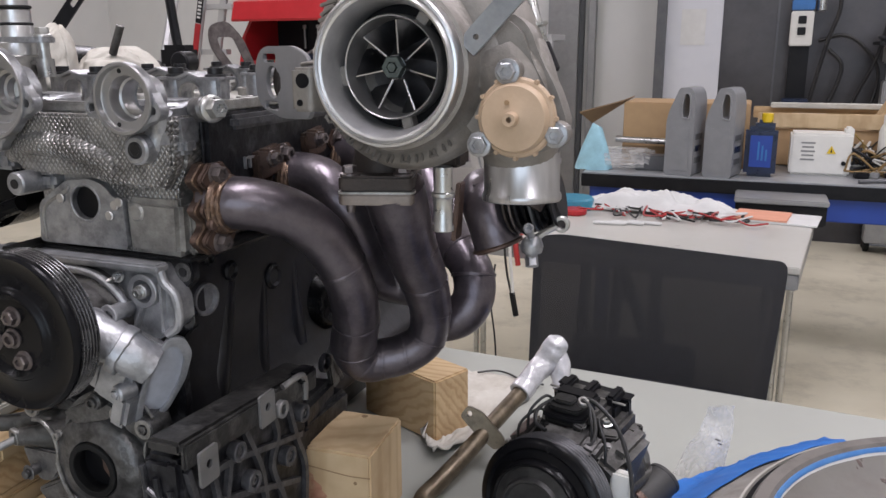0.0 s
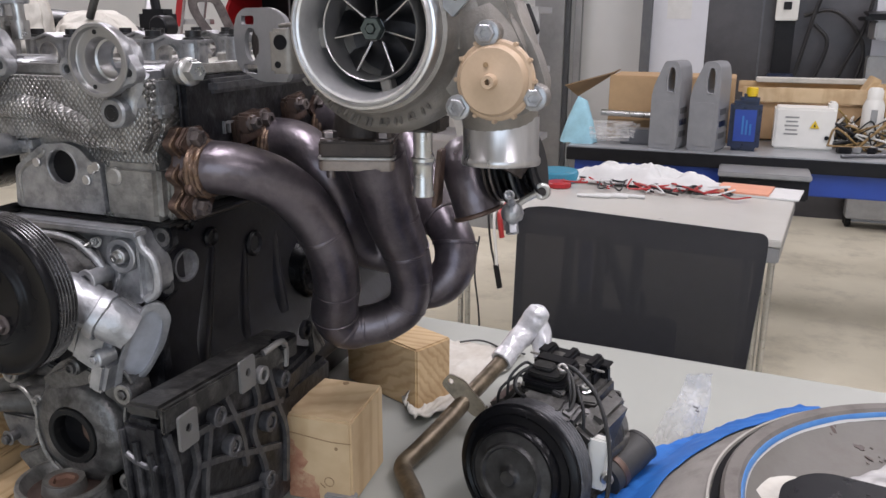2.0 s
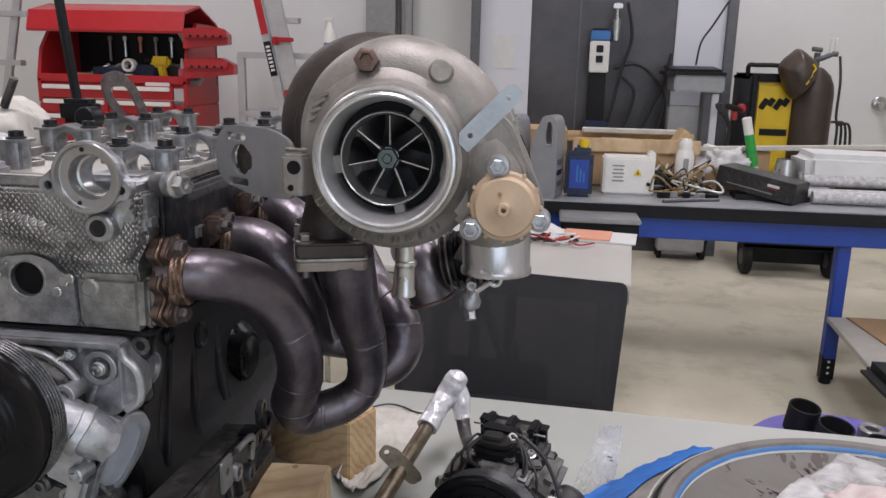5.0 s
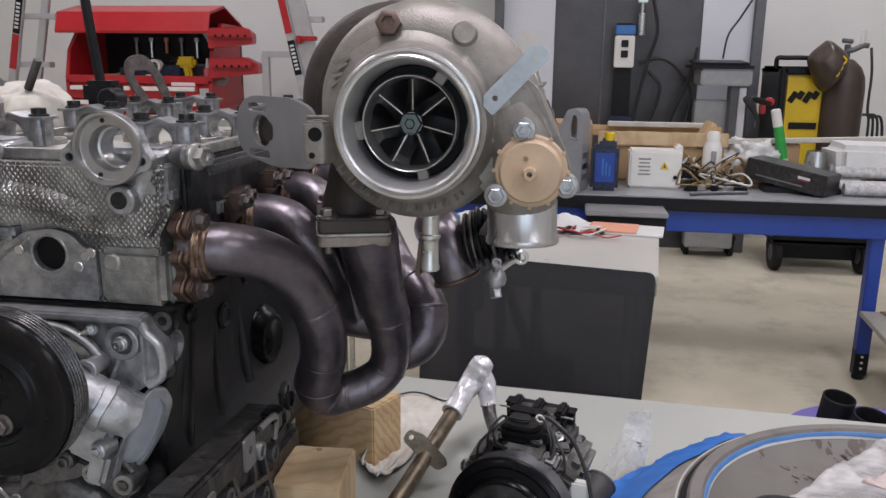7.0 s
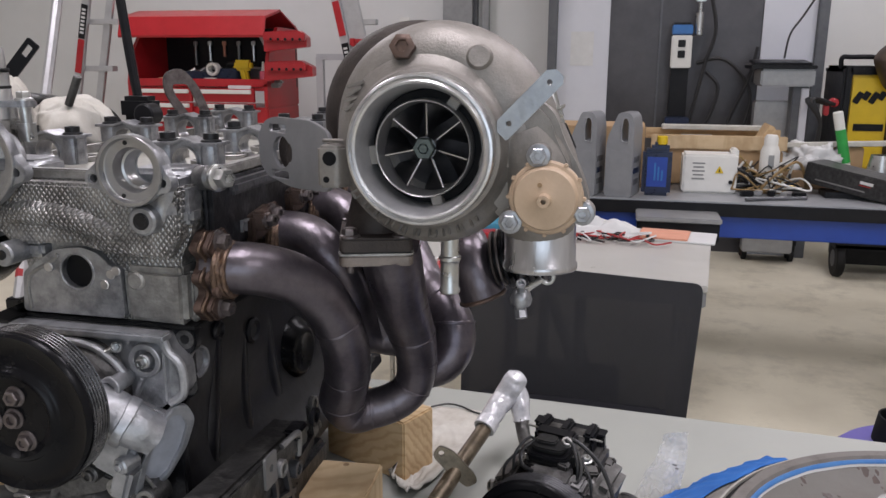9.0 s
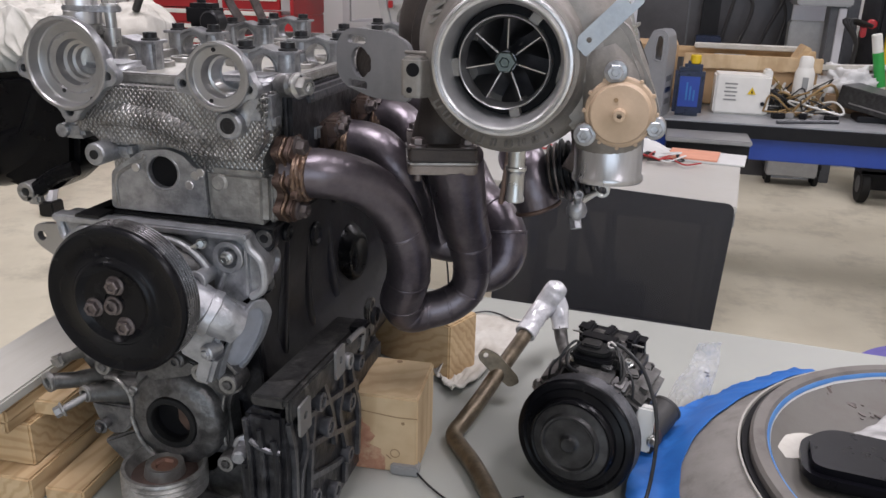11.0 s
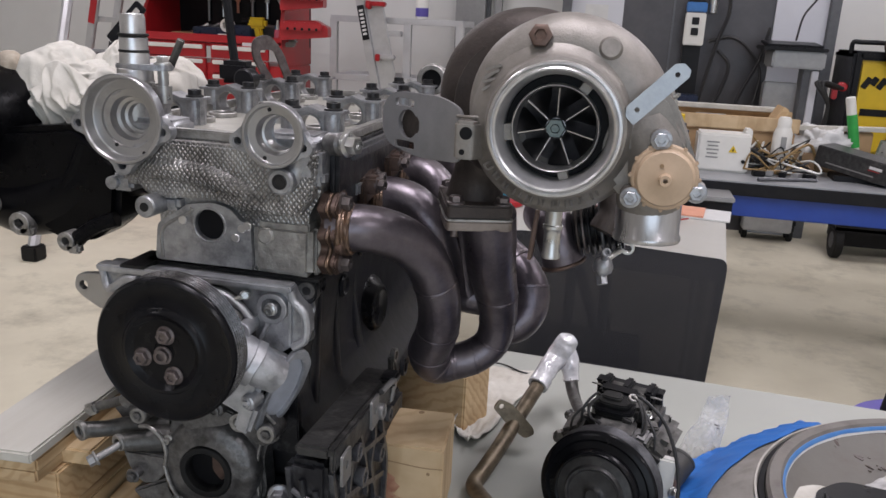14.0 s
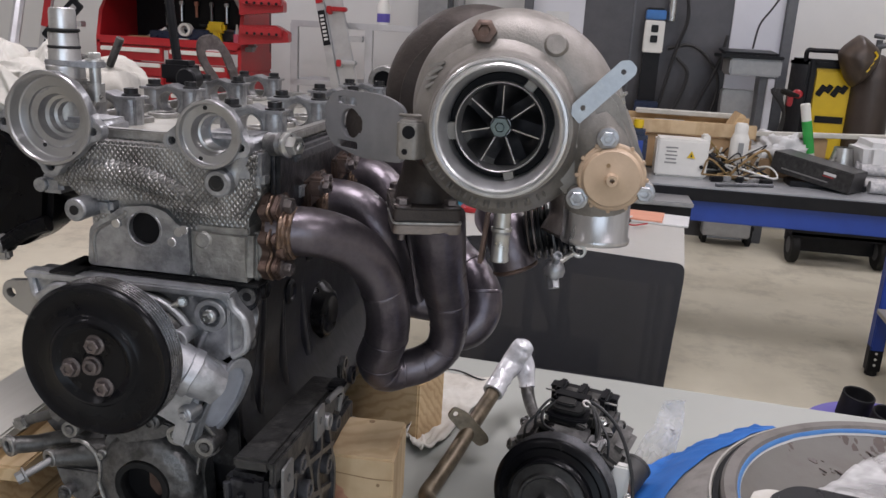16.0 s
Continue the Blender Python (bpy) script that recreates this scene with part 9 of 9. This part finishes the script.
part("tape_skirt", thicken(sheet(150, 8, tape_skirt), 0.0008), M_TAPE, drum, "loose blue masking tape flap")
rngO = random.Random(8)
for sa, sr, ln in ((107, 0.252, 0.013), (105, 0.238, 0.011), (96, 0.246, 0.016), (93, 0.252, 0.010), (101, 0.228, 0.010), (126, 0.223, 0.009), (123, 0.188, 0.007), (88, 0.250, 0.008), (83, 0.252, 0.007), (129, 0.252, 0.007), (95, 0.252, 0.012), (98, 0.234, 0.008), (128, 0.20, 0.006)):
    for k in range(3):
        ca, cr, size = radians(sa + (rngO.uniform(-4, 4) if k else 0)), sr + (rngO.uniform(-0.014, 0.004) if k else 0), ln * (1.0, 0.45, 0.3)[k]
        blob = [(size * rngO.uniform(0.65, 1.15) * math.cos(q * 0.5236), 0.42 * size * rngO.uniform(0.6, 1.2) * math.sin(q * 0.5236)) for q in range(12)]
        z = 0.0615 + max(0.0, (cr - (DR - 0.062)) / 0.02 * 0.0135)
        part("oil_spot", plate(blob, 0.0006, m=Matrix.Translation((DX + cr * math.cos(ca), DY + cr * math.sin(ca), TABLE + z)) @ Matrix.Rotation(ca, 4, "Z") @ Matrix.Rotation(-0.59 if cr > DR - 0.062 else 0.0, 4, "Y")), M_OILSPOT, drum)
crumpled = thing("plastic_bag", (0.35, 0.82, TABLE + 0.06), "crumpled white plastic bag with a red print", "plastic bag")
def film(u, v):
    p = Vector((0.135, 0.838, 0)).lerp(Vector((0.29, 0.985, 0)), u).lerp(Vector((0.32, 0.80, 0)).lerp(Vector((0.47, 0.90, 0)), u), v)
    crease = 0.45 - abs(noise.noise(Vector((p.x * 16, p.y * 9, 4)))) + 0.5 * (0.4 - abs(noise.noise(Vector((p.x * 30, p.y * 42, 9)))))
    return (p.x, p.y, TABLE + 0.063 + 0.03 * u * (1 - v) + 0.022 * crease)


part("bag", thicken(sheet(44, 36, film), 0.0008), clear_plastic("thin_white_film", (0.50, 0.49, 0.48), 0.6, 0.5), crumpled, "", 180)
part("print_patch", thicken(sheet(14, 12, lambda u, v: Vector(film(0.42 + 0.3 * u, 0.22 + 0.3 * v)) + Vector((0, 0, 0.0012))), 0.0006), material("faded_red_print", (0.47, 0.34, 0.32), (0.49, 0.46, 0.44), 0.5, 0, 70), crumpled, "faded red print", 180)
visor = thing("black_tray", (0.22, 0.64, TABLE + 0.06), "glossy black plastic tray resting on the drum cover", "tray")
vm = pose(0.212, 0.782, TABLE + 0.060, -4, 2, -4)
part("body", place(plate(rounded([(-0.14, -0.07), (0.16, -0.07), (0.17, 0.045), (-0.10, 0.055), (-0.135, 0.02)], 0.03, 6), 0.026, bevel=0.009), vm), M_TRAYBLACK, visor, "", 70)

scrap = single("torn_paper", thicken(sheet(6, 6, lambda u, v: (0.07 + 0.05 * u - 0.02 * v, 0.84 - 0.05 * v + 0.01 * u, TABLE + 0.066 + 0.004 * math.sin(4 * u + 3 * v))), 0.0005), M_CLOTH, "torn scrap of white paper on the plate", "paper")

# ---------- stool with couplers beyond the table ----------
stool = thing("shop_stool", (0.54, 1.565, 0), "low purple-blue padded stool beyond the table", "stool")
part("seat", cyl((0.54, 1.565, 0.43), (0.54, 1.565, 0.495), 0.215, 0.21, 56, 0.015), M_PURPLE, stool)
part("post", cyl((0.54, 1.565, 0.08), (0.54, 1.565, 0.445), 0.025), M_DARKSTEEL, stool)
for k in range(4):
    a = radians(45 + 90 * k)
    part("leg", tube([(0.54, 1.565, 0.10), (0.54 + 0.24 * math.cos(a), 1.565 + 0.24 * math.sin(a), 0.02)], 0.018, 10, 2), M_DARKSTEEL, stool)
for cx, cy, hh, cr in ((0.465, 1.66, 0.062, 0.034), (0.508, 1.585, 0.055, 0.037), (0.585, 1.53, 0.045, 0.036)):
    single("rubber_coupler", ring((cx, cy, 0.496), (cx + 0.006, cy - 0.008, 0.496 + hh), cr, cr - 0.004, 40, 0.002), M_RUBBER, "short black rubber hose coupler standing on a stool", "coupler", "couplers on the stool")
single("steel_collar", ring((0.602, 1.625, 0.496), (0.604, 1.622, 0.53), 0.027, 0.014, 36, 0.003), M_PLATEGREY, "small grey steel collar among the rubber couplers", "collar")
seat2 = thing("black_stool", (1.13, 2.38, 0), "black cushioned stool on a blue frame beside a low shelf", "stool")
part("cushion", box(1.13, 2.38, 0.335, 0.42, 0.30, 0.07, 0.03, seg=4), M_RUBBER, seat2)
part("frame", box(1.15, 2.38, 0.22, 0.26, 0.22, 0.17, 0.01), M_BLUE, seat2)
for k in range(4):
    part("caster", cyl((1.03 + 0.21 * (k % 2), 2.27 + 0.22 * (k // 2), 0.035), (1.06 + 0.21 * (k % 2), 2.27 + 0.22 * (k // 2), 0.035), 0.035, edge=0.004), M_RUBBER, seat2)
    part("caster_fork", box(1.045 + 0.21 * (k % 2), 2.27 + 0.22 * (k // 2), 0.105, 0.03, 0.03, 0.09, 0.004), M_DARKSTEEL, seat2)
shelf = thing("low_shelf", (1.3, 2.95, 0), "low pale metal shelf on blue posts by the workbench", "shelf")
part("plate", plate([(1.003, 2.60), (1.62, 2.60), (1.62, 3.20), (1.046, 3.20)], 0.02, m=Matrix.Translation((0, 0, 0.28)), bevel=0.002), M_FRAMEWHITE, shelf, "pale metal shelf plate")
for px, py in ((1.135, 2.625), (1.59, 2.63), (1.59, 3.17)):
    part("post", box(px, py, 0.14 if px > 1.2 else 0.25, 0.04, 0.04, 0.28 if px > 1.2 else 0.50, 0.003), M_BLUE, shelf)
carton = single("flat_carton", plate([(1.165, 2.66), (1.56, 2.66), (1.56, 3.19), (1.118, 3.19)], 0.006, m=Matrix.Translation((0, 0, 0.3)), bevel=0.001), M_CARDDARK, "flat brown carton lying on a low shelf", "carton")
